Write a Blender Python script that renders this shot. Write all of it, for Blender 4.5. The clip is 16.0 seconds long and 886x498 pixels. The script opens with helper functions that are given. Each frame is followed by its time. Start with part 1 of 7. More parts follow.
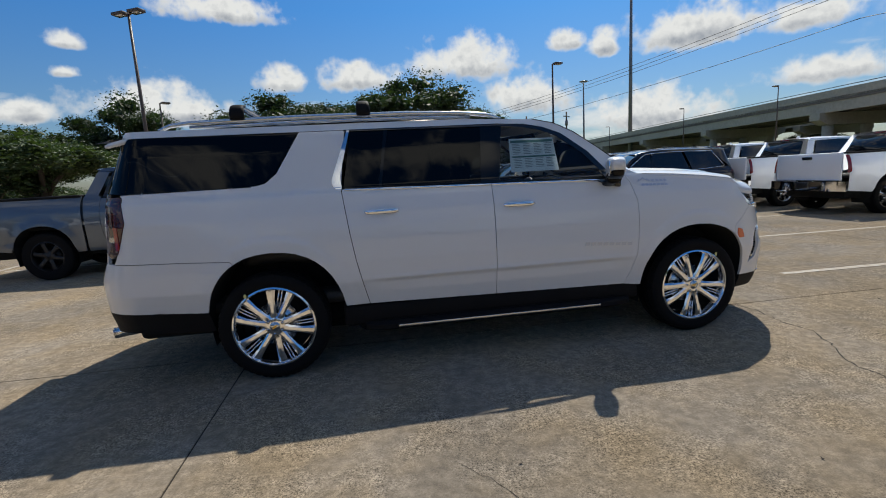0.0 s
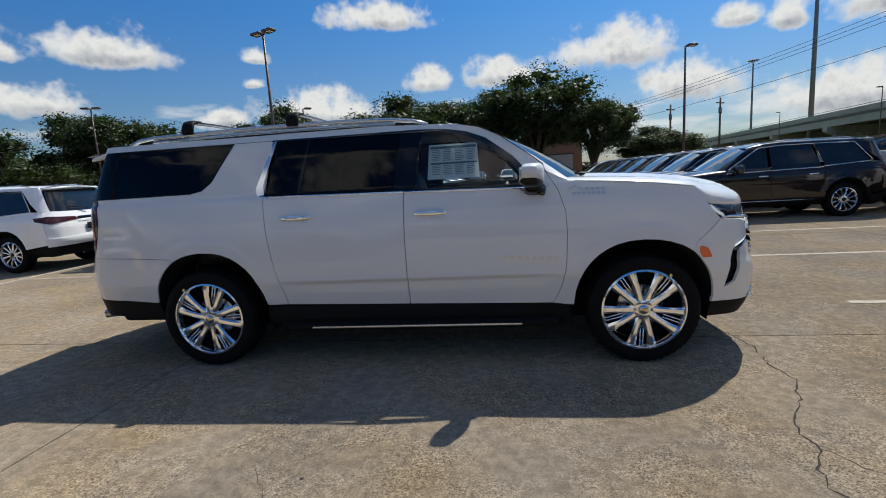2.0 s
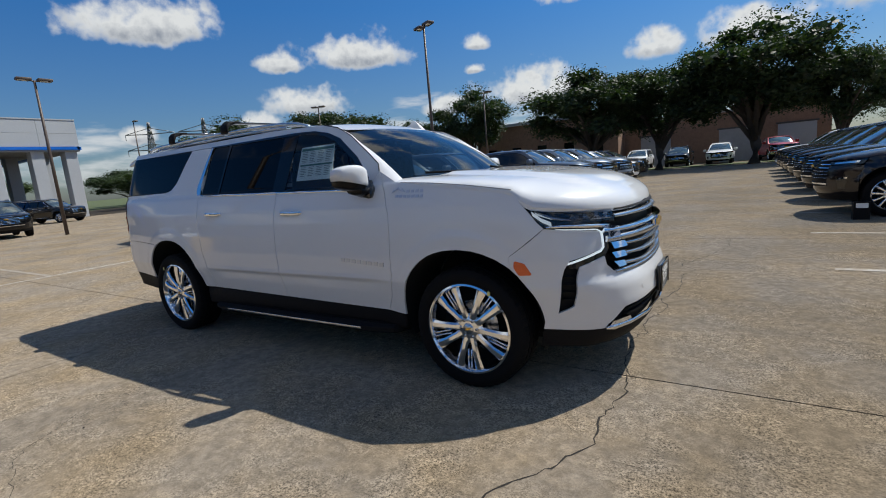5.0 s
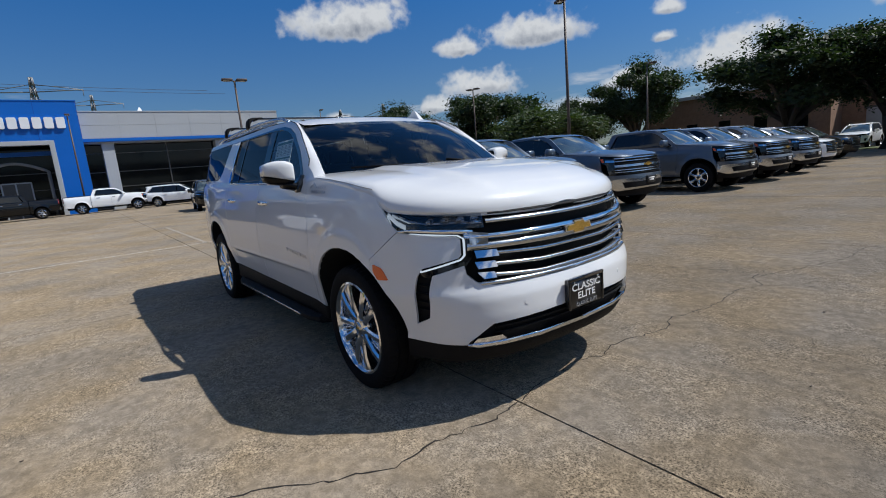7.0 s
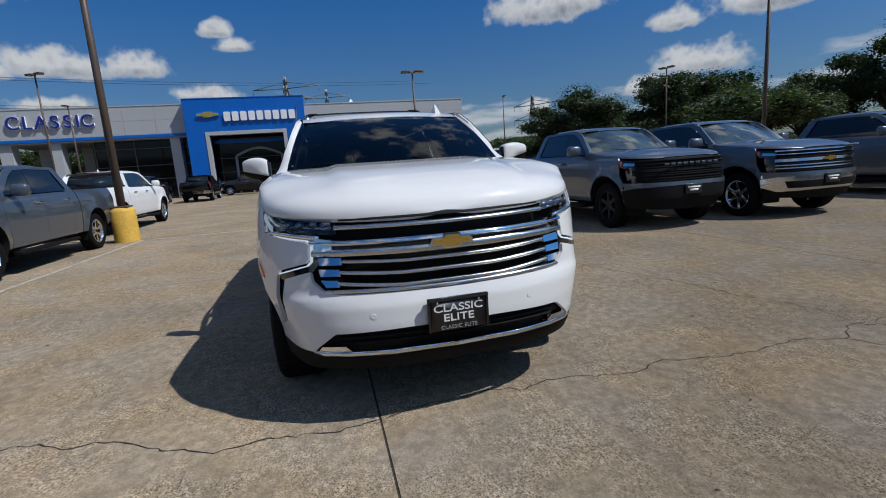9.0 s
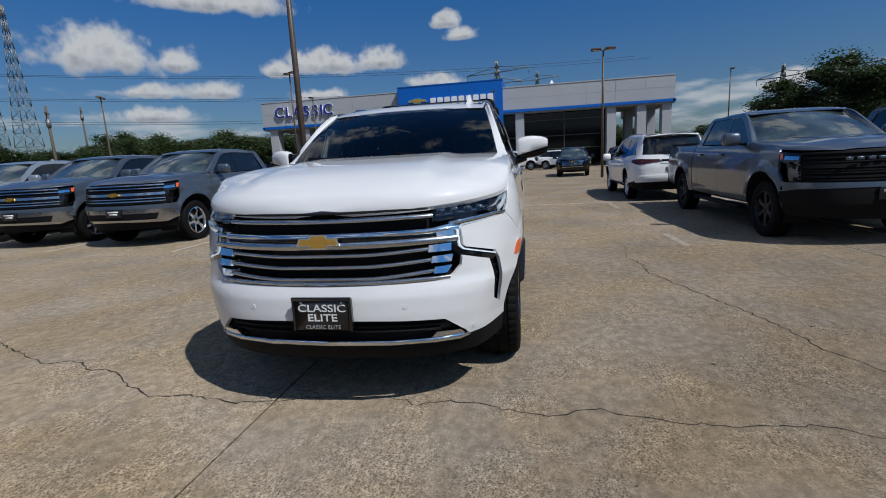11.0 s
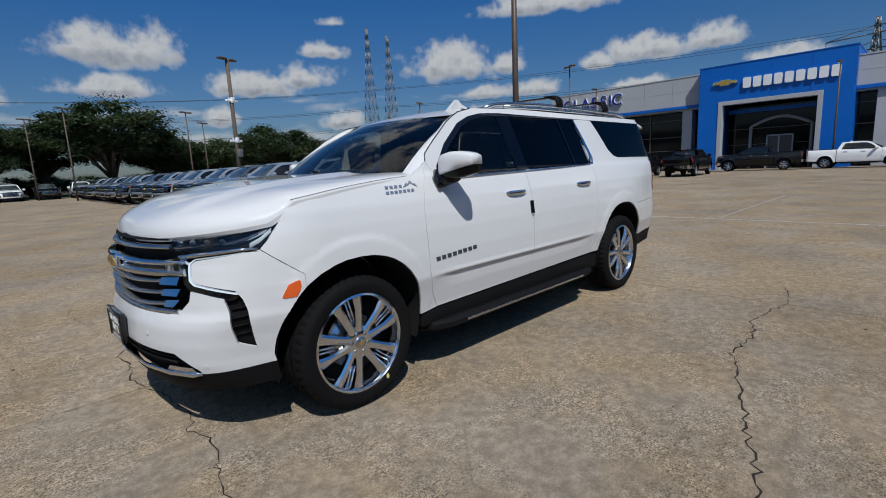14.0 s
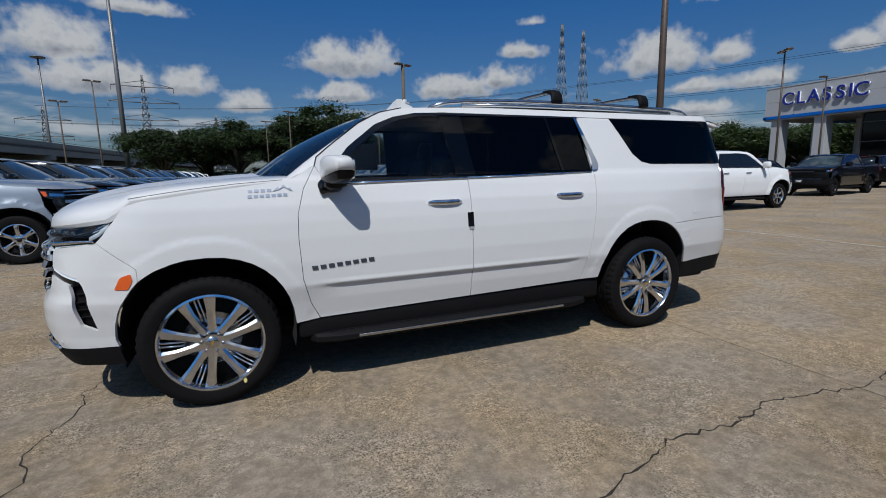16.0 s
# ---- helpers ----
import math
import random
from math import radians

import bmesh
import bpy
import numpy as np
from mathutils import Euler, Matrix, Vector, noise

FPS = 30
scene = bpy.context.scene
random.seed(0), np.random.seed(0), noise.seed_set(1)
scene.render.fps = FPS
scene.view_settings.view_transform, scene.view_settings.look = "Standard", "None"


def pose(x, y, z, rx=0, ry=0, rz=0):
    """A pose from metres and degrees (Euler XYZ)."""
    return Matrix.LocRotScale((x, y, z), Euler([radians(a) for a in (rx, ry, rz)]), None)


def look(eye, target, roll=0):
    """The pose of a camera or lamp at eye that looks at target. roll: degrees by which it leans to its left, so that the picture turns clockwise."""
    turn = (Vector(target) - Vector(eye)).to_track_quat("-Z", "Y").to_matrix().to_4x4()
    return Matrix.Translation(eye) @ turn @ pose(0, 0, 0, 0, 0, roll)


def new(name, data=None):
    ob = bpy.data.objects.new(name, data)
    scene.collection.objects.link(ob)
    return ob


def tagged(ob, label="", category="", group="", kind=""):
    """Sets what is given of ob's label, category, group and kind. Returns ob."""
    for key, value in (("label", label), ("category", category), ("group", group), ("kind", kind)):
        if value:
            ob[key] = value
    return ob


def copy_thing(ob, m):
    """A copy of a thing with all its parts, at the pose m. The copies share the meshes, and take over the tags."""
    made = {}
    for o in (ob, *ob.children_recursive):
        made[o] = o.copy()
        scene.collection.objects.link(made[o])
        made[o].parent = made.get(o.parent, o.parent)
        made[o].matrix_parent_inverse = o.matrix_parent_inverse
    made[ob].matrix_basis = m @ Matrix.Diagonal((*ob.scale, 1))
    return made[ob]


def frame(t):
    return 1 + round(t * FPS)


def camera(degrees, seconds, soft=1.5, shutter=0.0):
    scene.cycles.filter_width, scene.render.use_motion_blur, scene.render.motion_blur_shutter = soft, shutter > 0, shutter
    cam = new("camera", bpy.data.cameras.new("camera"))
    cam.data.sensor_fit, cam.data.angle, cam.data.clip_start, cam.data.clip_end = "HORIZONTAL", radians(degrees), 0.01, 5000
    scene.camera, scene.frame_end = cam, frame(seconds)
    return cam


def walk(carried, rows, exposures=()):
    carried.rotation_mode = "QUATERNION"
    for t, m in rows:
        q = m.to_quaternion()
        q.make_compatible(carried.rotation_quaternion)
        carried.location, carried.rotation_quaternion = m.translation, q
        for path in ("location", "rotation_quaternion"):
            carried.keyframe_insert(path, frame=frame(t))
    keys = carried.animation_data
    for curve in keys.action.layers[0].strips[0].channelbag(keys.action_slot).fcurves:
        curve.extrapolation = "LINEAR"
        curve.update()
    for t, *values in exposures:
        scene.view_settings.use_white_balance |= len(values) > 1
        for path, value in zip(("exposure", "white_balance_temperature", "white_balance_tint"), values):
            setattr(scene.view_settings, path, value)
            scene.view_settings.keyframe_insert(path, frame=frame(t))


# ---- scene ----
cam = camera(86.4, 16.0, 1.0)
PATH = [
    (0, (-0.939, -4.472, 1.446), (-0.648, -2.518, 1.13), -3.2),
    (0.5, (-0.511, -4.54, 1.454), (-0.372, -2.57, 1.136), -3.4),
    (1, (-0.099, -4.495, 1.453), (-0.112, -2.519, 1.139), -3.5),
    (1.5, (0.343, -4.476, 1.447), (0.192, -2.506, 1.138), -3.5),
    (2, (0.768, -4.424, 1.445), (0.487, -2.467, 1.141), -3.5),
    (2.5, (1.193, -4.309, 1.455), (0.776, -2.377, 1.151), -3.5),
    (3, (1.631, -4.229, 1.454), (1.082, -2.331, 1.145), -3.5),
    (3.5, (2.026, -4.072, 1.437), (1.346, -2.216, 1.13), -3.7),
    (4, (2.413, -3.892, 1.434), (1.606, -2.089, 1.119), -4.0),
    (4.2, (2.585, -3.82, 1.432), (1.723, -2.043, 1.115), -4.1),
    (6.3, (3.985, -2.636, 1.373), (2.558, -1.276, 1.036), -5.4),
    (6.5, (4.087, -2.519, 1.37), (2.614, -1.209, 1.032), -5.2),
    (7, (4.373, -2.186, 1.369), (2.786, -1.019, 1.021), -5.0),
    (7.5, (4.559, -1.806, 1.353), (2.87, -0.792, 1.006), -4.8),
    (8, (4.765, -1.413, 1.344), (2.985, -0.569, 0.997), -4.5),
    (8.5, (4.895, -1.002, 1.33), (3.039, -0.343, 0.987), -4.2),
    (9, (4.971, -0.582, 1.338), (3.058, -0.115, 0.991), -4.0),
    (9.5, (5.061, -0.144, 1.34), (3.111, 0.123, 0.981), -3.7),
    (10, (5.015, 0.258, 1.335), (3.05, 0.316, 0.968), -3.5),
    (10.2, (5.001, 0.406, 1.328), (3.035, 0.38, 0.961), -3.4),
    (12.3, (4.378, 2.196, 1.383), (2.618, 1.313, 1.03), -3.2),
    (12.5, (4.24, 2.328, 1.388), (2.518, 1.374, 1.041), -3.3),
    (13, (3.925, 2.671, 1.378), (2.31, 1.54, 1.041), -3.3),
    (13.5, (3.57, 2.994, 1.384), (2.074, 1.709, 1.048), -3.0),
    (14, (3.173, 3.258, 1.398), (1.807, 1.837, 1.059), -2.7),
    (14.5, (2.771, 3.566, 1.403), (1.544, 2.025, 1.061), -2.3),
    (15, (2.312, 3.742, 1.394), (1.239, 2.089, 1.054), -1.9),
    (15.5, (1.863, 3.916, 1.39), (0.951, 2.166, 1.061), -1.5),
    (16, (1.417, 4.02, 1.384), (0.68, 2.189, 1.064), -1.1),
]
# the film camera's own exposure, in stops, and its white balance
EXPOSURE = [(0, .26, 6700, 6), (4.0, .21, 6600, 6), (7, -.03, 6250, 8), (9.5, -.31, 6200, 8), (12.5, -.37, 6200, 8), (16, -.49, 6200, 8)]
walk(cam, [(t, look(eye, aim, roll)) for t, eye, aim, roll in PATH], EXPOSURE)

# ---- daylight ----
SUN = Vector((0.39, 0.635, 1.0)).normalized()
sun = new("sun", bpy.data.lights.new("sun", "SUN"))
sun.data.energy, sun.data.angle, sun.data.color = 4.8, radians(0.55), (1.0, 0.95, 0.885)
sun.matrix_world = look(SUN * 50, (0, 0, 0))

# clouds by bearing, height, half width and half height, in degrees
CLOUDS_NORTH = [(42.6, 7.7, 4.2, 1.5), (44.1, 12.5, 4.2, 1.5), (53.6, 13.4, 5.6, 2.3), (57.7, 5.8, 6.7, 2.6), (62.6, 12.9, 1.5, 1.4), (66.5, 13.7, 2.1, 1.1), (70.5, 8.5, 4.6, 2.3), (77.8, 12.7, 7.1, 2.4),
                (89.7, 11.5, 5.5, 1.8), (98.3, 11.1, 3.0, 1.4), (103.8, 17.9, 6.0, 1.6), (108.0, 8.2, 3.6, 2.0), (111.5, 8.7, 6.5, 2.3), (117.8, 13.8, 1.4, .7), (117.9, 11.2, 1.1, .5), (121.6, 7.6, 2.5, 1.1)]
CLOUDS_WEST = [(131.4, 13.9, 6.4, 1.9), (137.0, 9.1, 4.5, 1.9), (139.7, 12.9, 2.5, 1.0), (143.0, 7.0, 2.6, 1.0), (152.1, 16.7, 6.8, 2.3), (154.3, 6.1, 1.6, .9), (187.2, 13.9, 1.9, .65), (189.0, 15.3, 1.5, .75),
               (191.0, 9.1, 3.2, .75), (196.6, 11.8, 2.6, 1.3), (202.8, 11.6, 3.9, 1.5), (203.2, 8.0, 3.4, .65), (208.0, 10.7, 1.6, .75), (213.4, 17.2, 8.0, 1.4), (214.2, 8.6, 3.0, .9), (217.7, 11.4, 2.2, 1.2)]
CLOUDS_SOUTH = [(220.6, 6.2, 3.8, .9), (220.9, 8.4, 3.1, .7), (224.0, 11.9, 6.1, 2.3), (236.5, 6.1, 2.6, 1.1), (237.4, 16.3, 1.4, .5), (238.8, 13.5, 2.3, .9), (240.9, 10.8, 3.4, 1.4), (246.5, 9.9, 4.5, 1.4), (249.7, 6.5, 1.5, 1.0),
                (258.8, 13.0, 6.2, 2.1), (260.0, 9.2, 4.5, 1.0), (269.8, 8.0, 2.8, 1.2), (275.3, 9.7, 2.6, 1.4), (279.4, 16.2, 4.0, .7), (282.8, 9.8, 5.7, 1.8), (285.6, 12.9, 4.8, 2.3)]


def make_sky():
    world = bpy.data.worlds.new("sky")
    scene.world, world.use_nodes = world, True
    n, l = world.node_tree.nodes, world.node_tree.links

    def math_node(op, a, b=None, clamp=False):
        k = n.new("ShaderNodeMath")
        k.operation, k.use_clamp = op, clamp
        for i, v in enumerate((a, b)):
            if v is None:
                continue
            if isinstance(v, (int, float)):
                k.inputs[i].default_value = v
            else:
                l.new(v, k.inputs[i])
        return k.outputs[0]

    sky = n.new("ShaderNodeTexSky")
    sky.sky_type, sky.sun_disc = "NISHITA", False
    sky.sun_elevation, sky.sun_rotation = math.asin(SUN.z), math.atan2(SUN.x, SUN.y)
    sky.air_density, sky.dust_density, sky.ozone_density, sky.altitude = 1.0, 1.0, 3.0, 50
    tint = n.new("ShaderNodeMix")
    tint.data_type, tint.blend_type = "RGBA", "MULTIPLY"
    tint.inputs["Factor"].default_value = 1
    l.new(sky.outputs[0], tint.inputs["A"])
    co = n.new("ShaderNodeTexCoord")
    sep = n.new("ShaderNodeSeparateXYZ")
    l.new(co.outputs["Generated"], sep.inputs[0])
    x, y, z = sep.outputs
    el = math_node("MULTIPLY", math_node("ARCSINE", z), 180 / math.pi)
    # deep blue overhead, paler through the haze near the horizon
    haze, hue = n.new("ShaderNodeMapRange"), n.new("ShaderNodeMix")
    haze.inputs["From Min"].default_value, haze.inputs["From Max"].default_value = 0, 18
    hue.data_type = "RGBA"
    hue.inputs["A"].default_value, hue.inputs["B"].default_value = (0.98, 1.06, 1.16, 1), (0.42, 1.06, 1.72, 1)
    l.new(el, haze.inputs["Value"])
    l.new(haze.outputs[0], hue.inputs["Factor"])
    l.new(hue.outputs["Result"], tint.inputs["B"])
    # bearing counted from 170 degrees, so that its seam lies where nothing is seen
    c, s = math.cos(radians(170)), math.sin(radians(170))
    rx = math_node("ADD", math_node("MULTIPLY", x, c), math_node("MULTIPLY", y, s))
    ry = math_node("SUBTRACT", math_node("MULTIPLY", y, c), math_node("MULTIPLY", x, s))
    az = math_node("ADD", math_node("MULTIPLY", math_node("ARCTAN2", ry, rx), 180 / math.pi), 170)
    # cumulus heaps
    best, side = None, None
    for a, e, w, h in [(a, e, w * 1.12 + .25, h * 1.12 + .25) for a, e, w, h in CLOUDS_NORTH + CLOUDS_WEST + CLOUDS_SOUTH]:
        du = math_node("DIVIDE", math_node("SUBTRACT", az, a), w)
        dv = math_node("DIVIDE", math_node("SUBTRACT", el, e - h * .35), h * 1.25)
        up = dv
        dv = math_node("MAXIMUM", dv, math_node("MULTIPLY", dv, -2.4))
        f = math_node("SUBTRACT", 1, math_node("SQRT", math_node("ADD", math_node("MULTIPLY", du, du), math_node("MULTIPLY", dv, dv))))
        best = f if best is None else math_node("MAXIMUM", best, f)
        w = math_node("MULTIPLY", math_node("MAXIMUM", f, 0), up)
        side = w if side is None else math_node("ADD", side, w)
    puff, fine, wide = n.new("ShaderNodeTexNoise"), n.new("ShaderNodeTexNoise"), n.new("ShaderNodeTexNoise")
    for t, sc, d in ((puff, 17, 3), (fine, 48, 5), (wide, 5, 6)):
        l.new(co.outputs["Generated"], t.inputs["Vector"])
        t.inputs["Scale"].default_value, t.inputs["Detail"].default_value, t.inputs["Roughness"].default_value = sc, d, 0.58
    rough = math_node("ADD", math_node("MULTIPLY", math_node("SUBTRACT", puff.outputs["Fac"], .5), 1.5), math_node("MULTIPLY", math_node("SUBTRACT", fine.outputs["Fac"], .5), .75))
    heap = math_node("ADD", best, rough)
    # low banks of cloud near the horizon
    squash = n.new("ShaderNodeMapping")
    squash.inputs["Scale"].default_value = (1, 1, 4.5)
    l.new(co.outputs["Generated"], squash.inputs["Vector"])
    bank = n.new("ShaderNodeTexNoise")
    bank.inputs["Scale"].default_value, bank.inputs["Detail"].default_value = 7, 6
    l.new(squash.outputs[0], bank.inputs["Vector"])
    low = math_node("SUBTRACT", 1, math_node("DIVIDE", math_node("ABSOLUTE", math_node("SUBTRACT", el, 4.5)), 4.0))
    banked = math_node("ADD", math_node("MULTIPLY", low, .75), math_node("MULTIPLY", math_node("SUBTRACT", bank.outputs["Fac"], .56), 4.0))
    mask = n.new("ShaderNodeMapRange")
    mask.interpolation_type = "SMOOTHSTEP"
    mask.inputs["From Min"].default_value, mask.inputs["From Max"].default_value = -0.02, 0.56
    l.new(heap, mask.inputs["Value"])
    mask2 = n.new("ShaderNodeMapRange")
    mask2.interpolation_type = "SMOOTHSTEP"
    mask2.inputs["From Min"].default_value, mask2.inputs["From Max"].default_value, mask2.inputs["To Max"].default_value = 0.1, 1.0, 0.75
    l.new(banked, mask2.inputs["Value"])
    cover = math_node("MAXIMUM", mask.outputs[0], mask2.outputs[0], True)
    # the same broken cumulus goes on overhead and round the east, where no single heap is set
    def band(v, lo, hi):
        k = n.new("ShaderNodeMapRange")
        k.interpolation_type = "SMOOTHSTEP"
        k.inputs["From Min"].default_value, k.inputs["From Max"].default_value = lo, hi
        l.new(v, k.inputs["Value"])
        return k.outputs[0]
    east = math_node("SUBTRACT", math_node("MULTIPLY", x, math.cos(radians(-15))), math_node("MULTIPLY", y, math.sin(radians(15))))
    away = math_node("MAXIMUM", band(el, 23, 34), math_node("MULTIPLY", band(east, .52, .68), band(el, 2, 6)))
    loose = band(math_node("ADD", wide.outputs["Fac"], math_node("MULTIPLY", math_node("SUBTRACT", fine.outputs["Fac"], .5), .12)), .52, .64)
    cover = math_node("MAXIMUM", cover, math_node("MULTIPLY", away, loose), True)
    # the undersides and thick hearts of the heaps are greyer than their tops
    shade = n.new("ShaderNodeMapRange")
    shade.inputs["From Min"].default_value, shade.inputs["From Max"].default_value = 0.35, 1.25
    under = math_node("MULTIPLY", math_node("SUBTRACT", .10, side), 3.2, True)
    depth = math_node("ADD", math_node("MULTIPLY", heap, .55), math_node("MULTIPLY", under, .9))
    l.new(math_node("ADD", depth, math_node("MULTIPLY", math_node("SUBTRACT", fine.outputs["Fac"], .5), .9)), shade.inputs["Value"])
    tone = n.new("ShaderNodeMix")
    tone.data_type = "RGBA"
    tone.inputs["A"].default_value, tone.inputs["B"].default_value = (12.2, 12.3, 12.6, 1), (4.6, 5.1, 6.2, 1)
    l.new(shade.outputs[0], tone.inputs["Factor"])
    mix = n.new("ShaderNodeMix")
    mix.data_type = "RGBA"
    l.new(cover, mix.inputs["Factor"])
    l.new(tint.outputs["Result"], mix.inputs["A"])
    l.new(tone.outputs["Result"], mix.inputs["B"])
    l.new(mix.outputs["Result"], n["Background"].inputs["Color"])
    n["Background"].inputs["Strength"].default_value = 0.053
    world.cycles.sampling_method = "MANUAL"
    world.cycles.sample_map_resolution = 512


make_sky()

# ---- materials ----
def nodes_of(name):
    m = bpy.data.materials.new(name)
    m.use_nodes = True
    return m, m.node_tree.nodes, m.node_tree.links


def principled(name, color, rough=0.5, metal=0.0, coat=0.0, vary=0.0, grain=40.0, bump=0.0, spec=0.5, rough_vary=0.0, emit=0.0, big=3.0):
    """A surface with variation at two scales: fine grain and broad patches."""
    m, n, l = nodes_of(name)
    p = n["Principled BSDF"]
    p.inputs["Base Color"].default_value = (*color, 1)
    p.inputs["Roughness"].default_value, p.inputs["Metallic"].default_value = rough, metal
    p.inputs["Coat Weight"].default_value, p.inputs["Coat Roughness"].default_value = coat, 0.03
    p.inputs["Specular IOR Level"].default_value = spec
    if emit:
        p.inputs["Emission Color"].default_value, p.inputs["Emission Strength"].default_value = (*color, 1), emit
    if vary or bump or rough_vary:
        co = n.new("ShaderNodeTexCoord")
        fine, broad = n.new("ShaderNodeTexNoise"), n.new("ShaderNodeTexNoise")
        fine.inputs["Scale"].default_value, fine.inputs["Detail"].default_value = grain, 6
        broad.inputs["Scale"].default_value, broad.inputs["Detail"].default_value = big, 3
        for t in (fine, broad):
            l.new(co.outputs["Object"], t.inputs["Vector"])
        mul = n.new("ShaderNodeMath")
        mul.operation = "ADD"
        l.new(fine.outputs["Fac"], mul.inputs[0])
        l.new(broad.outputs["Fac"], mul.inputs[1])
        if vary:
            mix = n.new("ShaderNodeMix")
            mix.data_type = "RGBA"
            mp = n.new("ShaderNodeMapRange")
            mp.inputs["From Min"].default_value, mp.inputs["From Max"].default_value = 0.6, 1.4
            l.new(mul.outputs[0], mp.inputs["Value"])
            l.new(mp.outputs[0], mix.inputs["Factor"])
            mix.inputs["A"].default_value = (*[c * (1 - vary) for c in color], 1)
            mix.inputs["B"].default_value = (*[min(1, c * (1 + vary)) for c in color], 1)
            l.new(mix.outputs["Result"], p.inputs["Base Color"])
        if rough_vary:
            mr = n.new("ShaderNodeMapRange")
            mr.inputs["From Min"].default_value, mr.inputs["From Max"].default_value = 0.6, 1.4
            mr.inputs["To Min"].default_value, mr.inputs["To Max"].default_value = max(0, rough - rough_vary), rough + rough_vary
            l.new(mul.outputs[0], mr.inputs["Value"])
            l.new(mr.outputs[0], p.inputs["Roughness"])
        if bump:
            b = n.new("ShaderNodeBump")
            b.inputs["Strength"].default_value, b.inputs["Distance"].default_value = bump, 0.01
            l.new(fine.outputs["Fac"], b.inputs["Height"])
            l.new(b.outputs[0], p.inputs["Normal"])
    return m


def tinted(name, clear, gloss=1.0):
    """Window glass: lets a share of light through and mirrors by its slant."""
    m, n, l = nodes_of(name)
    n.remove(n["Principled BSDF"])
    tr, gl, mx, fr = n.new("ShaderNodeBsdfTransparent"), n.new("ShaderNodeBsdfGlossy"), n.new("ShaderNodeMixShader"), n.new("ShaderNodeFresnel")
    tr.inputs["Color"].default_value = (*clear, 1)
    gl.inputs["Roughness"].default_value = 0.02
    gl.inputs["Color"].default_value = (gloss, gloss, gloss, 1)
    fr.inputs["IOR"].default_value = 1.5
    l.new(fr.outputs[0], mx.inputs[0])
    l.new(tr.outputs[0], mx.inputs[1])
    l.new(gl.outputs[0], mx.inputs[2])
    l.new(mx.outputs[0], n["Material Output"].inputs[0])
    return m


def car_paint(name, color, metal=0.0, rough=0.35, flake=0.06):
    """Lacquered paint with fine flakes under a clear coat and a trace of dust."""
    m = principled(name, color, rough, metal, coat=1.0, vary=flake, grain=900.0, rough_vary=0.06, big=1.3, spec=0.12 if metal < .2 else 0.5)
    return m


PEARL = car_paint("pearl_white_paint", (0.70, 0.705, 0.71), 0.0, 0.35, 0.015)
BLACK_PAINT = car_paint("black_paint", (0.003, 0.003, 0.0035), 0.0, 0.3)
WHITE_PAINT = car_paint("white_paint", (0.84, 0.85, 0.86), 0.0, 0.4, 0.01)
GREY_PAINT = car_paint("steel_grey_paint", (0.092, 0.114, 0.146), 0.5, 0.36)
SILVER_PAINT = car_paint("silver_paint", (0.30, 0.34, 0.39), 0.4, 0.36)
BLUE_PAINT = car_paint("dark_blue_paint", (0.02, 0.035, 0.07), 0.5, 0.35)
MAROON_PAINT = car_paint("dark_plum_paint", (0.008, 0.0045, 0.006), 0.1, 0.3)
RED_PAINT = car_paint("red_paint", (0.30, 0.012, 0.01), 0.1, 0.35)
CHROME = principled("chrome", (0.80, 0.81, 0.83), 0.06, 1.0, rough_vary=0.02, grain=60)
SATIN_CHROME = principled("satin_chrome", (0.60, 0.61, 0.62), 0.22, 1.0, rough_vary=0.05, grain=120)
ALLOY = principled("polished_alloy", (0.82, 0.83, 0.85), 0.11, 1.0, rough_vary=0.04, grain=60)
DARK_ALLOY = principled("dark_alloy", (0.02, 0.02, 0.022), 0.35, 0.5, rough_vary=0.06)
GLOSS_BLACK = principled("gloss_black_plastic", (0.006, 0.006, 0.007), 0.1, coat=0.6, rough_vary=0.03)
TRIM_BLACK = principled("satin_black_trim", (0.004, 0.004, 0.0045), 0.22, spec=0.22, rough_vary=0.04)
MATT_BLACK = principled("grained_black_plastic", (0.008, 0.008, 0.009), 0.62, vary=0.2, grain=300, bump=0.15, spec=0.12)
SEAM_DARK = principled("shut_line", (0.30, 0.30, 0.30), 0.8, spec=0.2, vary=0.1)
PILLAR_BLACK = principled("black_pillar_trim", (0.002, 0.002, 0.0024), 0.06, spec=0.4, rough_vary=0.02)
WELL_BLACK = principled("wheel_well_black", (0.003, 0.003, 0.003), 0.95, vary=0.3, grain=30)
RUBBER = principled("tyre_rubber", (0.007, 0.007, 0.0075), 0.75, spec=0.12, vary=0.25, grain=80, bump=0.1, rough_vary=0.08)
GLASS_DARK = tinted("privacy_glass", (0.014, 0.016, 0.018), .5)
GLASS_MID = tinted("side_glass", (0.74, 0.78, 0.78), .8)
GLASS_FRONT = tinted("windscreen_glass", (0.40, 0.44, 0.43))
GLASS_FAR = principled("dark_car_glass", (0.008, 0.010, 0.012), 0.05, coat=0.4, rough_vary=0.02)
# opaque screen: bright interior and mottled sky reflections put into the base colour
GLASS_SCREEN = principled("pale_windscreen_glass", (0.050, 0.066, 0.066), 0.04, coat=1.0, spec=0.8, rough_vary=0.02, vary=0.85, grain=3.0, big=1.6)
LAMP_CLEAR = tinted("lamp_cover", (0.55, 0.57, 0.6))
LAMP_RED = principled("red_lamp_plastic", (0.22, 0.006, 0.008), 0.12, coat=0.8, vary=0.2, grain=90)
LAMP_DARK = principled("smoked_lamp_plastic", (0.050, 0.010, 0.011), 0.12, coat=0.25, vary=0.3, grain=60)
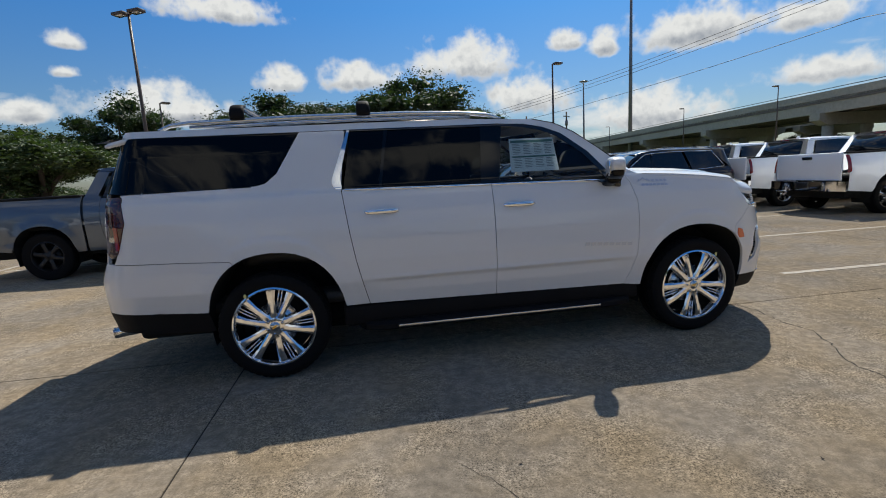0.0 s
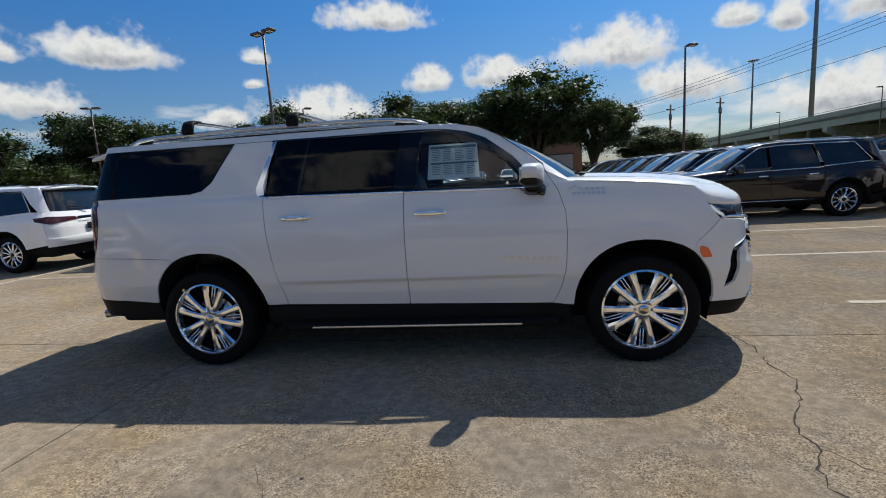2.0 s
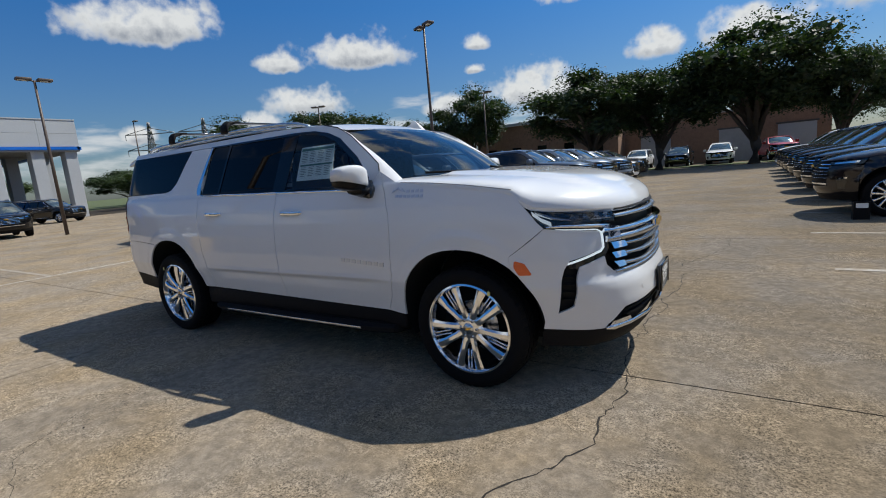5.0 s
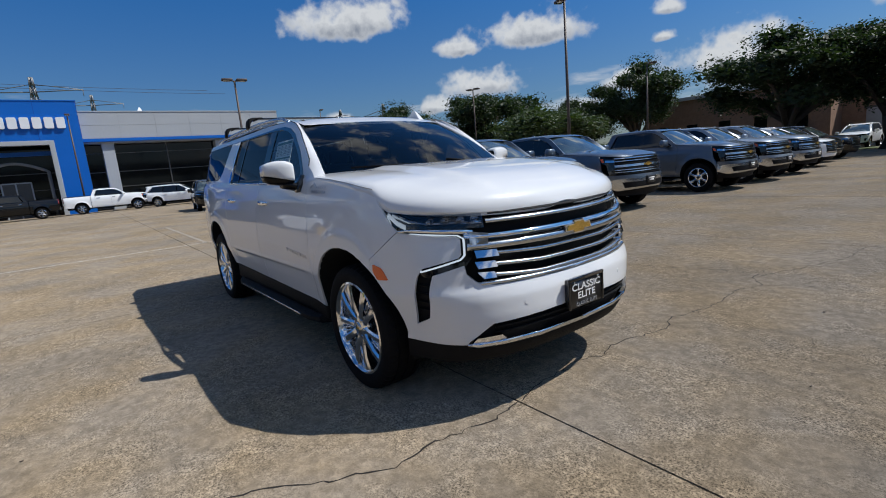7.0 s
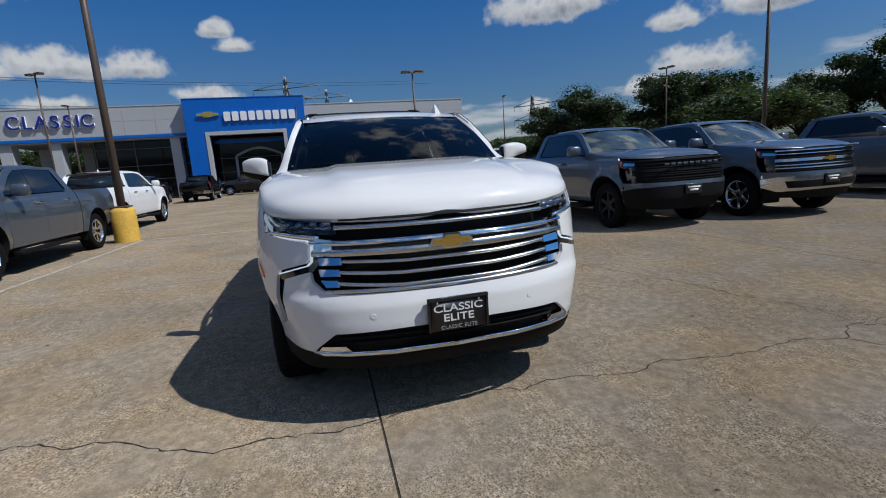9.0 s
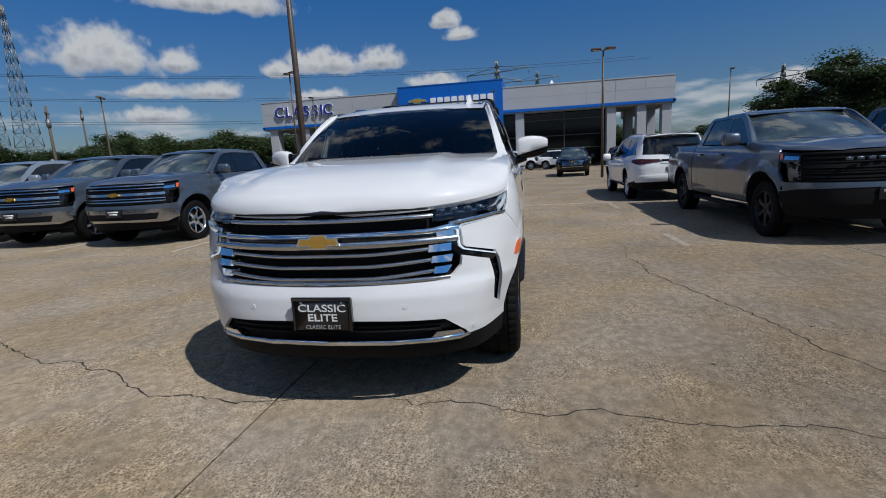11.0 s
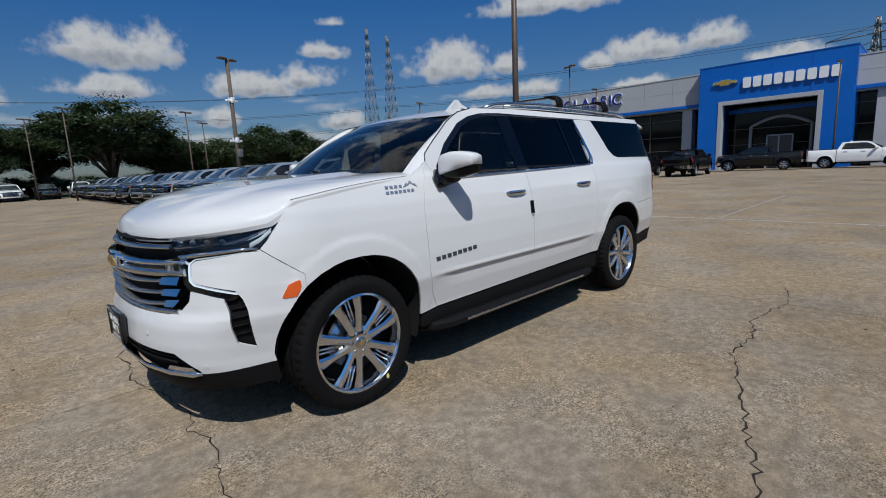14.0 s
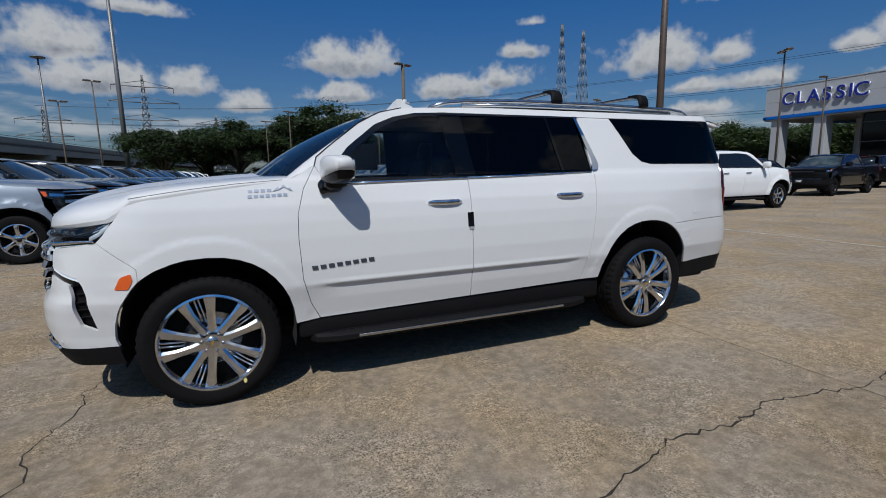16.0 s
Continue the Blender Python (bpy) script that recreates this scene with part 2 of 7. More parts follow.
AMBER = principled("orange_reflector", (0.75, 0.12, 0.02), 0.25, coat=0.5, vary=0.15, grain=150)
LED_WHITE = principled("running_lamp_lens", (0.42, 0.46, 0.50), 0.2, coat=0.3, emit=1.15, vary=0.03)
GOLD = principled("gold_badge", (0.72, 0.46, 0.11), 0.22, 0.75, vary=0.12, grain=120)
PAPER = principled("printed_paper", (0.80, 0.86, 0.84), 0.6, vary=0.03)
PRINT_GREEN = principled("green_print", (0.10, 0.22, 0.19), 0.6, vary=0.1)
PRINT_GREY = principled("grey_print", (0.25, 0.30, 0.29), 0.6, vary=0.1)
BADGE = principled("badge_chrome", (0.55, 0.57, 0.62), 0.3, 0.8, rough_vary=0.05)
BADGE_DARK = principled("badge_dark", (0.10, 0.12, 0.16), 0.3, 0.6, vary=0.1)
PLATE_BLACK = principled("black_plate", (0.012, 0.012, 0.013), 0.35, coat=0.3, vary=0.1)
PLATE_WHITE = principled("white_lettering", (0.75, 0.75, 0.74), 0.5, vary=0.03)
PLATE_GREY = principled("grey_lettering", (0.35, 0.35, 0.36), 0.5, vary=0.03)
SEAT_DARK = principled("dark_leather", (0.035, 0.032, 0.030), 0.5, vary=0.2, grain=120, bump=0.2)
SEAT_TAN = principled("grey_trim", (0.12, 0.115, 0.11), 0.6, vary=0.15, grain=120)
YELLOW_DOT = principled("yellow_paint_dot", (0.75, 0.68, 0.25), 0.6, vary=0.1)

# ---- mesh tools ----
def mesh_of(name, bm, mats, smooth=True):
    me = bpy.data.meshes.new(name)
    bm.to_mesh(me)
    bm.free()
    for m in mats if isinstance(mats, (list, tuple)) else [mats]:
        me.materials.append(m)
    if smooth:
        me.polygons.foreach_set("use_smooth", [True] * len(me.polygons))
    return me


def part(name, bm, material, parent=None, label="", smooth=True):
    """One mesh object under a thing or a part."""
    ob = new(name, mesh_of(name, bm, material, smooth))
    if parent is not None:
        ob.parent = parent
    if label:
        ob["label"] = label
    return ob


def thing(name, label, category, group="", kind="", at=None):
    ob = new(name)
    ob.empty_display_size = 0.2
    if at is not None:
        ob.matrix_world = at
    return tagged(ob, label, category, group, kind)


def sharp_by_angle(bm, degrees=35):
    bm.normal_update()
    for e in bm.edges:
        if len(e.link_faces) == 2 and e.calc_face_angle(0) > radians(degrees):
            e.smooth = False
    return bm


def box(x0, x1, y0, y1, z0, z1, bevel=0.0, bm=None, segments=2):
    own = bmesh.new()
    bmesh.ops.create_cube(own, size=1)
    bmesh.ops.transform(own, matrix=Matrix.Translation(((x0 + x1) / 2, (y0 + y1) / 2, (z0 + z1) / 2)) @ Matrix.Diagonal((x1 - x0, y1 - y0, z1 - z0, 1)), verts=own.verts)
    if bevel:
        bmesh.ops.bevel(own, geom=list(own.edges), offset=bevel, segments=segments, affect="EDGES", profile=0.5)
    if bm is None:
        return own
    join(bm, own)
    return bm


def join(bm, other):
    me = bpy.data.meshes.new("tmp")
    other.to_mesh(me)
    other.free()
    bm.from_mesh(me)
    bpy.data.meshes.remove(me)
    return bm


def loft(rings, closed=True, cap=True, loop=False):
    """Skins rings of equally many points; closed: each ring is a loop; loop: the last ring meets the first."""
    bm = bmesh.new()
    rows = [[bm.verts.new(p) for p in r] for r in rings]
    n = len(rows[0])
    pairs = list(zip(rows, rows[1:])) + ([(rows[-1], rows[0])] if loop else [])
    for a, b in pairs:
        for i in range(n if closed else n - 1):
            j = (i + 1) % n
            try:
                bm.faces.new((a[i], a[j], b[j], b[i]))
            except ValueError:
                pass
    if cap and closed and not loop:
        bm.faces.new(rows[0][::-1])
        bm.faces.new(rows[-1])
    bmesh.ops.recalc_face_normals(bm, faces=bm.faces)
    return bm


def oval(cx, cy, a, b, n=16, power=2.5):
    """A rounded-box outline as (u, v) pairs."""
    out = []
    for i in range(n):
        t = 2 * math.pi * (i + 0.5) / n
        c, s = math.cos(t), math.sin(t)
        out.append((cx + a * math.copysign(abs(c) ** (2 / power), c), cy + b * math.copysign(abs(s) ** (2 / power), s)))
    return out


def revolve(profile, n=48, ripple=None):
    """Turns (radius, y) pairs about the y axis. ripple(k, i) adds to the radius."""
    rings = []
    for k in range(n):
        a = 2 * math.pi * k / n
        rings.append([((r + (ripple(k, i) if ripple else 0)) * math.cos(a), y, (r + (ripple(k, i) if ripple else 0)) * math.sin(a)) for i, (r, y) in enumerate(profile)])
    return loft(rings, closed=False, loop=True)


def tube(points, radius, n=8, bm=None):
    """A round bar along points; radius may be a list."""
    pts = [Vector(p) for p in points]
    rings = []
    up = Vector((0, 0, 1))
    for i, p in enumerate(pts):
        d = (pts[min(i + 1, len(pts) - 1)] - pts[max(i - 1, 0)]).normalized()
        side = d.cross(up)
        side = side.normalized() if side.length > 1e-3 else Vector((1, 0, 0))
        top = side.cross(d)
        r = radius[i] if isinstance(radius, (list, tuple)) else radius
        rings.append([p + side * math.cos(2 * math.pi * k / n) * r + top * math.sin(2 * math.pi * k / n) * r for k in range(n)])
    own = loft(rings)
    return join(bm, own) if bm is not None else own


def prism(poly, d0, d1, place):
    """A flat outline given thickness: place(u, v, d) gives the point."""
    bm = bmesh.new()
    lo, hi = [bm.verts.new(place(u, v, d0)) for u, v in poly], [bm.verts.new(place(u, v, d1)) for u, v in poly]
    n = len(poly)
    bm.faces.new(lo[::-1])
    bm.faces.new(hi)
    for i in range(n):
        bm.faces.new((lo[i], lo[(i + 1) % n], hi[(i + 1) % n], hi[i]))
    bmesh.ops.recalc_face_normals(bm, faces=bm.faces)
    return bm


def shrink(poly, d):
    """Moves an outline inward by d."""
    n = len(poly)
    area = sum(poly[i][0] * poly[(i + 1) % n][1] - poly[(i + 1) % n][0] * poly[i][1] for i in range(n))
    s = 1 if area > 0 else -1
    out = []
    for i in range(n):
        a, b, c = Vector(poly[i - 1]), Vector(poly[i]), Vector(poly[(i + 1) % n])
        e, f = (b - a), (c - b)
        if e.length < 1e-6 or f.length < 1e-6:
            out.append(tuple(b))
            continue
        e, f = e.normalized(), f.normalized()
        m, k = Vector((-e.y, e.x)) * s, Vector((-f.y, f.x)) * s
        g = m + k
        g = g / max(0.35, g.length_squared / 2)
        out.append(tuple(b + g * d))
    return out


def rounded(poly, r, steps=4):
    """Rounds the corners of an outline; r may be one number or one for each corner."""
    out = []
    n = len(poly)
    for i in range(n):
        a, b, c = Vector(poly[i - 1]), Vector(poly[i]), Vector(poly[(i + 1) % n])
        k = r[i] if isinstance(r, (list, tuple)) else r
        k = min(k, (a - b).length * 0.48, (c - b).length * 0.48)
        if k < 1e-4:
            out.append(tuple(b))
            continue
        p, q = b + (a - b).normalized() * k, b + (c - b).normalized() * k
        for j in range(steps + 1):
            t = j / steps
            out.append(tuple(p * (1 - t) ** 2 + b * 2 * t * (1 - t) + q * t * t))
    return out


def sheet(poly, place, step=(0.06, 0.06), depth=0.02, back=None):
    """A panel cut to an outline in (u, v), sliced fine, laid on a curved surface by place(u, v) and given turned-in edges.
    back(point) says which way the edge turns."""
    bm = bmesh.new()
    f = bm.faces.new([bm.verts.new((u, v, 0)) for u, v in poly])
    f.normal_update()
    bmesh.ops.triangulate(bm, faces=[f])
    for axis, size in ((0, step[0]), (1, step[1])):
        lo, hi = min(p[axis] for p in poly), max(p[axis] for p in poly)
        k = math.floor(lo / size) + 1
        no = Vector((1, 0, 0)) if axis == 0 else Vector((0, 1, 0))
        while k * size < hi - 1e-4:
            bmesh.ops.bisect_plane(bm, geom=list(bm.verts) + list(bm.edges) + list(bm.faces), dist=1e-5, plane_co=no * (k * size), plane_no=no)
            k += 1
    bmesh.ops.dissolve_degenerate(bm, dist=1e-5, edges=bm.edges)
    for v in bm.verts:
        v.co = Vector(place(v.co.x, v.co.y))
    if depth and back is not None:
        rim = [e for e in bm.edges if len(e.link_faces) == 1]
        made = bmesh.ops.extrude_edge_only(bm, edges=rim)["geom"]
        for e in rim:
            e.smooth = False
        for v in [g for g in made if isinstance(g, bmesh.types.BMVert)]:
            v.co += Vector(back(v.co)) * depth
    bmesh.ops.recalc_face_normals(bm, faces=bm.faces)
    return bm


def flip_y(bm):
    for v in bm.verts:
        v.co.y = -v.co.y
    bmesh.ops.reverse_faces(bm, faces=bm.faces)
    return bm


def words(body, size, depth=0.01, spread=1.0, parent=None, name="lettering", material=None, at=None, bold=0.0):
    """Raised lettering with the built-in font, turned into a mesh."""
    c = bpy.data.curves.new(name, "FONT")
    c.body, c.size, c.extrude, c.align_x, c.align_y, c.space_character, c.offset = body, size, depth, "CENTER", "CENTER", spread, bold
    tmp = bpy.data.objects.new(name, c)
    scene.collection.objects.link(tmp)
    me = bpy.data.meshes.new_from_object(tmp)
    bpy.data.objects.remove(tmp)
    bpy.data.curves.remove(c)
    me.materials.clear()
    me.materials.append(material)
    ob = new(name, me)
    if parent is not None:
        ob.parent = parent
    if at is not None:
        ob.matrix_local = at
    return ob

# ---- the white full-size SUV ----
def table(t, pts, soft=0.0):
    def one(v):
        if v <= pts[0][0]:
            return pts[0][1]
        for (a, b), (c, d) in zip(pts, pts[1:]):
            if v <= c:
                return b + (d - b) * (v - a) / (c - a)
        return pts[-1][1]
    if not soft:
        return one(t)
    return sum(one(t + soft * k) * w for k, w in ((-1, 1), (-.5, 2), (0, 3), (.5, 2), (1, 1))) / 9


def ease(t):
    t = max(0.0, min(1.0, t))
    return t * t * (3 - 2 * t)


# half width by height, and how far nose and tail reach
WIDTH = [(.30, .93), (.40, .950), (.49, .961), (.565, .978), (.60, .986), (.684, .998), (.697, 1.019), (.85, 1.020), (1.0, 1.014), (1.1, 1.003), (1.2, .985), (1.24, .971), (1.30, .950), (1.355, .927), (1.375, .904), (1.67, .800), (1.80, .748), (1.86, .712)]
PLAIN = [(z, w) if z not in (.684, .697) else (z, 1.010 + (z - .684) * .3) for z, w in WIDTH]
NOSE = [(.28, 2.60), (.36, 2.66), (.46, 2.695), (.56, 2.70), (.66, 2.69), (.74, 2.655), (.80, 2.66), (.97, 2.67), (1.06, 2.655), (1.13, 2.62), (1.17, 2.57)]
TAIL = [(.40, -2.98), (.55, -3.02), (.80, -3.02), (.95, -2.96), (1.4, -2.90), (1.75, -2.76), (1.85, -2.74)]
MID = 1.9 + 0.8 * math.pi / 2
REAR = -2.5 - 0.5 * math.pi / 2
FRONT_AXLE, REAR_AXLE, AXLE_Z = 1.705, -1.705, 0.402


def flare(u, z):
    out = 0.0
    for cx, rx, rz in ((1.70, .485, .515), (-1.665, .49, .54)):
        r = math.hypot((u - cx) / rx, (z - .42) / rz)
        if z > .3:
            out += .006 * ease((1.205 - r) / .03)
    return out * ease((2.22 - u) / .14) * ease((z - .40) / .10)


def skin(u, z, s, inset=0.0):
    """The body's side, nose and tail: u runs along it, z up; s is the side."""
    w = table(z, PLAIN, .007)
    if .57 < z < .72:
        k = ease((u + 1.08) / .30) * ease((1.16 - u) / .28)
        w += (table(z, WIDTH, .007) - w) * k
    if u < -1.7:
        w *= 1 - .092 * (-1.6 - max(u, -2.75)) ** 2 * table(z, [(1.1, 1), (1.42, .3), (1.75, 0)])
    if u > 1.9:
        a = min((u - 1.9) / .8, math.pi / 2)
        n = 2 / (2.15 + table(z, [(.70, .5), (.98, .06)]) * ease((u - 2.14) / .36))
        x, y = 1.9 + (table(z, NOSE, .02) - 1.9) * math.sin(a) ** n, w * max(0, math.cos(a)) ** n
        y += flare(u, z) * math.cos(a)
        return x - inset * math.sin(a), s * max(0, y - inset * math.cos(a)), z
    if u < -2.5:
        a = min((-2.5 - u) / .5, math.pi / 2)
        n = 2 / 3.2
        x, y = -2.5 + (table(z, TAIL, .02) + 2.5) * math.sin(a) ** n, w * max(0, math.cos(a)) ** n
        return x + inset * math.sin(a), s * max(0, y - inset * math.cos(a)), z
    return u, s * (w + flare(u, z) - inset), z


def inward(s):
    def go(p):
        if p[0] > 1.9:
            a = math.atan2(p[0] - 1.9, abs(p[1]) * .8)
            return -math.sin(a), -s * math.cos(a), 0
        if p[0] < -2.6:
            return .7, -s * .7, 0
        return 0, -s, 0
    return go


def arch(cx, rx, rz, a0, a1, n=18, cz=.42, power=2.25):
    out = []
    for i in range(n + 1):
        t = radians(a0 + (a1 - a0) * i / n)
        c, s = math.cos(t), math.sin(t)
        out.append((cx + rx * math.copysign(abs(c) ** (2 / power), c), cz + rz * math.copysign(abs(s) ** (2 / power), s)))
    return out


suv = thing("full_size_suv", "pearl white full-size SUV with chrome wheels and roof bars", "car")


def panel(name, poly, s, material, parent, inset=0.0, gap=0.0026, depth=0.02, step=(0.06, 0.0125), label=""):
    bm = sheet(shrink(poly, gap), lambda u, z: skin(u, z, s, inset), step, depth, inward(s))
    return part(name, bm, material, parent, label)


def strip_on(name, path, width, s, material, parent, inset=0.0, depth=0.008, label=""):
    """A trim strip that follows (u, z) points on the skin."""
    rings = []
    for (u, z), w in zip(path, width if isinstance(width, (list, tuple)) else [width] * len(path)):
        ring = []
        for dz, d in ((-w / 2, 0), (-w / 2 * .8, depth), (w / 2 * .8, depth), (w / 2, 0)):
            ring.append(skin(u, z + dz, s, inset - d))
        rings.append(ring)
    return part(name, loft(rings, closed=True), material, parent, label)


front_arch = arch(1.70, .485, .505, 5, 176)
rear_arch = arch(-1.665, .49, .535, 9, 172)
DOOR_LINE = [(1.035, 1.445), (1.12, 1.30), (1.165, 1.15), (1.172, 1.0), (1.16, .74), (1.12, .58), (1.065, .468)]
for s in (-1, 1):
    side = "passenger" if s < 0 else "driver"
    # doors
    fd = [(-.015, 1.345), (.55, 1.335), (.955, 1.325), (1.01, 1.40), (1.035, 1.445)] + DOOR_LINE[1:] + [(-.015, .488)]
    front_door = panel("front_door", fd, s, PEARL, suv)
    rd = [(-.015, 1.345), (-.015, .488), (-1.0, .508), (-1.03, .64), (-1.075, .85), (-1.105, 1.05), (-1.13, 1.25), (-1.145, 1.372)]
    rear_door = panel("rear_door", rd, s, PEARL, suv)
    # fender and rear quarter
    fender = [p for p in DOOR_LINE[::-1]] + [(1.20, 1.362), (1.45, 1.340), (1.75, 1.305), (2.075, 1.262), (2.145, 1.165), (2.20, 1.075), (2.233, 1.041), (2.13, .965), (2.03, .890), (2.03, .817)]
    fa = [p for p in arch(1.70, .485, .505, 5, 176) if p[0] < 2.025]
    panel("fender", fender + fa + [(1.215, .45)], s, PEARL, suv, gap=.0012, step=(.02, .02))
    quarter = [(-1.145, 1.372), (-1.13, 1.25), (-1.105, 1.05), (-1.075, .85), (-1.03, .64), (-1.0, .508), (-1.175, .508)]
    quarter += [p for p in rear_arch if p[0] > -1.92 and p[1] > .51] + [(-1.93, .8905), (-1.95, .912), (-2.25, .925), (-2.70, .935), (-2.66, 1.0), (-2.585, 1.20), (-2.60, 1.395), (-2.62, 1.418), (-1.78, 1.424), (-1.68, 1.445), (-1.60, 1.51), (-1.425, 1.808), (-1.09, 1.808)]
    panel("rear_quarter", quarter, s, PEARL, suv, step=(.025, .02))
    # upper frame: roof side, A-pillar foot
    rail = [(-2.80, 1.808), (.08, 1.812), (.30, 1.800), (.46, 1.768), (.60, 1.712), (.80, 1.56), (.93, 1.41), (.955, 1.33), (1.01, 1.40), (1.035, 1.445), (1.02, 1.497), (.90, 1.592), (.72, 1.723), (.56, 1.802), (.40, 1.838), (-.2, 1.862), (-2.70, 1.856)]
    panel("roof_side_frame", rail, s, PEARL, suv, gap=0.0)
    # glass
    fw = [(.055, 1.350), (.50, 1.341), (.935, 1.332), (.905, 1.42), (.78, 1.555), (.58, 1.705), (.45, 1.758), (.29, 1.790), (.13, 1.800)]
    wf = panel("front_window", fw, s, GLASS_MID, front_door, inset=.006, gap=.001, depth=.004)
    wf.visible_shadow = False
    rw = [(-.095, 1.352), (-.85, 1.366), (-.77, 1.803), (-.04, 1.803)]
    panel("rear_window", rw, s, GLASS_DARK, rear_door, inset=.006, gap=.001, depth=.004)
    panel("rear_vent_window", [(-.875, 1.366), (-1.13, 1.374), (-1.05, 1.803), (-.795, 1.803)], s, GLASS_DARK, rear_door, inset=.006, gap=.001, depth=.004)
    qw = [(-1.435, 1.806), (-1.61, 1.508), (-1.69, 1.447), (-1.78, 1.428), (-2.62, 1.421), (-2.72, 1.43), (-2.84, 1.60), (-2.80, 1.72), (-2.70, 1.806)]
    panel("quarter_window", qw, s, GLASS_DARK, suv, inset=.004, gap=.0, depth=.004)
    # gloss black pillars between the panes
    panel("window_post", [(.055, 1.349), (-.095, 1.351), (-.04, 1.806), (.13, 1.804)], s, PILLAR_BLACK, front_door, inset=.002, gap=0, depth=.01)
    panel("window_divider", [(-.85, 1.366), (-.875, 1.366), (-.795, 1.806), (-.77, 1.806)], s, PILLAR_BLACK, rear_door, inset=.001, gap=0, depth=.01)
    panel("window_surround", [(-1.10, 1.800), (-1.10, 1.812), (.09, 1.814), (.31, 1.803), (.47, 1.772), (.61, 1.716), (.81, 1.564), (.945, 1.41), (.957, 1.332), (.925, 1.332), (.89, 1.41), (.77, 1.545), (.57, 1.695), (.44, 1.748), (.28, 1.780), (.08, 1.793)], s, GLOSS_BLACK, front_door, inset=-.002, gap=0, depth=.012)
    # bright work along the belt and up the rear pillar
    strip_on("belt_trim", [(.955, 1.325), (.6, 1.333), (.3, 1.339), (-.012, 1.345)], .016, s, CHROME, front_door)
    strip_on("belt_trim", [(-.018, 1.345), (-.4, 1.352), (-.8, 1.361), (-1.12, 1.370)], .016, s, CHROME, rear_door)
    panel("pillar_trim", rounded([(-1.135, 1.368), (-1.190, 1.372), (-1.212, 1.42), (-1.203, 1.46), (-1.075, 1.806), (-1.055, 1.806), (-1.150, 1.46)], .02), s, CHROME, suv, inset=-.006, gap=0, depth=.014, label="polished chrome pillar trim")
    # handles
    for door, hx, hz in ((front_door, .185, 1.183), (rear_door, -.865, 1.197)):
        rings = []
        for k in range(9):
            t = k / 8
            hh = .018 if 0 < k < 8 else .010
            out = .002 + .018 * math.sin(math.pi * t) ** .5
            cx = hx - .125 + .25 * t
            yy = abs(skin(cx, hz, 1)[1])
            rings.append([(cx, s * (yy + out + b), hz + a) for a, b in oval(0, 0, hh, .009, 10)])
        handle = part("door_handle", loft(rings), CHROME, door, "chrome pull handle")
        cup = panel("handle_cup", oval(hx, hz - .012, .085, .026, 16, 2.2), s, PEARL, door, inset=-.0015, gap=0, depth=.004)
    # backing behind the shut lines
    back = [(1.16, .45), (1.16, 1.36), (-2.45, 1.37), (-2.45, .95), (-2.15, .85)] + [(x, z + .03) for x, z in arch(-1.665, .50, .535, 20, 160)[::-1]] + [(-1.10, .46)]
    panel("inner_body", back, s, WELL_BLACK, suv, inset=.03, gap=0, depth=0)
    panel("inner_fender", [(1.1, .9), (1.1, 1.40), (1.3, 1.33), (2.05, 1.24), (2.2, 1.05), (2.15, .95)] + [(x, z + .03) for x, z in arch(1.70, .49, .505, 25, 155)], s, WELL_BLACK, suv, inset=.03, gap=0, depth=0)
    # wheel wells
    for cx, rx, rz, ins in ((1.70, .485, .505, 0), (-1.665, .49, .535, 0)):
        rings = []
        for d in (.012, .05, .45):
            rings.append([(x, s * (abs(skin(x, max(z, .3), 1)[1]) - d), z) for x, z in arch(cx, rx, rz, -13, 193, 24)])
        part("wheel_well", loft(rings, closed=False, cap=False), WELL_BLACK, suv)
        rim = [(x, z) for x, z in arch(cx, rx, rz, -18, 198, 24)]
        part("wheel_well_wall", prism(rim, .47, .49, lambda u, v, d: (u, s * (1.02 - d), v)), WELL_BLACK, suv, smooth=False)
    # running board with bright strip and treaded top
    rb = []
    for x, w in ((-1.10, .02), (-1.04, .13), (-.9, .17), (0, .17), (.95, .17), (1.10, .13), (1.17, .02)):
        y1 = .85 + w
        rb.append([(x, s * y, z) for y, z in ((.80, .31), (y1 - .02, .30), (y1, .315), (y1, .345), (y1 - .02, .362), (.80, .382))])
    board = part("running_board", sharp_by_angle(loft(rb)), MATT_BLACK, suv, "black treaded running board")
    bm = box(-.80, .83, 1.018, 1.028, .322, .340, .002) if s > 0 else box(-.80, .83, -1.028, -1.018, .322, .340, .002)
    part("bright_strip", bm, SATIN_CHROME, board, "bright metal strip")
    bm = bmesh.new()
    for r in range(5):
        y = .85 + .028 * r
        for k in range(34):
            x = -.93 + .058 * k + (.029 if r % 2 else 0)
            zt = .362 + (.382 - .362) * (1.00 - y) / (1.00 - .80)
            box(x - .022, x + .022, min(s * (y - .008), s * (y + .008)), max(s * (y - .008), s * (y + .008)), zt - .004, zt + .005, bm=bm)
    tagged(part("grip_tread", bm, MATT_BLACK, board, smooth=False), kind="stuff")
    bm = box(-1.2, 1.2, min(s * .80, s * .95), max(s * .80, s * .95), .34, .50, .02)
    part("sill", bm, MATT_BLACK, suv)
    # front marker, badge plates
    mk = rounded([(2.058, .866), (2.116, .848), (2.158, .778), (2.082, .778), (2.054, .826)], .012)
    panel("side_marker", mk, s, AMBER, suv, inset=-.004, gap=0, depth=.01, label="orange side marker")
    # tail lamp
    tl = rounded([(-2.605, 1.405), (-2.575, 1.22), (-2.65, 1.0), (-2.72, .975), (-2.80, 1.0), (-2.86, 1.2), (-2.80, 1.405)], .02)
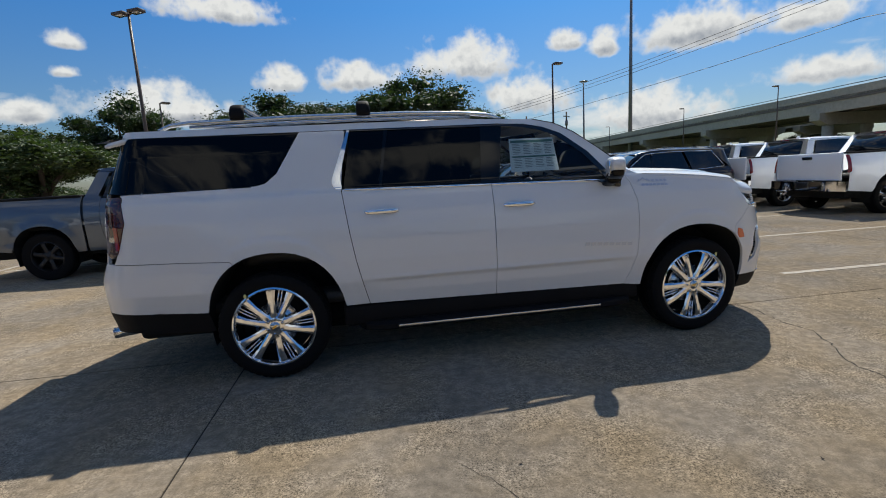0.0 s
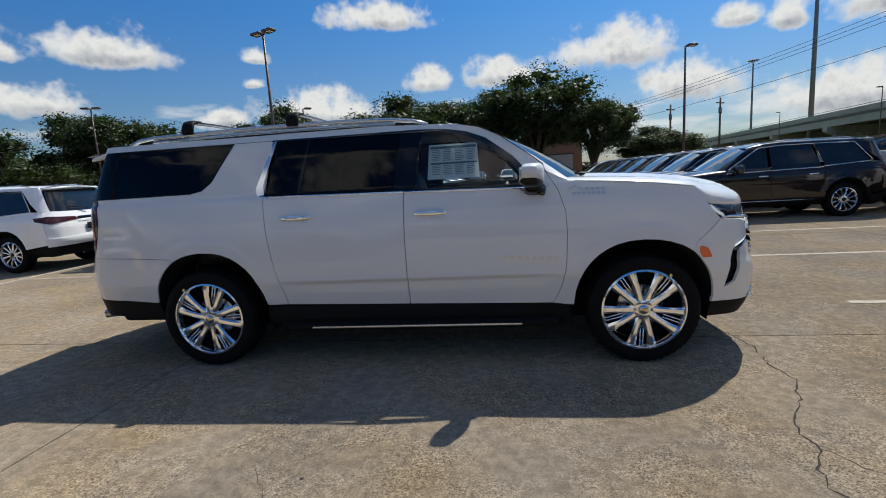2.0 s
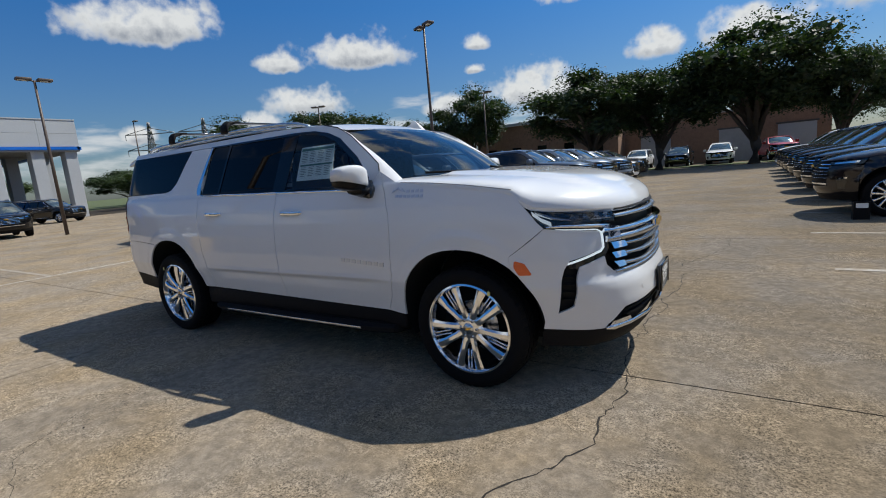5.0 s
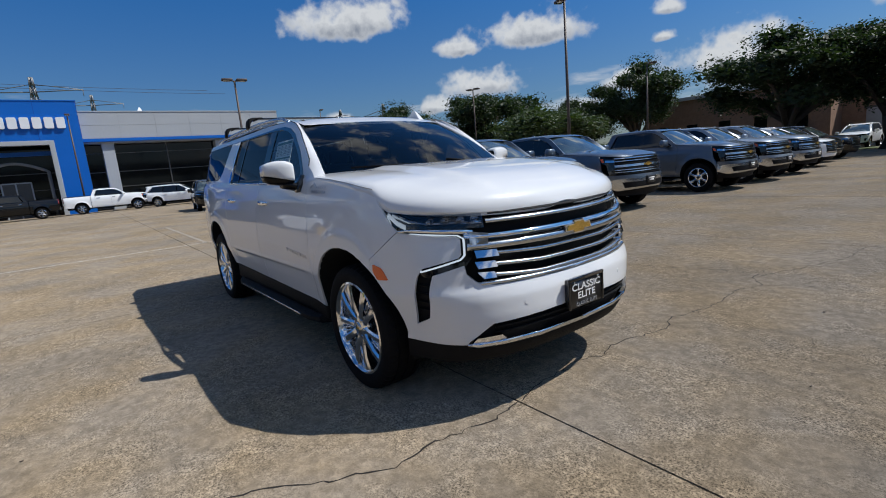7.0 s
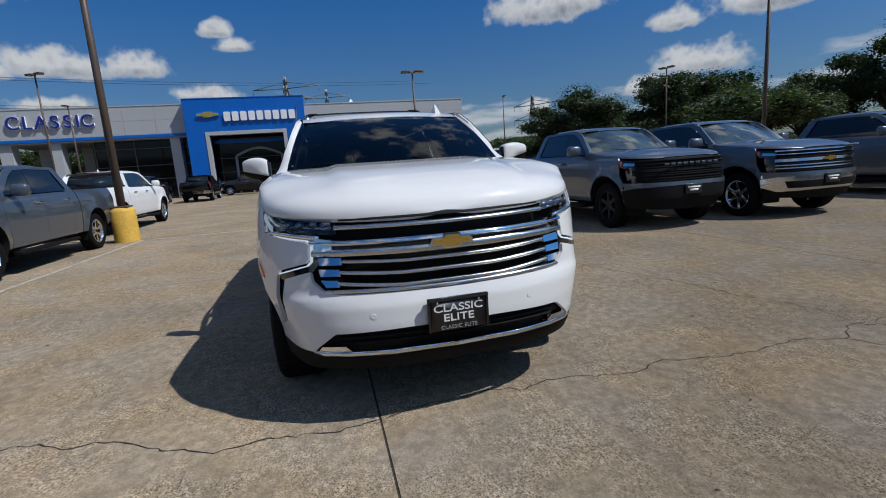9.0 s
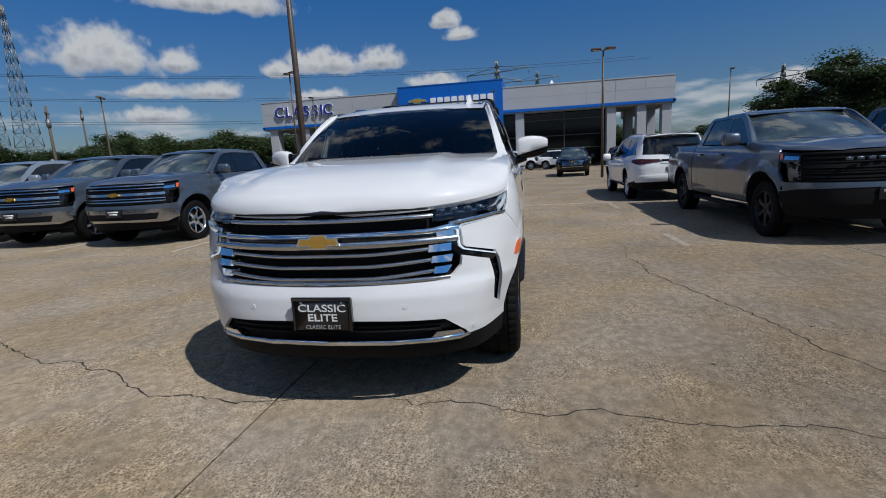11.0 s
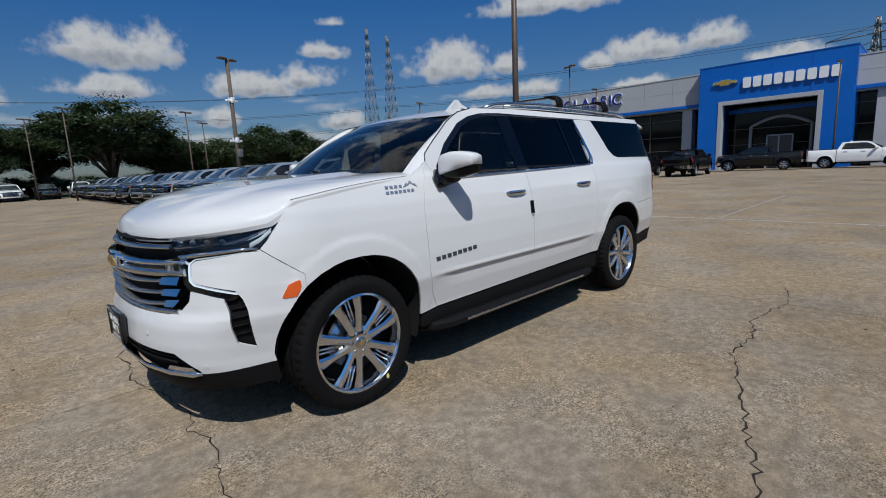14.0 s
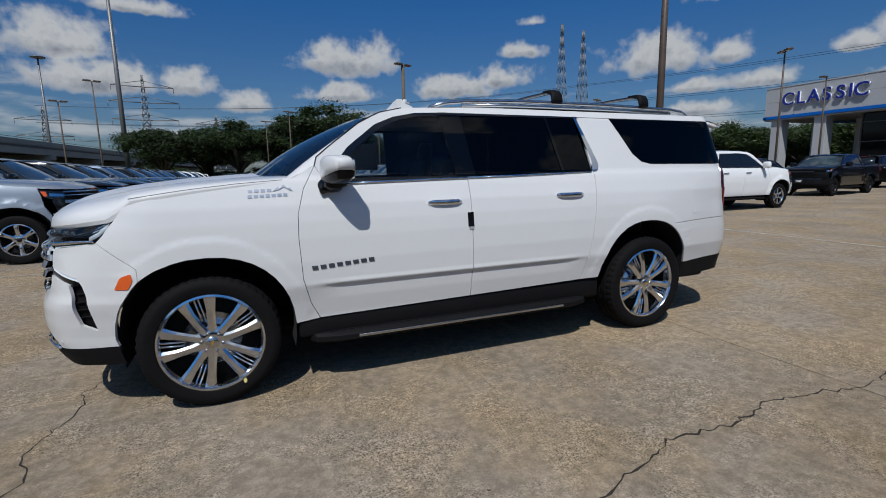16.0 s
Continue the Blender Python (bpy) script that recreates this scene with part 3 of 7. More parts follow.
    lamp = panel("tail_lamp", tl, s, LAMP_DARK, suv, inset=-.006, gap=.002, depth=.03, label="smoked red tail lamp")
    panel("lamp_bar", rounded([(-2.64, 1.20), (-2.63, 1.04), (-2.66, 1.03), (-2.68, 1.20)], .01), s, LAMP_RED, lamp, inset=-.010, gap=0, depth=.006)
    panel("lamp_lens", rounded([(-2.67, 1.13), (-2.67, 1.09), (-2.76, 1.09), (-2.76, 1.13)], .01), s, SATIN_CHROME, lamp, inset=-.010, gap=0, depth=.006)
    # bumper ends at the back
    rbump = [(-1.93, .8905), (-1.95, .912), (-2.25, .925), (-2.70, .935), (REAR - .003, .935), (REAR - .003, .56), (-2.6, .565), (-2.152, .545)] + [p for p in rear_arch[::-1] if p[0] < -1.94 and p[1] > .56]
    panel("rear_bumper", rbump, s, PEARL, suv, gap=.002)
    panel("rear_bumper_valance", [(-2.145, .545), (-2.6, .565), (REAR, .56), (REAR, .40), (-2.6, .42), (-2.12, .40)], s, MATT_BLACK, suv, gap=.001)
    panel("tailgate", [(-2.80, .935), (-2.87, 1.2), (-2.80, 1.43), (REAR, 1.43), (REAR, .935)], s, PEARL, suv, gap=.002)
    panel("rear_glass", [(-2.72, 1.43), (-2.84, 1.60), (-2.80, 1.72), (-2.72, 1.80), (REAR, 1.80), (REAR, 1.43)], s, GLASS_DARK, suv, inset=.004, gap=0, depth=.004)
# fuel flap on the driver's side
flap = rounded([(-2.185, 1.20), (-2.30, 1.20), (-2.315, .985), (-2.20, .985)], .03)
panel("fuel_flap", flap, 1, PEARL, suv, inset=-.002, gap=.0, depth=.006)


# roof
def roof_z(x, y):
    top = table(x, [(-2.95, 1.80), (-2.75, 1.845), (-2.4, 1.875), (-1.6, 1.905), (-.6, 1.908), (.1, 1.893), (.38, 1.868), (.52, 1.842), (.62, 1.808), (.69, 1.772)], .04)
    e = min(1.0, abs(y) / table(x, [(-2.9, .70), (.1, .715), (.45, .70), (.62, .66)]))
    return top - .036 * e ** 2.6


rows = []
for i in range(25):
    x0 = -2.86 + 3.447 * i / 24
    row = []
    for j in range(21):
        t = -1 + 2 * j / 20
        w = table(x0, [(-2.86, .68), (-2.6, .715), (.1, .715), (.47, .69)])
        x = x0 + .085 * (1 - t * t) * ease((x0 + .1) / .5)
        row.append((x, t * w, roof_z(x, t * w)))
    rows.append(row)
part("roof", loft(rows, closed=False, cap=False), PEARL, suv)
rows = []
for x, z, th in ((-2.60, 1.864, .02), (-2.74, 1.850, .035), (-2.83, 1.828, .035), (-2.86, 1.815, .02)):
    ring = []
    for j in range(13):
        t = -1 + 2 * j / 12
        ring.append((x + .10 * abs(t) ** 3, t * .725, z - .045 * abs(t) ** 3))
    ring += [(a, b, c - th) for a, b, c in ring[::-1]]
    rows.append(ring)
part("rear_spoiler", loft(rows), PEARL, suv)
# headliner keeps daylight from the cabin
part("headliner", box(-2.75, .30, -.66, .66, 1.80, 1.815), SEAT_TAN, suv)
# windscreen, cowl and pillars
WS_LOW = lambda t: (1.44 - .21 * t * t, .845 * t, 1.368 - .012 * t * t)
WS_TOP = lambda t: (.672 - .15 * t * t, .700 * t, 1.797 - .004 * t * t)


def screen(t, k):
    a, b = Vector(WS_LOW(t)), Vector(WS_TOP(t))
    p = a.lerp(b, k)
    bow = .030 * math.sin(math.pi * k)
    return p + Vector((.47, 0, .88)) * bow


ws = part("windscreen", loft([[screen(-1 + j / 8, i / 10) for j in range(17)] for i in range(11)], closed=False, cap=False), GLASS_FRONT, suv)
ws.visible_shadow = False
for band, k0, k1 in (("windscreen_shade", .93, 1.0), ("windscreen_foot", 0.0, .06)):
    part(band, loft([[screen(-1 + j / 8, k) - Vector((.004, 0, .006)) for j in range(17)] for k in (k0, k1)], closed=False, cap=False), GLOSS_BLACK, suv)
part("cowl", loft([[(1.56 - .22 * t * t, .86 * t, 1.335) for t in [-1 + j / 8 for j in range(17)]], [(1.44 - .20 * t * t, .82 * t, 1.362) for t in [-1 + j / 8 for j in range(17)]], [(1.36 - .20 * t * t, .80 * t, 1.385) for t in [-1 + j / 8 for j in range(17)]]], closed=False, cap=False), MATT_BLACK, suv)
for s in (-1, 1):
    inner = [screen(s, k / 10) for k in range(11)]
    outer_path = [(1.20, 1.362), (1.13, 1.395), (1.035, 1.447), (1.02, 1.497), (.96, 1.546), (.90, 1.592), (.82, 1.650), (.72, 1.723), (.62, 1.775), (.56, 1.802), (.40, 1.838)]
    outer = [Vector(skin(u, z, s)) for u, z in outer_path]
    rows = []
    for k in range(11):
        a, b = outer[k], inner[k]
        bow = Vector((.3, s * .5, .8)).normalized() * .006
        rows.append([a, a.lerp(b, .35) + bow, a.lerp(b, .7) + bow, b])
    part("a_pillar", loft(rows, closed=False, cap=False), PEARL, suv)
    part("pillar_seam", tube([Vector(skin(u, z, s, -.0015)) for u, z in outer_path[2:]], .0035, 6), MATT_BLACK, suv)
    # wiper
    base = screen(.1 + s * .25, 0) + Vector((.05, 0, -.005))
    tip = screen(-.35 + s * .45, .05) + Vector((.012, 0, .022))
    wiper = part("wiper", tube([base, base.lerp(tip, .3) + Vector((0, 0, .02)), tip], .009, 6), MATT_BLACK, suv)


# hood
def hood_rim(x):
    if x <= 1.9:
        return table(x, [(1.1, .915), (1.3, .932), (1.9, .962)])
    q = min(1, (x - 1.9) / (2.605 - 1.9))
    return .962 * (1 - q ** 2.5) ** (1 / 2.5)


def hood_z(x, y):
    low = table(x, [(1.15, 1.355), (1.5, 1.330), (1.75, 1.302), (2.06, 1.258), (2.13, 1.17), (2.45, 1.125), (2.605, 1.098)])
    top = table(x, [(1.15, 1.392), (1.5, 1.378), (1.82, 1.356), (2.13, 1.320), (2.35, 1.277), (2.48, 1.236), (2.565, 1.190), (2.595, 1.145), (2.605, 1.098)], .02)
    w = max(1e-4, hood_rim(x))
    q = min(1.0, abs(y) / w)
    z = low + (top - low) * (1 - q ** (7 - 3.4 * ease((x - 1.75) / .55))) ** (1 / 2.2)
    dome = .020 * ease((.56 - abs(y)) / .06) * ease((2.55 - x) / .3)
    return z + dome


rows = []
for i in range(33):
    a = i / 32
    x0 = 1.13 + (1.9 - 1.13) * a * 2 if a < .5 else 1.9 + .705 * math.sin((a - .5) * math.pi)
    row = []
    for j in range(41):
        t = math.sin((-1 + j / 20) * math.pi / 2)
        w = hood_rim(x0)
        x = x0 + (.36 * (1 - t * t) * ease((1.9 - x0) / .75) if x0 < 1.9 else 0)
        y = t * w
        row.append((x, y, hood_z(x0 if x0 > 1.88 else x, y)))
    rows.append(row)
bm = loft(rows, closed=False, cap=False)
bmesh.ops.remove_doubles(bm, verts=bm.verts, dist=.0005)
edge = [e for e in bm.edges if len(e.link_faces) == 1]
made = bmesh.ops.extrude_edge_only(bm, edges=edge)["geom"]
for e in edge:
    e.smooth = False
for v in [g for g in made if isinstance(g, bmesh.types.BMVert)]:
    v.co.z -= .02
    if v.co.x > 2.1:
        v.co.x -= .015
bmesh.ops.recalc_face_normals(bm, faces=bm.faces)
part("hood", bm, PEARL, suv)
for s in (-1, 1):
    seam = [(x, s * (hood_rim(x) - .004), hood_z(x, hood_rim(x) - .004) + .002) for x in [1.24 + .045 * k for k in range(19)]]
    part("hood_seam", tube(seam, .0022, 6), SEAM_DARK, suv)

# front bumper and lamps, one half after the other
for s in (-1, 1):
    bump = [(2.03, .889), (2.13, .963), (2.233, 1.039), (2.30, 1.030), (2.545, 1.000), (2.565, .985), (2.572, .905), (2.56, .890), (2.360, .845), (2.328, .80), (2.282, .655), (2.255, .535), (2.335, .575), (2.372, .68), (2.415, .808), (2.59, .850), (2.605, .80), (2.66, .755), (2.754, .731), (MID + .003, .722), (MID + .003, .545), (3.02, .543), (2.69, .528), (2.62, .485), (2.55, .440), (2.53, .418), (2.35, .425), (2.175, .435)]
    panel("front_bumper", bump + [p for p in arch(1.70, .485, .505, 5, 70) if p[0] > 2.035 and .44 < p[1] < .885] + [(2.03, .817)], s, PEARL, suv, gap=.001, step=(.05, .0125))
    panel("bumper_inner", [(2.2, .45), (2.2, 1.0), (2.5, 1.08), (MID, 1.08), (MID, .45)], s, WELL_BLACK, suv, inset=.075, gap=0, depth=0)
    panel("air_slot", [(2.360, .84), (2.328, .80), (2.282, .655), (2.255, .535), (2.335, .575), (2.372, .68), (2.415, .80)], s, MATT_BLACK, suv, inset=.035, gap=-.004, depth=.01)
    for k in range(4):
        z = .62 + .045 * k
        strip_on("slot_fin", [(2.285 + .22 * (z - .62), z), (2.325 + .24 * (z - .62), z - .004), (2.352 + .26 * (z - .62), z - .008)], .010, s, MATT_BLACK, suv, inset=.030, depth=.008)
    chin = [(2.175, .435), (2.35, .425), (2.53, .418), (2.56, .395), (2.96, .395), (MID + .003, .397), (MID + .003, .312), (2.75, .305), (2.45, .308), (2.17, .32)]
    panel("bumper_chin", chin, s, MATT_BLACK, suv, gap=.001, step=(.05, .04))
    panel("lower_grille", [(2.55, .44), (2.62, .485), (2.69, .528), (3.02, .543), (MID, .545), (MID, .40), (2.6, .40)], s, MATT_BLACK, suv, inset=.035, gap=0, depth=0)
    for z in (.47, .50):
        strip_on("lower_grille_bar", [(2.70, z), (2.85, z + .004), (3.0, z + .006), (MID, z + .006)], .014, s, MATT_BLACK, suv, inset=.03, depth=.012)
    skirt = [(2.535, .420), (2.60, .413), (2.75, .416), (2.95, .418), (MID, .418)]
    strip_on("chin_trim", skirt, [.015, .03, .030, .030, .030], s, CHROME, suv, depth=.014, label="chrome lower bumper trim")
    panel("chin_block", [(2.56, .425), (2.59, .455), (2.73, .462), (2.76, .432)], s, CHROME, suv, inset=-.004, gap=0, depth=.03)
    # sensors and seams in the bumper
    for u, z in ((2.89, .615), (2.50, .46)):
        panel("parking_sensor", oval(u, z, .013, .013, 12, 2), s, PEARL, suv, inset=-.002, gap=0, depth=.006)
    # head lamp
    hl = [(2.158, 1.155), (2.30, 1.132), (2.50, 1.120), (2.69, 1.110), (2.69, 1.032), (2.50, 1.040), (2.33, 1.052), (2.235, 1.044), (2.20, 1.078)]
    lamp = panel("head_lamp", hl, s, GLOSS_BLACK, suv, inset=.045, gap=-.002, depth=0, label="dark headlamp with clear cover")
    for k, u in enumerate((2.42, 2.50, 2.58, 2.65)):
        c = Vector(skin(u, 1.082, s, .03))
        bm = bmesh.new()
        bmesh.ops.create_uvsphere(bm, u_segments=14, v_segments=8, radius=.024)
        bmesh.ops.transform(bm, matrix=Matrix.Translation(c) @ Matrix.Diagonal((.7, 1.2, .8, 1)), verts=bm.verts)
        part("projector", bm, CHROME, lamp)
    strip_on("lamp_blade", [(2.20, 1.13), (2.30, 1.09), (2.40, 1.072), (2.68, 1.062)], [.03, .024, .016, .014], s, CHROME, lamp, inset=.03, depth=.01)
    strip_on("lamp_signature", [(2.18, 1.128), (2.23, 1.085), (2.28, 1.060)], .026, s, LED_WHITE, lamp, inset=.02, depth=.012)
    cover = panel("lamp_cover", hl, s, LAMP_CLEAR, lamp, inset=.004, gap=.002, depth=.01)
    cover.visible_shadow = False
    strip_on("lamp_trim", [(2.245, 1.046), (2.33, 1.046), (2.45, 1.036), (2.56, 1.027), (2.63, 1.018)], [.010, .016, .020, .022, .024], s, CHROME, suv, inset=.004, depth=.014, label="chrome strip under the headlamp")
    # C-shaped running lamp
    led_in = [(2.30, 1.026), (2.548, 1.000), (2.572, .985), (2.580, .903), (2.562, .884), (2.345, .832)]
    led_out = [(2.294, 1.033), (2.555, 1.010), (2.589, .987), (2.597, .898), (2.573, .873), (2.345, .819)]
    panel("running_lamp", led_in + led_out[::-1], s, LED_WHITE, suv, inset=.006, gap=.003, depth=.02, step=(.03, .03), label="white C-shaped running lamp")
    far = [(2.275, 1.050), (2.575, 1.040), (2.622, 1.005), (2.630, .885), (2.600, .845), (2.44, .79), (2.36, .80)]
    panel("lamp_surround", led_out + far[::-1], s, GLOSS_BLACK, suv, inset=.012, gap=0, depth=.02, step=(.03, .03))

# grille
gx = [(2.60, .93), (2.605, .80), (2.66, .755), (2.754, .731), (MID, .722), (MID, 1.112), (2.69, 1.118), (2.61, 1.04)]
half_a = sheet(gx, lambda u, z: skin(u, z, 1, .07), (.06, .06), 0)
half_b = sheet(gx, lambda u, z: skin(u, z, -1, .07), (.06, .06), 0)
grille = part("grille", join(half_a, half_b), MATT_BLACK, suv, "black grille with stacked chrome bars")


def across(name, zs, u0, high, material, depth, inset, label="", n=13):
    """A bar over the whole nose: zs(k) gives its height from the end (0) to the middle (1)."""
    rings = []
    for i in range(2 * n + 1):
        k = 1 - abs(i - n) / n
        s = -1 if i < n else 1
        u = u0 + (MID - u0) * k
        z, h = zs(k), high(k) if callable(high) else high
        rings.append([skin(u, z + a, s, inset - b) for a, b in ((-h / 2, -.02), (-h / 2, depth * .6), (-h * .2, depth), (h * .2, depth), (h / 2, depth * .6), (h / 2, -.02))])
    return part(name, sharp_by_angle(loft(rings), 50), material, grille, label)


across("grille_bar", lambda k: 1.066 - .004 * k, 2.70, .020, SATIN_CHROME, .012, .018)
across("grille_bar", lambda k: 1.103 - .004 * k, 2.72, .012, MATT_BLACK, .01, .02)
across("main_bar", lambda k: .998 - .008 * min(1, k * 4), 2.585, .028, CHROME, .022, .004, "broad chrome bar")
across("main_bar", lambda k: .945 - .008 * k, 2.60, .034, SATIN_CHROME, .020, .002, "satin chrome bar")
across("bar_filler", lambda k: .972 - .006 * k, 2.615, .040, GLOSS_BLACK, .004, .004)
for z0, z1 in ((.902, .884), (.846, .822), (.790, .758)):
    across("grille_bar", lambda k: z0 + (z1 - z0) * min(1, k * 1.5), 2.70, .020, SATIN_CHROME, .016, .010)
for s in (-1, 1):
    panel("bar_end", [(2.612, 1.022), (2.612, .930), (2.70, .928), (2.70, 1.008)], s, CHROME, grille, inset=-.016, gap=0, depth=.03, step=(.03, .05))
    for z0, z1, w in ((.922, .884, 0), (.864, .828, .012), (.808, .772, .045)):
        bm = sheet([(2.635 + w * .5, z0), (2.745, z0 - .004), (2.76, z1), (2.65 + w, z1)], lambda u, z: skin(u, z, s, -.006 - .011 * (z0 - z) / (z0 - z1)), (.03, .05), .05, inward(s))
        part("bar_block", bm, CHROME, grille, "faceted chrome block")
across("grille_foot", lambda k: .748 - .012 * k, 2.68, .018, SATIN_CHROME, .014, .004)
# badge: a plain cross-shaped gold mark with a bright rim
bt = [(-.122, -.017), (-.052, -.017), (-.046, -.034), (.040, -.034), (.050, -.017), (.118, -.017), (.104, .017), (.050, .017), (.044, .034), (-.040, .034), (-.050, .017), (-.106, .017)]
rimmed = prism([(u * .98, v * 1.12) for u, v in bt], .0, .020, lambda u, v, d: (2.672 + d, u, .964 + v))
badge = part("front_badge", rimmed, CHROME, grille, "gold cross-shaped badge with bright rim", smooth=False)
part("badge_face", prism([(u * .86, v * .86) for u, v in bt], .012, .026, lambda u, v, d: (2.672 + d, u, .964 + v)), GOLD, badge, smooth=False)

# number plate with dealer frame
plate = part("front_plate", prism(rounded([(-.158, -.082), (.158, -.082), (.158, .088), (-.158, .088)], .012), .0, .028, lambda u, v, d: (2.700 + d, u, .590 + v)), PLATE_BLACK, suv, "black dealer plate in a dark frame")
part("plate_frame", join(join(prism(rounded([(-.162, .076), (.162, .076), (.162, .094), (-.162, .094)], .006), .02, .034, lambda u, v, d: (2.700 + d, u, .590 + v)), box(2.720, 2.734, -.162, -.148, .505, .68, .004)), box(2.720, 2.734, .148, .162, .505, .68, .004)), GLOSS_BLACK, plate)
UPRIGHT = Matrix.Rotation(radians(90), 4, "Z") @ Matrix.Rotation(radians(90), 4, "X")
words("CLASSIC", .058, .001, 1.0, plate, "plate_lettering", PLATE_WHITE, Matrix.Translation((2.7285, 0, .624)) @ UPRIGHT @ Matrix.Diagonal((1.22, .95, 1, 1)), .0006)
words("ELITE", .058, .001, 1.0, plate, "plate_lettering", PLATE_WHITE, Matrix.Translation((2.7285, 0, .573)) @ UPRIGHT @ Matrix.Diagonal((1.22, .95, 1, 1)), .0006)
words("CLASSIC ELITE", .028, .001, 1.1, plate, "plate_lettering", PLATE_GREY, Matrix.Translation((2.7288, 0, .524)) @ UPRIGHT)
for y in (-.11, .11):
    bm = bmesh.new()
    bmesh.ops.create_cone(bm, cap_ends=True, segments=12, radius1=.008, radius2=.006, depth=.006, matrix=Matrix.Translation((2.731, y, .655)) @ Matrix.Rotation(radians(90), 4, "Y"))
    part("plate_screw", bm, SATIN_CHROME, plate)

# badges on the sides: rows of plain bars in place of names, and a small peak shape
for s in (-1, 1):
    def on_side(u, v, d):
        return skin(u, v, s, -d)
    for k in range(8):
        u0 = .705 + .0515 * k
        z0 = .836 - .0035 * k
        # same bars, darker on the sunlit side: how they reflect put into the colour
        part("name_bar", prism([(u0, z0 - .014), (u0 + .036, z0 - .015), (u0 + .040, z0 + .011), (u0 + .004, z0 + .012)], .0, .004, on_side), BADGE_DARK if s > 0 else BADGE, suv, smooth=False)
    for row, count in ((0, 4), (1, 7)):
        for k in range(count):
            w = .030
            u0 = 1.452 - (.036 if row == 0 else .0335) * (k + 1)
            z0 = 1.287 - row * .032 + .0008 * k
            part("trim_bar", prism([(u0, z0), (u0 + w * .8, z0), (u0 + w * .8, z0 + .018), (u0, z0 + .018)], .0, .003, on_side), BADGE, suv, smooth=False)
    pk = [(1.30, 1.292), (1.27, 1.318), (1.258, 1.308), (1.235, 1.330), (1.21, 1.306), (1.20, 1.314), (1.185, 1.292), (1.20, 1.296), (1.235, 1.315), (1.265, 1.300)]
    part("peak_badge", prism(pk, .0, .005, on_side), BADGE, suv, smooth=False)


# door mirrors
def mirror(s):
    rings = []
    for k in range(13):
        t = k / 12
        y = .985 + (.240 if s > 0 else .190) * t
        g = math.sin(math.pi * (.10 + .82 * t)) ** .28
        a, b = .076 * g * (1 - .2 * t), .090 * g * (1 - .16 * t)
        cx, cz = .955 - .055 * t, 1.405 + .010 * t
        rings.append([(cx + u, s * y, cz + v) for u, v in oval(0, 0, a, b, 22, 4.2)])
    body = part("door_mirror", loft(rings), TRIM_BLACK, suv, "white door mirror with black base")
    shell = [[(x + (.006 if x > .89 else -.0), y + s * .002, z + .004) for x, y, z in r] for r in rings]
    cap_rows = []
    for r in shell:
        cz = sum(p[2] for p in r) / len(r)
        cx = sum(p[0] for p in r) / len(r)
        cap_rows.append([(cx + (x - cx) * 1.045, y, max(cz - .058 + .050 * (abs(y) - .985) / .24, cz + (z - cz) * 1.045)) for x, y, z in r])
    part("mirror_cap", loft(cap_rows), PEARL, body)
    glass = [(1.01, 1.350), (1.19, 1.360), (1.20, 1.475), (1.02, 1.470)]
    part("mirror_glass", prism(rounded(glass, .03), .0, .004, lambda u, v, d: (.892 - .06 * (u - 1.0) / .25 - d, s * (u if s > 0 else .985 + (u - .985) * .8), v)), CHROME, body)
    arm = [[(.955 - .02 * t + u, s * (.90 + .16 * t), 1.285 + .05 * t + v) for u, v in oval(0, 0, .075 - .02 * t, .032, 14)] for t in (0, .4, .8, 1)]
    part("mirror_arm", loft(arm), TRIM_BLACK, body)
    part("mirror_base", prism(rounded([(.84, 1.315), (1.02, 1.262), (1.035, 1.33), (.965, 1.40), (.94, 1.345)], .02), 0, .03, lambda u, v, d: skin(u, v, s, -d)), GLOSS_BLACK, body)
    return body


for s in (-1, 1):
    mirror(s)

# roof rails, cross bars and aerial fin
for s in (-1, 1):
    pts = [(-2.42, .655, 1.860), (-2.34, .66, 1.895), (-2.2, .665, 1.910), (-1.4, .672, 1.926), (-.6, .672, 1.926), (-.15, .665, 1.912), (.04, .66, 1.892), (.16, .655, 1.856)]
    rings = [[(x, s * (y + a), z + b) for a, b in oval(0, 0, .018, .016, 10, 2.6)] for x, y, z in pts]
    part("roof_rail", loft(rings), SATIN_CHROME, suv, "bright roof rail")
    part("rail_foot", loft([[(x, s * (.668 + a), z + b) for a, b in oval(0, 0, .012, .014, 8)] for x, z in ((-2.2, 1.878), (-1.4, 1.892), (-.6, 1.892), (-.1, 1.882))]), SATIN_CHROME, suv)
for cx in (-1.86, -.94):
    pts = [(-.63, 2.004, .6), (-.58, 2.018, .9), (-.3, 2.026, 1), (.3, 2.026, 1), (.58, 2.018, .9), (.63, 2.004, .6)]
    rings = [[(cx + a * w, y, z + b) for a, b in oval(0, 0, .040, .012, 14, 2.2)] for y, z, w in pts]
    bar = part("cross_bar", loft(rings), GLOSS_BLACK, suv, "black roof cross bar with hooked feet")
    for s in (-1, 1):
        foot = [(.694, 1.922, .050, .012), (.692, 1.945, .054, .016), (.682, 1.982, .052, .020), (.658, 2.012, .048, .020), (.615, 2.027, .044, .016), (.54, 2.032, .040, .010)]
        rings = [[(cx + a, s * (y + b * .8), z + b * .6) for a, b in oval(0, 0, l, d, 14, 3)] for y, z, l, d in foot]
        part("bar_foot", loft(rings), MATT_BLACK, bar, "black clamp foot")
fin = [(.50, 1.805, .026), (.45, 1.850, .022), (.395, 1.906, .010), (.372, 1.924, .006), (.338, 1.924, .006), (.315, 1.893, .012), (.262, 1.872, .020), (.250, 1.815, .026)]
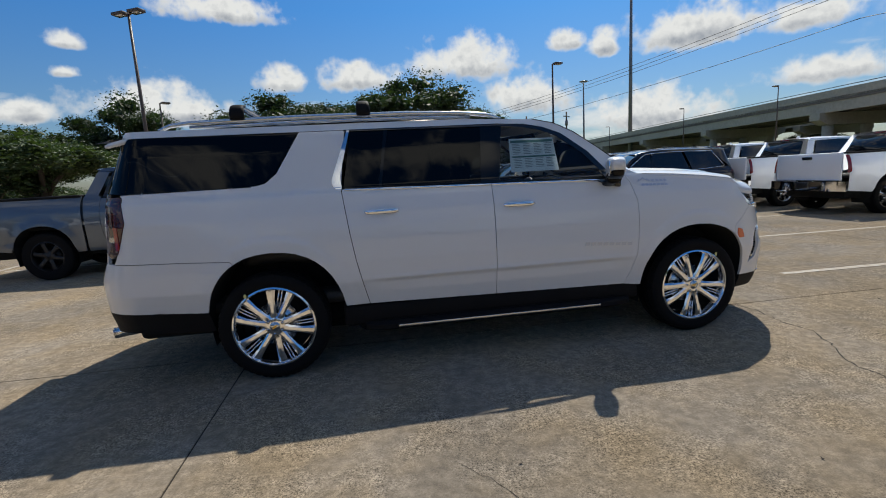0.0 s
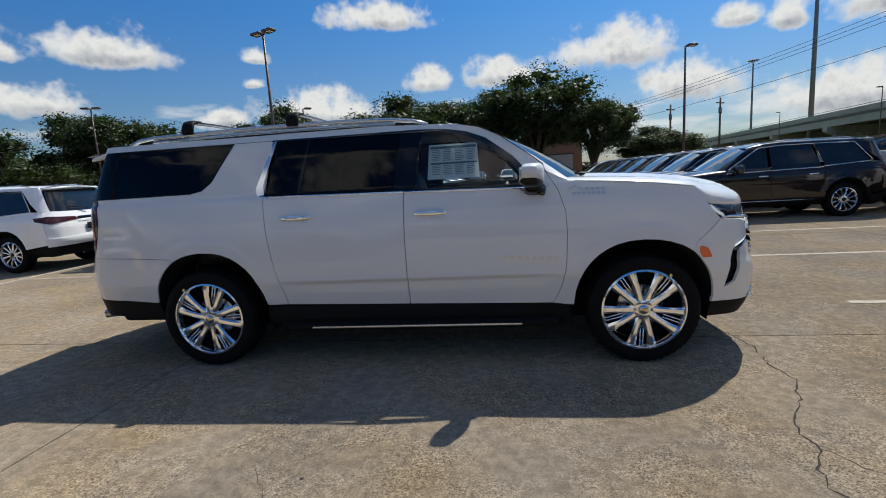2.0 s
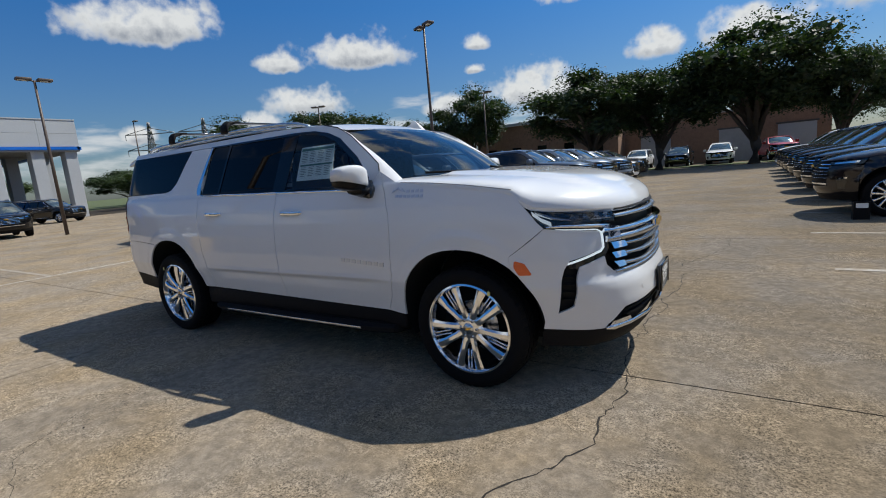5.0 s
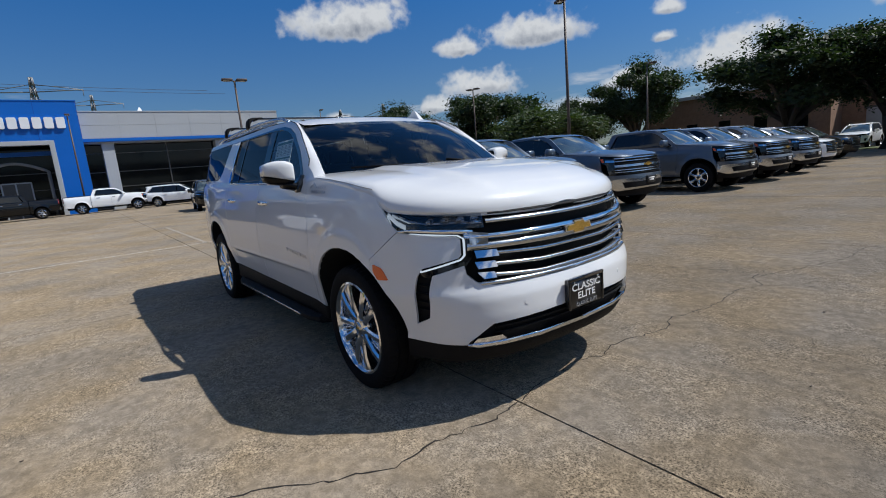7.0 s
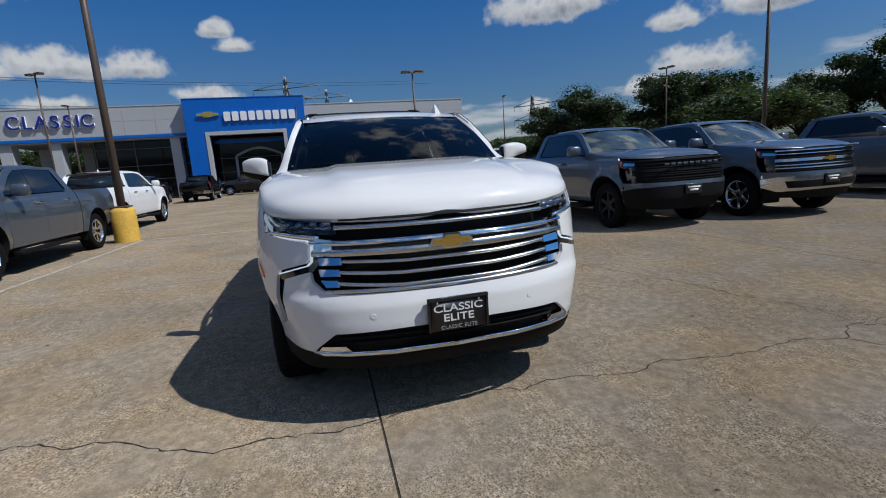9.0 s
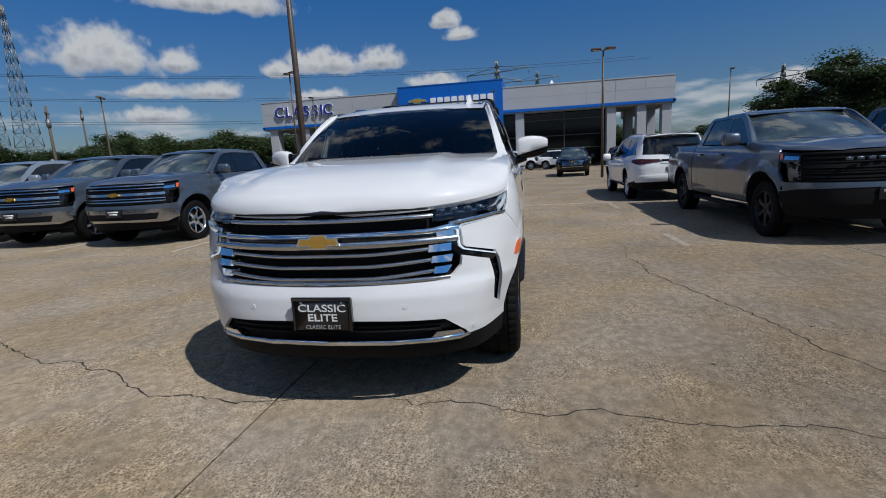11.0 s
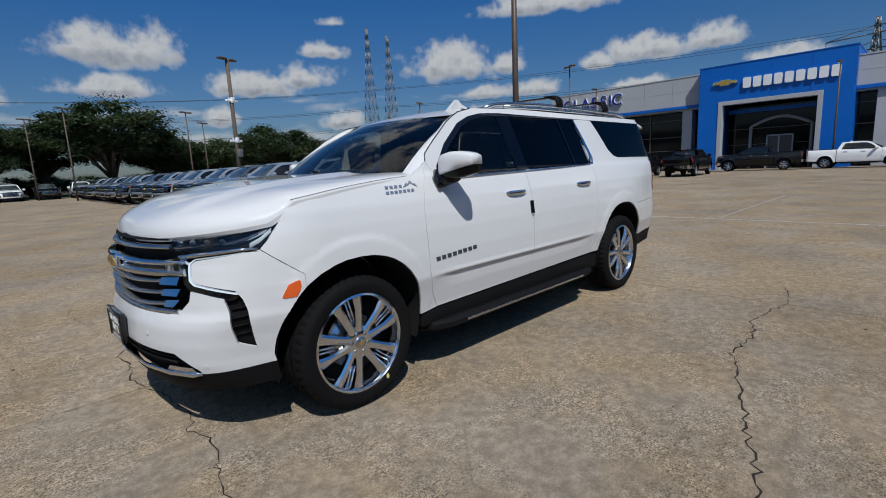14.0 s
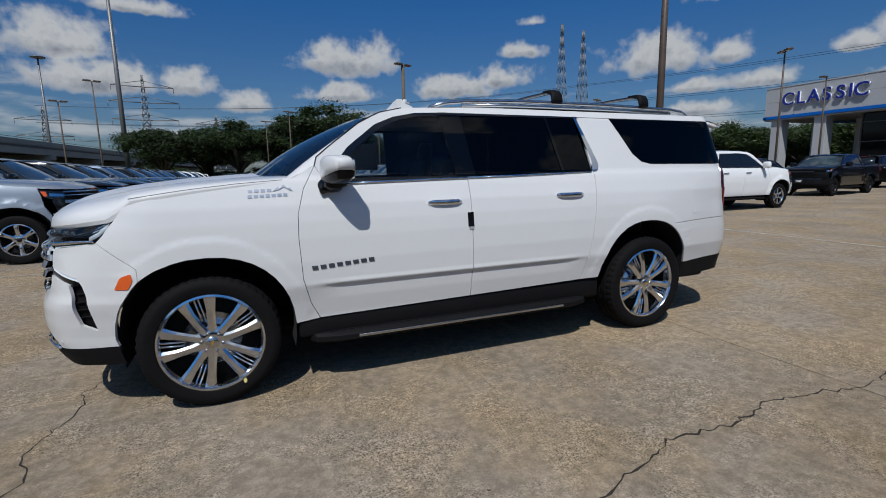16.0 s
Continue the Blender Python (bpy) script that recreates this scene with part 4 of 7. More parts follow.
part("aerial_fin", loft([[(x, .55 + w, z), (x, .55 - w, z)] + [(x - .001, .55 - w, 1.80), (x - .001, .55 + w, 1.80)] for x, z, w in fin]), PEARL, suv, smooth=False)
part("roof_strip", join(tube([(-2.6, .59, roof_z(-2.6, .59) + .002), (-1, .6, roof_z(-1, .6) + .002), (.35, .59, roof_z(.35, .59) + .002)], .006, 5), tube([(-2.6, -.59, roof_z(-2.6, .59) + .002), (-1, -.6, roof_z(-1, .6) + .002), (.35, -.59, roof_z(.35, .59) + .002)], .006, 5)), GLOSS_BLACK, suv)


# wheels
def tyre_mesh(R=.402, rim=.292, width=.275, n=144):
    w = width / 2
    prof = [(rim, -w * .80), (rim + .012, -w * .92), (rim + .05, -w), (R - .035, -w * .97), (R - .012, -w * .86), (R - .002, -w * .70), (R, -w * .52), (R - .009, -w * .50), (R - .009, -w * .44), (R, -w * .42), (R, -w * .06), (R - .009, -w * .04), (R - .009, w * .04), (R, w * .06), (R, w * .42), (R - .009, w * .44), (R - .009, w * .50), (R, w * .52), (R - .002, w * .70), (R - .012, w * .86), (R - .035, w * .97), (rim + .05, w), (rim + .012, w * .92), (rim, w * .80)]
    lugs = {4, 5, 6, 17, 18, 19}
    cuts = {10, 13}
    return sharp_by_angle(revolve(prof, n, lambda k, i: -.006 if (i in lugs and k % 3 == 0) or (i in cuts and k % 5 == 0) else 0), 30)


def spoke_wheel(R=.402, rim=.292, count=10, rim_material=ALLOY, spoke_material=ALLOY, width=.275, face=.115, inserts=True, fat=1.2, hub_badge=True):
    """A wheel about the y axis, its face towards +y."""
    w = width / 2
    wheel = part("wheel", tyre_mesh(R, rim, width), RUBBER, None)
    wheel.name = "wheel"
    barrel = [(rim + .008, w * .80), (rim + .006, w * .90), (rim - .006, w * .93), (rim - .016, w * .84), (rim - .024, w * .30), (rim - .03, -w * .7)]
    part("rim", sharp_by_angle(revolve(barrel, 64), 40), rim_material, wheel)
    part("brake_disc", revolve([(.02, .012), (.165, .012), (.165, -.012), (.02, -.012)], 40), SATIN_CHROME if inserts else DARK_ALLOY, wheel)
    # added black disc stands in for the shade behind the spokes
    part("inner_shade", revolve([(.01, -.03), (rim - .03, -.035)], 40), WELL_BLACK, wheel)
    for k in range(count):
        a = 2 * math.pi * k / count + (math.pi / count)
        lean = (.05 if k % 2 else -.05) if inserts else 0
        rings = []
        for r, wd, y, th in ((.05, .026 * fat, face - .012, .03), (.11, .019 * fat, face - .002, .034), (.20, .020 * fat, face + .004, .032), (rim - .012, .028 * fat, face - .002, .024)):
            b = a + lean * (r / rim)
            c, sn = math.cos(b), math.sin(b)
            ring = []
            for p, q in ((-wd, -th), (-wd, -.010), (-wd * .45, .0), (wd * .45, .0), (wd, -.010), (wd, -th)):
                ring.append((c * r - sn * p, y + q, sn * r + c * p))
            rings.append(ring)
        part("spoke", sharp_by_angle(loft(rings), 25), spoke_material, wheel)
        if inserts and k % 2:
            m = a + math.pi / count
            for off in (-.075, .075):
                rings = []
                for r in (.145, rim - .02):
                    c, sn = math.cos(m + off * .145 / r), math.sin(m + off * .145 / r)
                    rings.append([(c * r - sn * p, face + q - .012, sn * r + c * p) for p, q in ((-.006, -.02), (-.004, 0), (.004, 0), (.006, -.02))])
                part("spoke_insert", loft(rings), CHROME, wheel)
    part("hub", sharp_by_angle(revolve([(.0, face - .004), (.042, face - .004), (.070, face - .010), (.098, face - .022), (.104, face - .04), (.10, face - .07)], 40), 40), rim_material, wheel)
    cap = part("hub_cap", revolve([(.0, face + .003), (.034, face + .002), (.038, face - .004)], 32), SATIN_CHROME if hub_badge else DARK_ALLOY, wheel)
    if hub_badge:
        part("hub_badge", prism([(u * .2, v * .2) for u, v in bt], .0, .004, lambda u, v, d: (u, face + .002 + d, v)), GOLD, cap, smooth=False)
    for k in range(6 if inserts else 0):
        a = 2 * math.pi * k / 6 + .3
        bm = bmesh.new()
        bmesh.ops.create_cone(bm, cap_ends=True, segments=6, radius1=.011, radius2=.009, depth=.03, matrix=Matrix.Translation((.058 * math.cos(a), face - .02, .058 * math.sin(a))) @ Matrix.Rotation(radians(90), 4, "X"))
        part("wheel_nut", bm, SATIN_CHROME if inserts else DARK_ALLOY, wheel)
    return wheel


proto = spoke_wheel()
first = True
for x, s, turn in ((FRONT_AXLE, 1, 68), (REAR_AXLE, 1, 10), (FRONT_AXLE, -1, 15), (REAR_AXLE, -1, 40)):
    m = Matrix.Translation((x, s * .853, AXLE_Z)) @ (Matrix.Identity(4) if s > 0 else Matrix.Rotation(math.pi, 4, "Z")) @ Matrix.Rotation(radians(turn), 4, "Y")
    w = proto if first else copy_thing(proto, m)
    w.matrix_basis, w.parent, first = m, suv, False
    w["label"] = "ten-spoke chrome wheel with road tyre"
# balance marks on the tyres
for x, s, a in ((FRONT_AXLE, 1, 238), (FRONT_AXLE, -1, 300 - 245), (REAR_AXLE, -1, 125)):
    c = Vector((x + .307 * math.cos(radians(a)) * 1.0, s * .9905, AXLE_Z + .307 * math.sin(radians(a))))
    part("tyre_mark", prism(oval(0, 0, .010, .016, 10, 2), 0, .003, lambda u, v, d: (c.x + u, c.y + s * d, c.z + v)), YELLOW_DOT, suv, smooth=False)

# underside
part("underbody", box(-2.75, 2.25, -.70, .70, .31, .46, .05), WELL_BLACK, suv)
part("exhaust_tip", tube([(-2.75, -.62, .40), (-2.93, -.66, .385)], .04, 14), SATIN_CHROME, suv)
part("tow_hitch", box(-2.98, -2.80, -.05, .05, .40, .50, .01), MATT_BLACK, suv)

# cabin
part("cabin_floor", box(-2.7, 1.2, -.80, .80, .50, .58), SEAT_DARK, suv)
part("dashboard", loft([[(1.18 - .0 + u, y, 1.20 + v) for u, v in oval(0, 0, .26, .10, 16, 2.6)] for y in (-.78, -.4, 0, .4, .78)]), SEAT_DARK, suv)
part("centre_screen", box(.86, .88, -.14, .18, 1.22, 1.36, .008), GLOSS_BLACK, suv)
ring = []
for k in range(24):
    a = 2 * math.pi * k / 24
    ring.append((.70 + .07 * math.sin(a), .42 + .185 * math.cos(a), 1.17 + .175 * math.sin(a)))
part("steering_wheel", join(tube(ring + [ring[0]], .016, 8), loft([[(.72 + d, .42 + a, 1.16 + b) for a, b in oval(0, 0, .085, .06, 12)] for d in (-.02, .03)])), SEAT_DARK, suv)


def seat(x, y, wide=.26, material=SEAT_DARK):
    cushion = part("car_seat", loft([[(x + .28 - .52 * t, y + a, .86 + .02 * math.sin(t * 3) + b) for a, b in oval(0, 0, wide * (1 if 0 < t < 1 else .85), .08, 16, 3)] for t in (0, .12, .5, .88, 1)]), material, suv)
    part("seat_back", loft([[(x - .26 - .20 * t + u, y + v, .88 + .62 * t) for u, v in oval(0, 0, .065 * (1 if t < 1 else .6), wide * (.98 if t < .9 else .72), 16, 3)] for t in (0, .3, .7, .93, 1)]), material, cushion)
    part("head_rest", loft([[(x - .46 - .03 * t + u, y + v, 1.50 + .17 * t) for u, v in oval(0, 0, .05 * g, .13 * g, 14, 2.8)] for t, g in ((0, .8), (.2, 1), (.8, 1), (1, .75))]), material, cushion)


for x in (.28, -.72, -1.72):
    for y in (-.42, .42):
        seat(x, y)
part("rear_view_mirror", loft([[(.62, y, 1.70 + 0 * y)] + [(.62 + a, y, 1.70 + b) for a, b in oval(0, 0, .015, .035, 8)] for y in (-.12, -.1, .1, .12)]), GLOSS_BLACK, suv)

# price sheet inside the passenger window, sticker on the driver's side door edge
sheet_poly = [(.165, 1.425), (.560, 1.425), (.545, 1.685), (.18, 1.685)]
paper = panel("window_sheet", sheet_poly, -1, PAPER, suv, inset=.016, gap=0, depth=.002, label="printed price sheet in the window")
panel("sheet_head", [(.19, 1.652), (.54, 1.652), (.537, 1.672), (.19, 1.672)], -1, PRINT_GREEN, paper, inset=.0145, gap=0, depth=0)
panel("sheet_head", [(.19, 1.535), (.545, 1.535), (.543, 1.548), (.19, 1.548)], -1, PRINT_GREEN, paper, inset=.0145, gap=0, depth=0)
random.seed(5)
for col in range(4):
    for row in range(15):
        z = 1.640 - .013 * row
        if 1.525 < z < 1.56 or z < 1.435:
            continue
        u0 = .20 + .088 * col
        panel("print_line", [(u0, z), (u0 + random.uniform(.04, .075), z), (u0 + .06, z + .005), (u0, z + .005)], -1, PRINT_GREY, paper, inset=.0145, gap=0, depth=0)
part("door_sticker", prism([(-.045, 1.005), (.0, 1.005), (.0, 1.105), (-.045, 1.105)], 0, .006, lambda u, v, d: skin(u + .02, v, 1, -d)), GLOSS_BLACK, suv, "black door edge sticker", smooth=False)
part("sticker_tag", prism([(-.04, .985), (-.01, .985), (-.005, 1.005), (-.045, 1.005)], 0, .005, lambda u, v, d: skin(u + .02, v, 1, -d)), PLATE_GREY, suv, smooth=False)

# it stands at a slight angle to the joints of the paving
suv.matrix_world = pose(0, .006, 0, 0, 0, .4)

# ---- other vehicles on the lot ----
class Shape:
    """A vehicle's outer skin: half widths by height, nose and tail curves, wheel arches."""

    def __init__(self, width, nose, tail, x_front, x_rear, arches, n=2.2, m=3.2):
        self.width, self.nose, self.tail, self.xf, self.xr, self.arches, self.n, self.m = width, nose, tail, x_front, x_rear, arches, n, m
        self.mid, self.back = x_front + .8 * math.pi / 2, x_rear - .5 * math.pi / 2

    def at(self, u, z, s, inset=0.0):
        w = table(z, self.width, .015)
        fl = 0.0
        for cx, rx, rz in self.arches:
            r = math.hypot((u - cx) / rx, (z - .42) / rz)
            fl += .03 * ease((1.20 - r) / .06)
        if u > self.xf:
            a = min((u - self.xf) / .8, math.pi / 2)
            x, y = self.xf + (table(z, self.nose, .02) - self.xf) * math.sin(a) ** (2 / self.n), (w + fl * math.cos(a)) * max(0, math.cos(a)) ** (2 / self.n)
            return x - inset * math.sin(a), s * max(0, y - inset * math.cos(a)), z
        if u < self.xr:
            a = min((self.xr - u) / .5, math.pi / 2)
            x, y = self.xr + (table(z, self.tail, .02) - self.xr) * math.sin(a) ** (2 / self.m), w * max(0, math.cos(a)) ** (2 / self.m)
            return x + inset * math.sin(a), s * max(0, y - inset * math.cos(a)), z
        return u, s * (w + fl - inset), z

    def inward(self, s):
        def go(p):
            if p[0] > self.xf + .2:
                a = math.atan2(p[0] - self.xf, abs(p[1]) * .9)
                return -math.sin(a), -s * math.cos(a), 0
            if p[0] < self.xr - .1:
                return .7, -s * .7, 0
            return 0, -s, 0
        return go

    def panel(self, name, poly, s, material, parent, inset=0.0, gap=.003, depth=.03, step=(.12, .06), label=""):
        return part(name, sheet(shrink(poly, gap), lambda u, z: self.at(u, z, s, inset), step, depth, self.inward(s)), material, parent, label)

    def both(self, name, poly, material, parent, inset=0.0, depth=.03, step=(.1, .06), label=""):
        """A part over the whole nose or tail, from one half's outline."""
        a = sheet(poly, lambda u, z: self.at(u, z, 1, inset), step, depth, self.inward(1))
        b = sheet(poly, lambda u, z: self.at(u, z, -1, inset), step, depth, self.inward(-1))
        return part(name, join(a, b), material, parent, label)


def dome(rows_x, half_w, top, edge, n=12, power=4.0):
    """A hood or roof skin: at each x a half width, a middle height and an edge height."""
    rows = []
    for x in rows_x:
        w, zt, ze = table(x, half_w), table(x, top, .04), table(x, edge, .02)
        rows.append([(x, w * math.sin(math.pi / 2 * (-1 + 2 * j / n)), ze + (zt - ze) * (1 - abs(math.sin(math.pi / 2 * (-1 + 2 * j / n))) ** power) ** .5) for j in range(n + 1)])
    return loft(rows, closed=False, cap=False)


def road_wheel(style):
    if style == "black":
        return spoke_wheel(.415, .255, 6, DARK_ALLOY, DARK_ALLOY, .27, .10, False, 1.7, False)
    if style == "six":
        return spoke_wheel(.410, .262, 6, ALLOY, ALLOY, .27, .10, False, 1.5, False)
    return spoke_wheel(.385, .262, 12, SATIN_CHROME, ALLOY, .25, .09, False, .85, False)


WHEELS = {}


def put_wheels(car, style, axles, track, radius):
    for x in axles:
        for s in (-1, 1):
            m = Matrix.Translation((x, s * track, radius)) @ (Matrix.Identity(4) if s > 0 else Matrix.Rotation(math.pi, 4, "Z")) @ Matrix.Rotation(radians(13 * x + 20 * s), 4, "Y")
            if style not in WHEELS:
                w = WHEELS[style] = road_wheel(style)
            else:
                w = copy_thing(WHEELS[style], m)
            w.matrix_basis, w.parent = m, car


def wells(shape, car, radius):
    for s in (-1, 1):
        for cx, rx, rz in shape.arches:
            ring = arch(cx, rx, rz, -15, 195, 20)
            rows = [[(x, s * (abs(shape.at(x, max(z, .35), 1)[1]) - d), z) for x, z in ring] for d in (.01, .42)]
            part("wheel_well", loft(rows, closed=False, cap=False), WELL_BLACK, car)
            part("well_wall", prism(ring, .40, .42, lambda u, v, d: (u, s * (.99 - d), v)), WELL_BLACK, car, smooth=False)


def cabin(car, shape, ws_low, ws_top, w_low, w_top, dark=True, rear=None, tan=False):
    """Windscreen and pillars over a dark interior."""
    def scr(t, k):
        a = Vector((ws_low[0] - .16 * t * t, w_low * t, ws_low[1]))
        b = Vector((ws_top[0] - .10 * t * t, w_top * t, ws_top[1] - .02 * t * t))
        return a.lerp(b, k) + Vector((.45, 0, .85)) * .025 * math.sin(math.pi * k)
    part("windscreen", loft([[scr(-1 + j / 6, i / 6) for j in range(13)] for i in range(7)], closed=False, cap=False), GLASS_SCREEN, car)
    return scr


def side_mirror(car, shape, x, z, paint, chrome=False):
    for s in (-1, 1):
        y0 = abs(shape.at(x, z, 1)[1])
        rings = [[(x - .03 * t + u, s * (y0 + .08 + .24 * t), z + .06 + v) for u, v in oval(0, 0, .07 * g, .105 * g, 14, 3)] for t, g in ((0, .75), (.12, 1), (.85, 1), (1, .7))]
        m = part("door_mirror", loft(rings), CHROME if chrome else paint, car)
        part("mirror_arm", loft([[(x + u, s * (y0 - .02 + .14 * t), z - .03 + .03 * t + v) for u, v in oval(0, 0, .06, .025, 10)] for t in (0, 1)]), MATT_BLACK, m)


TRUCK = Shape([(.36, .93), (.50, .985), (.60, 1.0), (.90, 1.02), (1.10, 1.01), (1.22, .985), (1.32, .95), (1.36, .925), (1.40, .905), (1.80, .77), (1.88, .72)],
              [(.40, 2.76), (.55, 2.84), (.75, 2.84), (1.0, 2.80), (1.2, 2.76), (1.27, 2.70)], [(.4, -2.95), (.6, -3.02), (1.4, -3.02)], 2.15, -2.75,
              [(1.87, .49, .53), (-1.875, .48, .52)], 2.6, 6.0)
CROSS = Shape([(.32, .88), (.45, .945), (.60, .965), (.85, .985), (1.0, .98), (1.08, .965), (1.13, .93), (1.16, .905), (1.65, .72), (1.74, .66)],
              [(.30, 2.40), (.45, 2.50), (.65, 2.53), (.85, 2.50), (1.0, 2.42), (1.08, 2.30)], [(.35, -2.52), (.6, -2.62), (.9, -2.60), (1.1, -2.55), (1.45, -2.42), (1.72, -2.30)], 1.75, -2.1,
              [(1.535, .43, .45), (-1.535, .43, .46)], 2.1, 3.0)


def pickup(paint, name_label, at, wheel="six", front="chrome", group="parked pickups"):
    """A crew-cab pickup, front towards +x."""
    S = TRUCK
    car = thing("pickup_truck", name_label, "pickup truck", group)
    fa, ra = arch(1.87, .49, .53, 4, 176, 14), arch(-1.875, .48, .52, 4, 176, 14)
    for s in (-1, 1):
        S.panel("front_fender", [(1.37, .46), (1.22, .46), (1.26, .75), (1.30, 1.05), (1.28, 1.30), (1.16, 1.40), (1.5, 1.345), (2.1, 1.275), (2.20, 1.255), (2.24, 1.12), (2.26, .95), (2.34, .80), (2.37, .60)] + [p for p in fa if p[1] > .46 and p[0] < 2.36], s, paint, car)
        fd = S.panel("front_door", [(1.22, .46), (1.26, .75), (1.30, 1.05), (1.28, 1.30), (1.16, 1.40), (1.10, 1.335), (.13, 1.345), (.12, .46)], s, paint, car)
        rd = S.panel("rear_door", [(.12, .46), (.13, 1.345), (-.92, 1.355), (-.95, 1.1), (-.93, .75), (-.86, .46)], s, paint, car)
        S.panel("cab_corner", [(-.86, .46), (-.93, .75), (-.95, 1.1), (-.92, 1.355), (-.96, 1.40), (-.78, 1.80), (-.98, 1.80), (-1.20, 1.36), (-1.20, .46)], s, paint, car)
        S.panel("bed_side", [(-1.235, .46), (-1.235, 1.395), (-2.98, 1.425), (-2.98, .58), (-2.38, .52)] + [p for p in ra[::-1] if p[1] > .5] + [(-1.37, .46)], s, paint, car)
        S.panel("roof_frame", [(-.98, 1.80), (.10, 1.81), (.42, 1.785), (.62, 1.70), (1.05, 1.40), (1.10, 1.335), (1.16, 1.40), (1.10, 1.47), (.70, 1.77), (.48, 1.85), (-.9, 1.86)], s, paint, car, gap=0)
        for nm, poly, door in (("front_window", [(.17, 1.36), (1.06, 1.35), (1.0, 1.42), (.60, 1.69), (.41, 1.775), (.17, 1.797)], fd), ("rear_window", [(.09, 1.36), (-.90, 1.372), (-.74, 1.79), (.10, 1.80)], rd)):
            S.panel(nm, poly, s, GLASS_FAR, door, inset=.008, gap=0, depth=.0)
        S.panel("window_post", [(.09, 1.355), (.17, 1.355), (.17, 1.80), (.10, 1.80)], s, GLOSS_BLACK, fd, inset=.004, gap=0, depth=.0)
        for door, hx in ((fd, .30), (rd, -.72)):
            hy = abs(S.at(hx, 1.19, 1)[1])
            part("door_handle", loft([[(hx + d, s * (hy + .022 + b), 1.19 + a) for a, b in oval(0, 0, .02, .014, 8)] for d in (-.11, 0, .11)]), CHROME if front == "chrome" else GLOSS_BLACK, door)
        S.panel("tail_lamp", [(-2.90, 1.36), (-2.99, 1.37), (-3.05, 1.36), (-3.05, .98), (-2.99, .97), (-2.90, 1.0)], s, LAMP_RED, car, inset=-.008, gap=0, depth=.03, step=(.04, .06))
        # lamps at the front
        hl = S.panel("head_lamp", [(2.22, 1.22), (2.62, 1.185), (2.62, 1.06), (2.42, 1.05), (2.28, 1.10)], s, GLOSS_BLACK, car, inset=-.002, gap=0, depth=.03, step=(.06, .04))
        S.panel("lamp_lens", [(2.36, 1.165), (2.60, 1.150), (2.60, 1.105), (2.36, 1.115)], s, CHROME, hl, inset=-.008, gap=0, depth=.004, step=(.06, .04))
        S.panel("turn_lamp", [(2.23, 1.20), (2.31, 1.195), (2.33, 1.12), (2.28, 1.115)], s, AMBER, hl, inset=-.006, gap=0, depth=.004)
        S.panel("lamp_recess", [(2.38, 1.05), (2.62, 1.06), (2.62, .80), (2.46, .78)], s, GLOSS_BLACK, car, inset=.02, gap=0, depth=.0)
        part("running_board", box(-.9, 1.15, min(s * .90, s * 1.04), max(s * .90, s * 1.04), .34, .40, .015), MATT_BLACK, car)
    # nose
    grille = S.both("grille", [(2.60, 1.19), (S.mid, 1.215), (S.mid, .80), (2.60, .80)], MATT_BLACK, car, inset=.02, depth=0)
    for z, h, shiny in ((1.185, .022, 1), (1.125, .014, 1), (1.07, .016, 0), (1.02, .050, 1), (.965, .016, 0), (.935, .018, 1), (.885, .022, 1), (.845, .016, 0), (.81, .016, 0)):
        S.both("grille_bar", [(2.60, z + h / 2), (S.mid, z + h / 2), (S.mid, z - h / 2), (2.60, z - h / 2)], (SATIN_CHROME if shiny else MATT_BLACK) if front == "chrome" else MATT_BLACK, grille, inset=-.012, depth=.03)
    if front != "chrome":
        for k in range(9):
            y = -.48 + .12 * k
            part("name_bar", box(2.815, 2.835, y - .04, y + .04, 1.09, 1.125, .004), BADGE_DARK, grille)
    else:
        part("badge", prism([(u * 1.15, v * 1.15) for u, v in bt], 0, .03, lambda u, v, d: (2.80 + d, u, 1.02 + v)), GOLD, grille, smooth=False)
    bumper = S.both("front_bumper", [(2.36, .79), (2.50, .78), (2.62, .80), (S.mid, .80), (S.mid, .50), (2.62, .48), (2.36, .56)], SATIN_CHROME if front == "chrome" else MATT_BLACK, car, inset=-.03, depth=.06)
    S.both("bumper_cap", [(2.36, .83), (2.50, .82), (2.62, .82), (S.mid, .815), (S.mid, .755), (2.62, .735), (2.36, .70)], paint, bumper, inset=-.034, depth=.02)
    S.both("bumper_chin", [(2.36, .56), (2.62, .48), (S.mid, .50), (S.mid, .34), (2.4, .38)], MATT_BLACK, car, inset=0, depth=.03)
    S.both("bumper_opening", [(2.75, .66), (S.mid, .66), (S.mid, .54), (2.80, .54)], MATT_BLACK, bumper, inset=-.034, depth=.004)
    plate = part("front_plate", box(2.875, 2.895, -.16, .16, .60, .76, .006), PLATE_BLACK, bumper)
    part("plate_bar", box(2.895, 2.898, -.12, .12, .69, .72), PLATE_WHITE, plate)
    part("plate_bar", box(2.895, 2.898, -.085, .085, .645, .675), PLATE_WHITE, plate)
    # hood, roof, screens
    hx = [1.18 + (2.15 - 1.18) * i / 6 for i in range(7)] + [2.15 + .56 * math.sin(math.pi / 2 * i / 8) for i in range(1, 9)]
    def hw(x):
        return .945 if x < 2.15 else max(.25, .945 * (1 - ((x - 2.15) / .60) ** 2.6) ** (1 / 2.6))
    rows = []
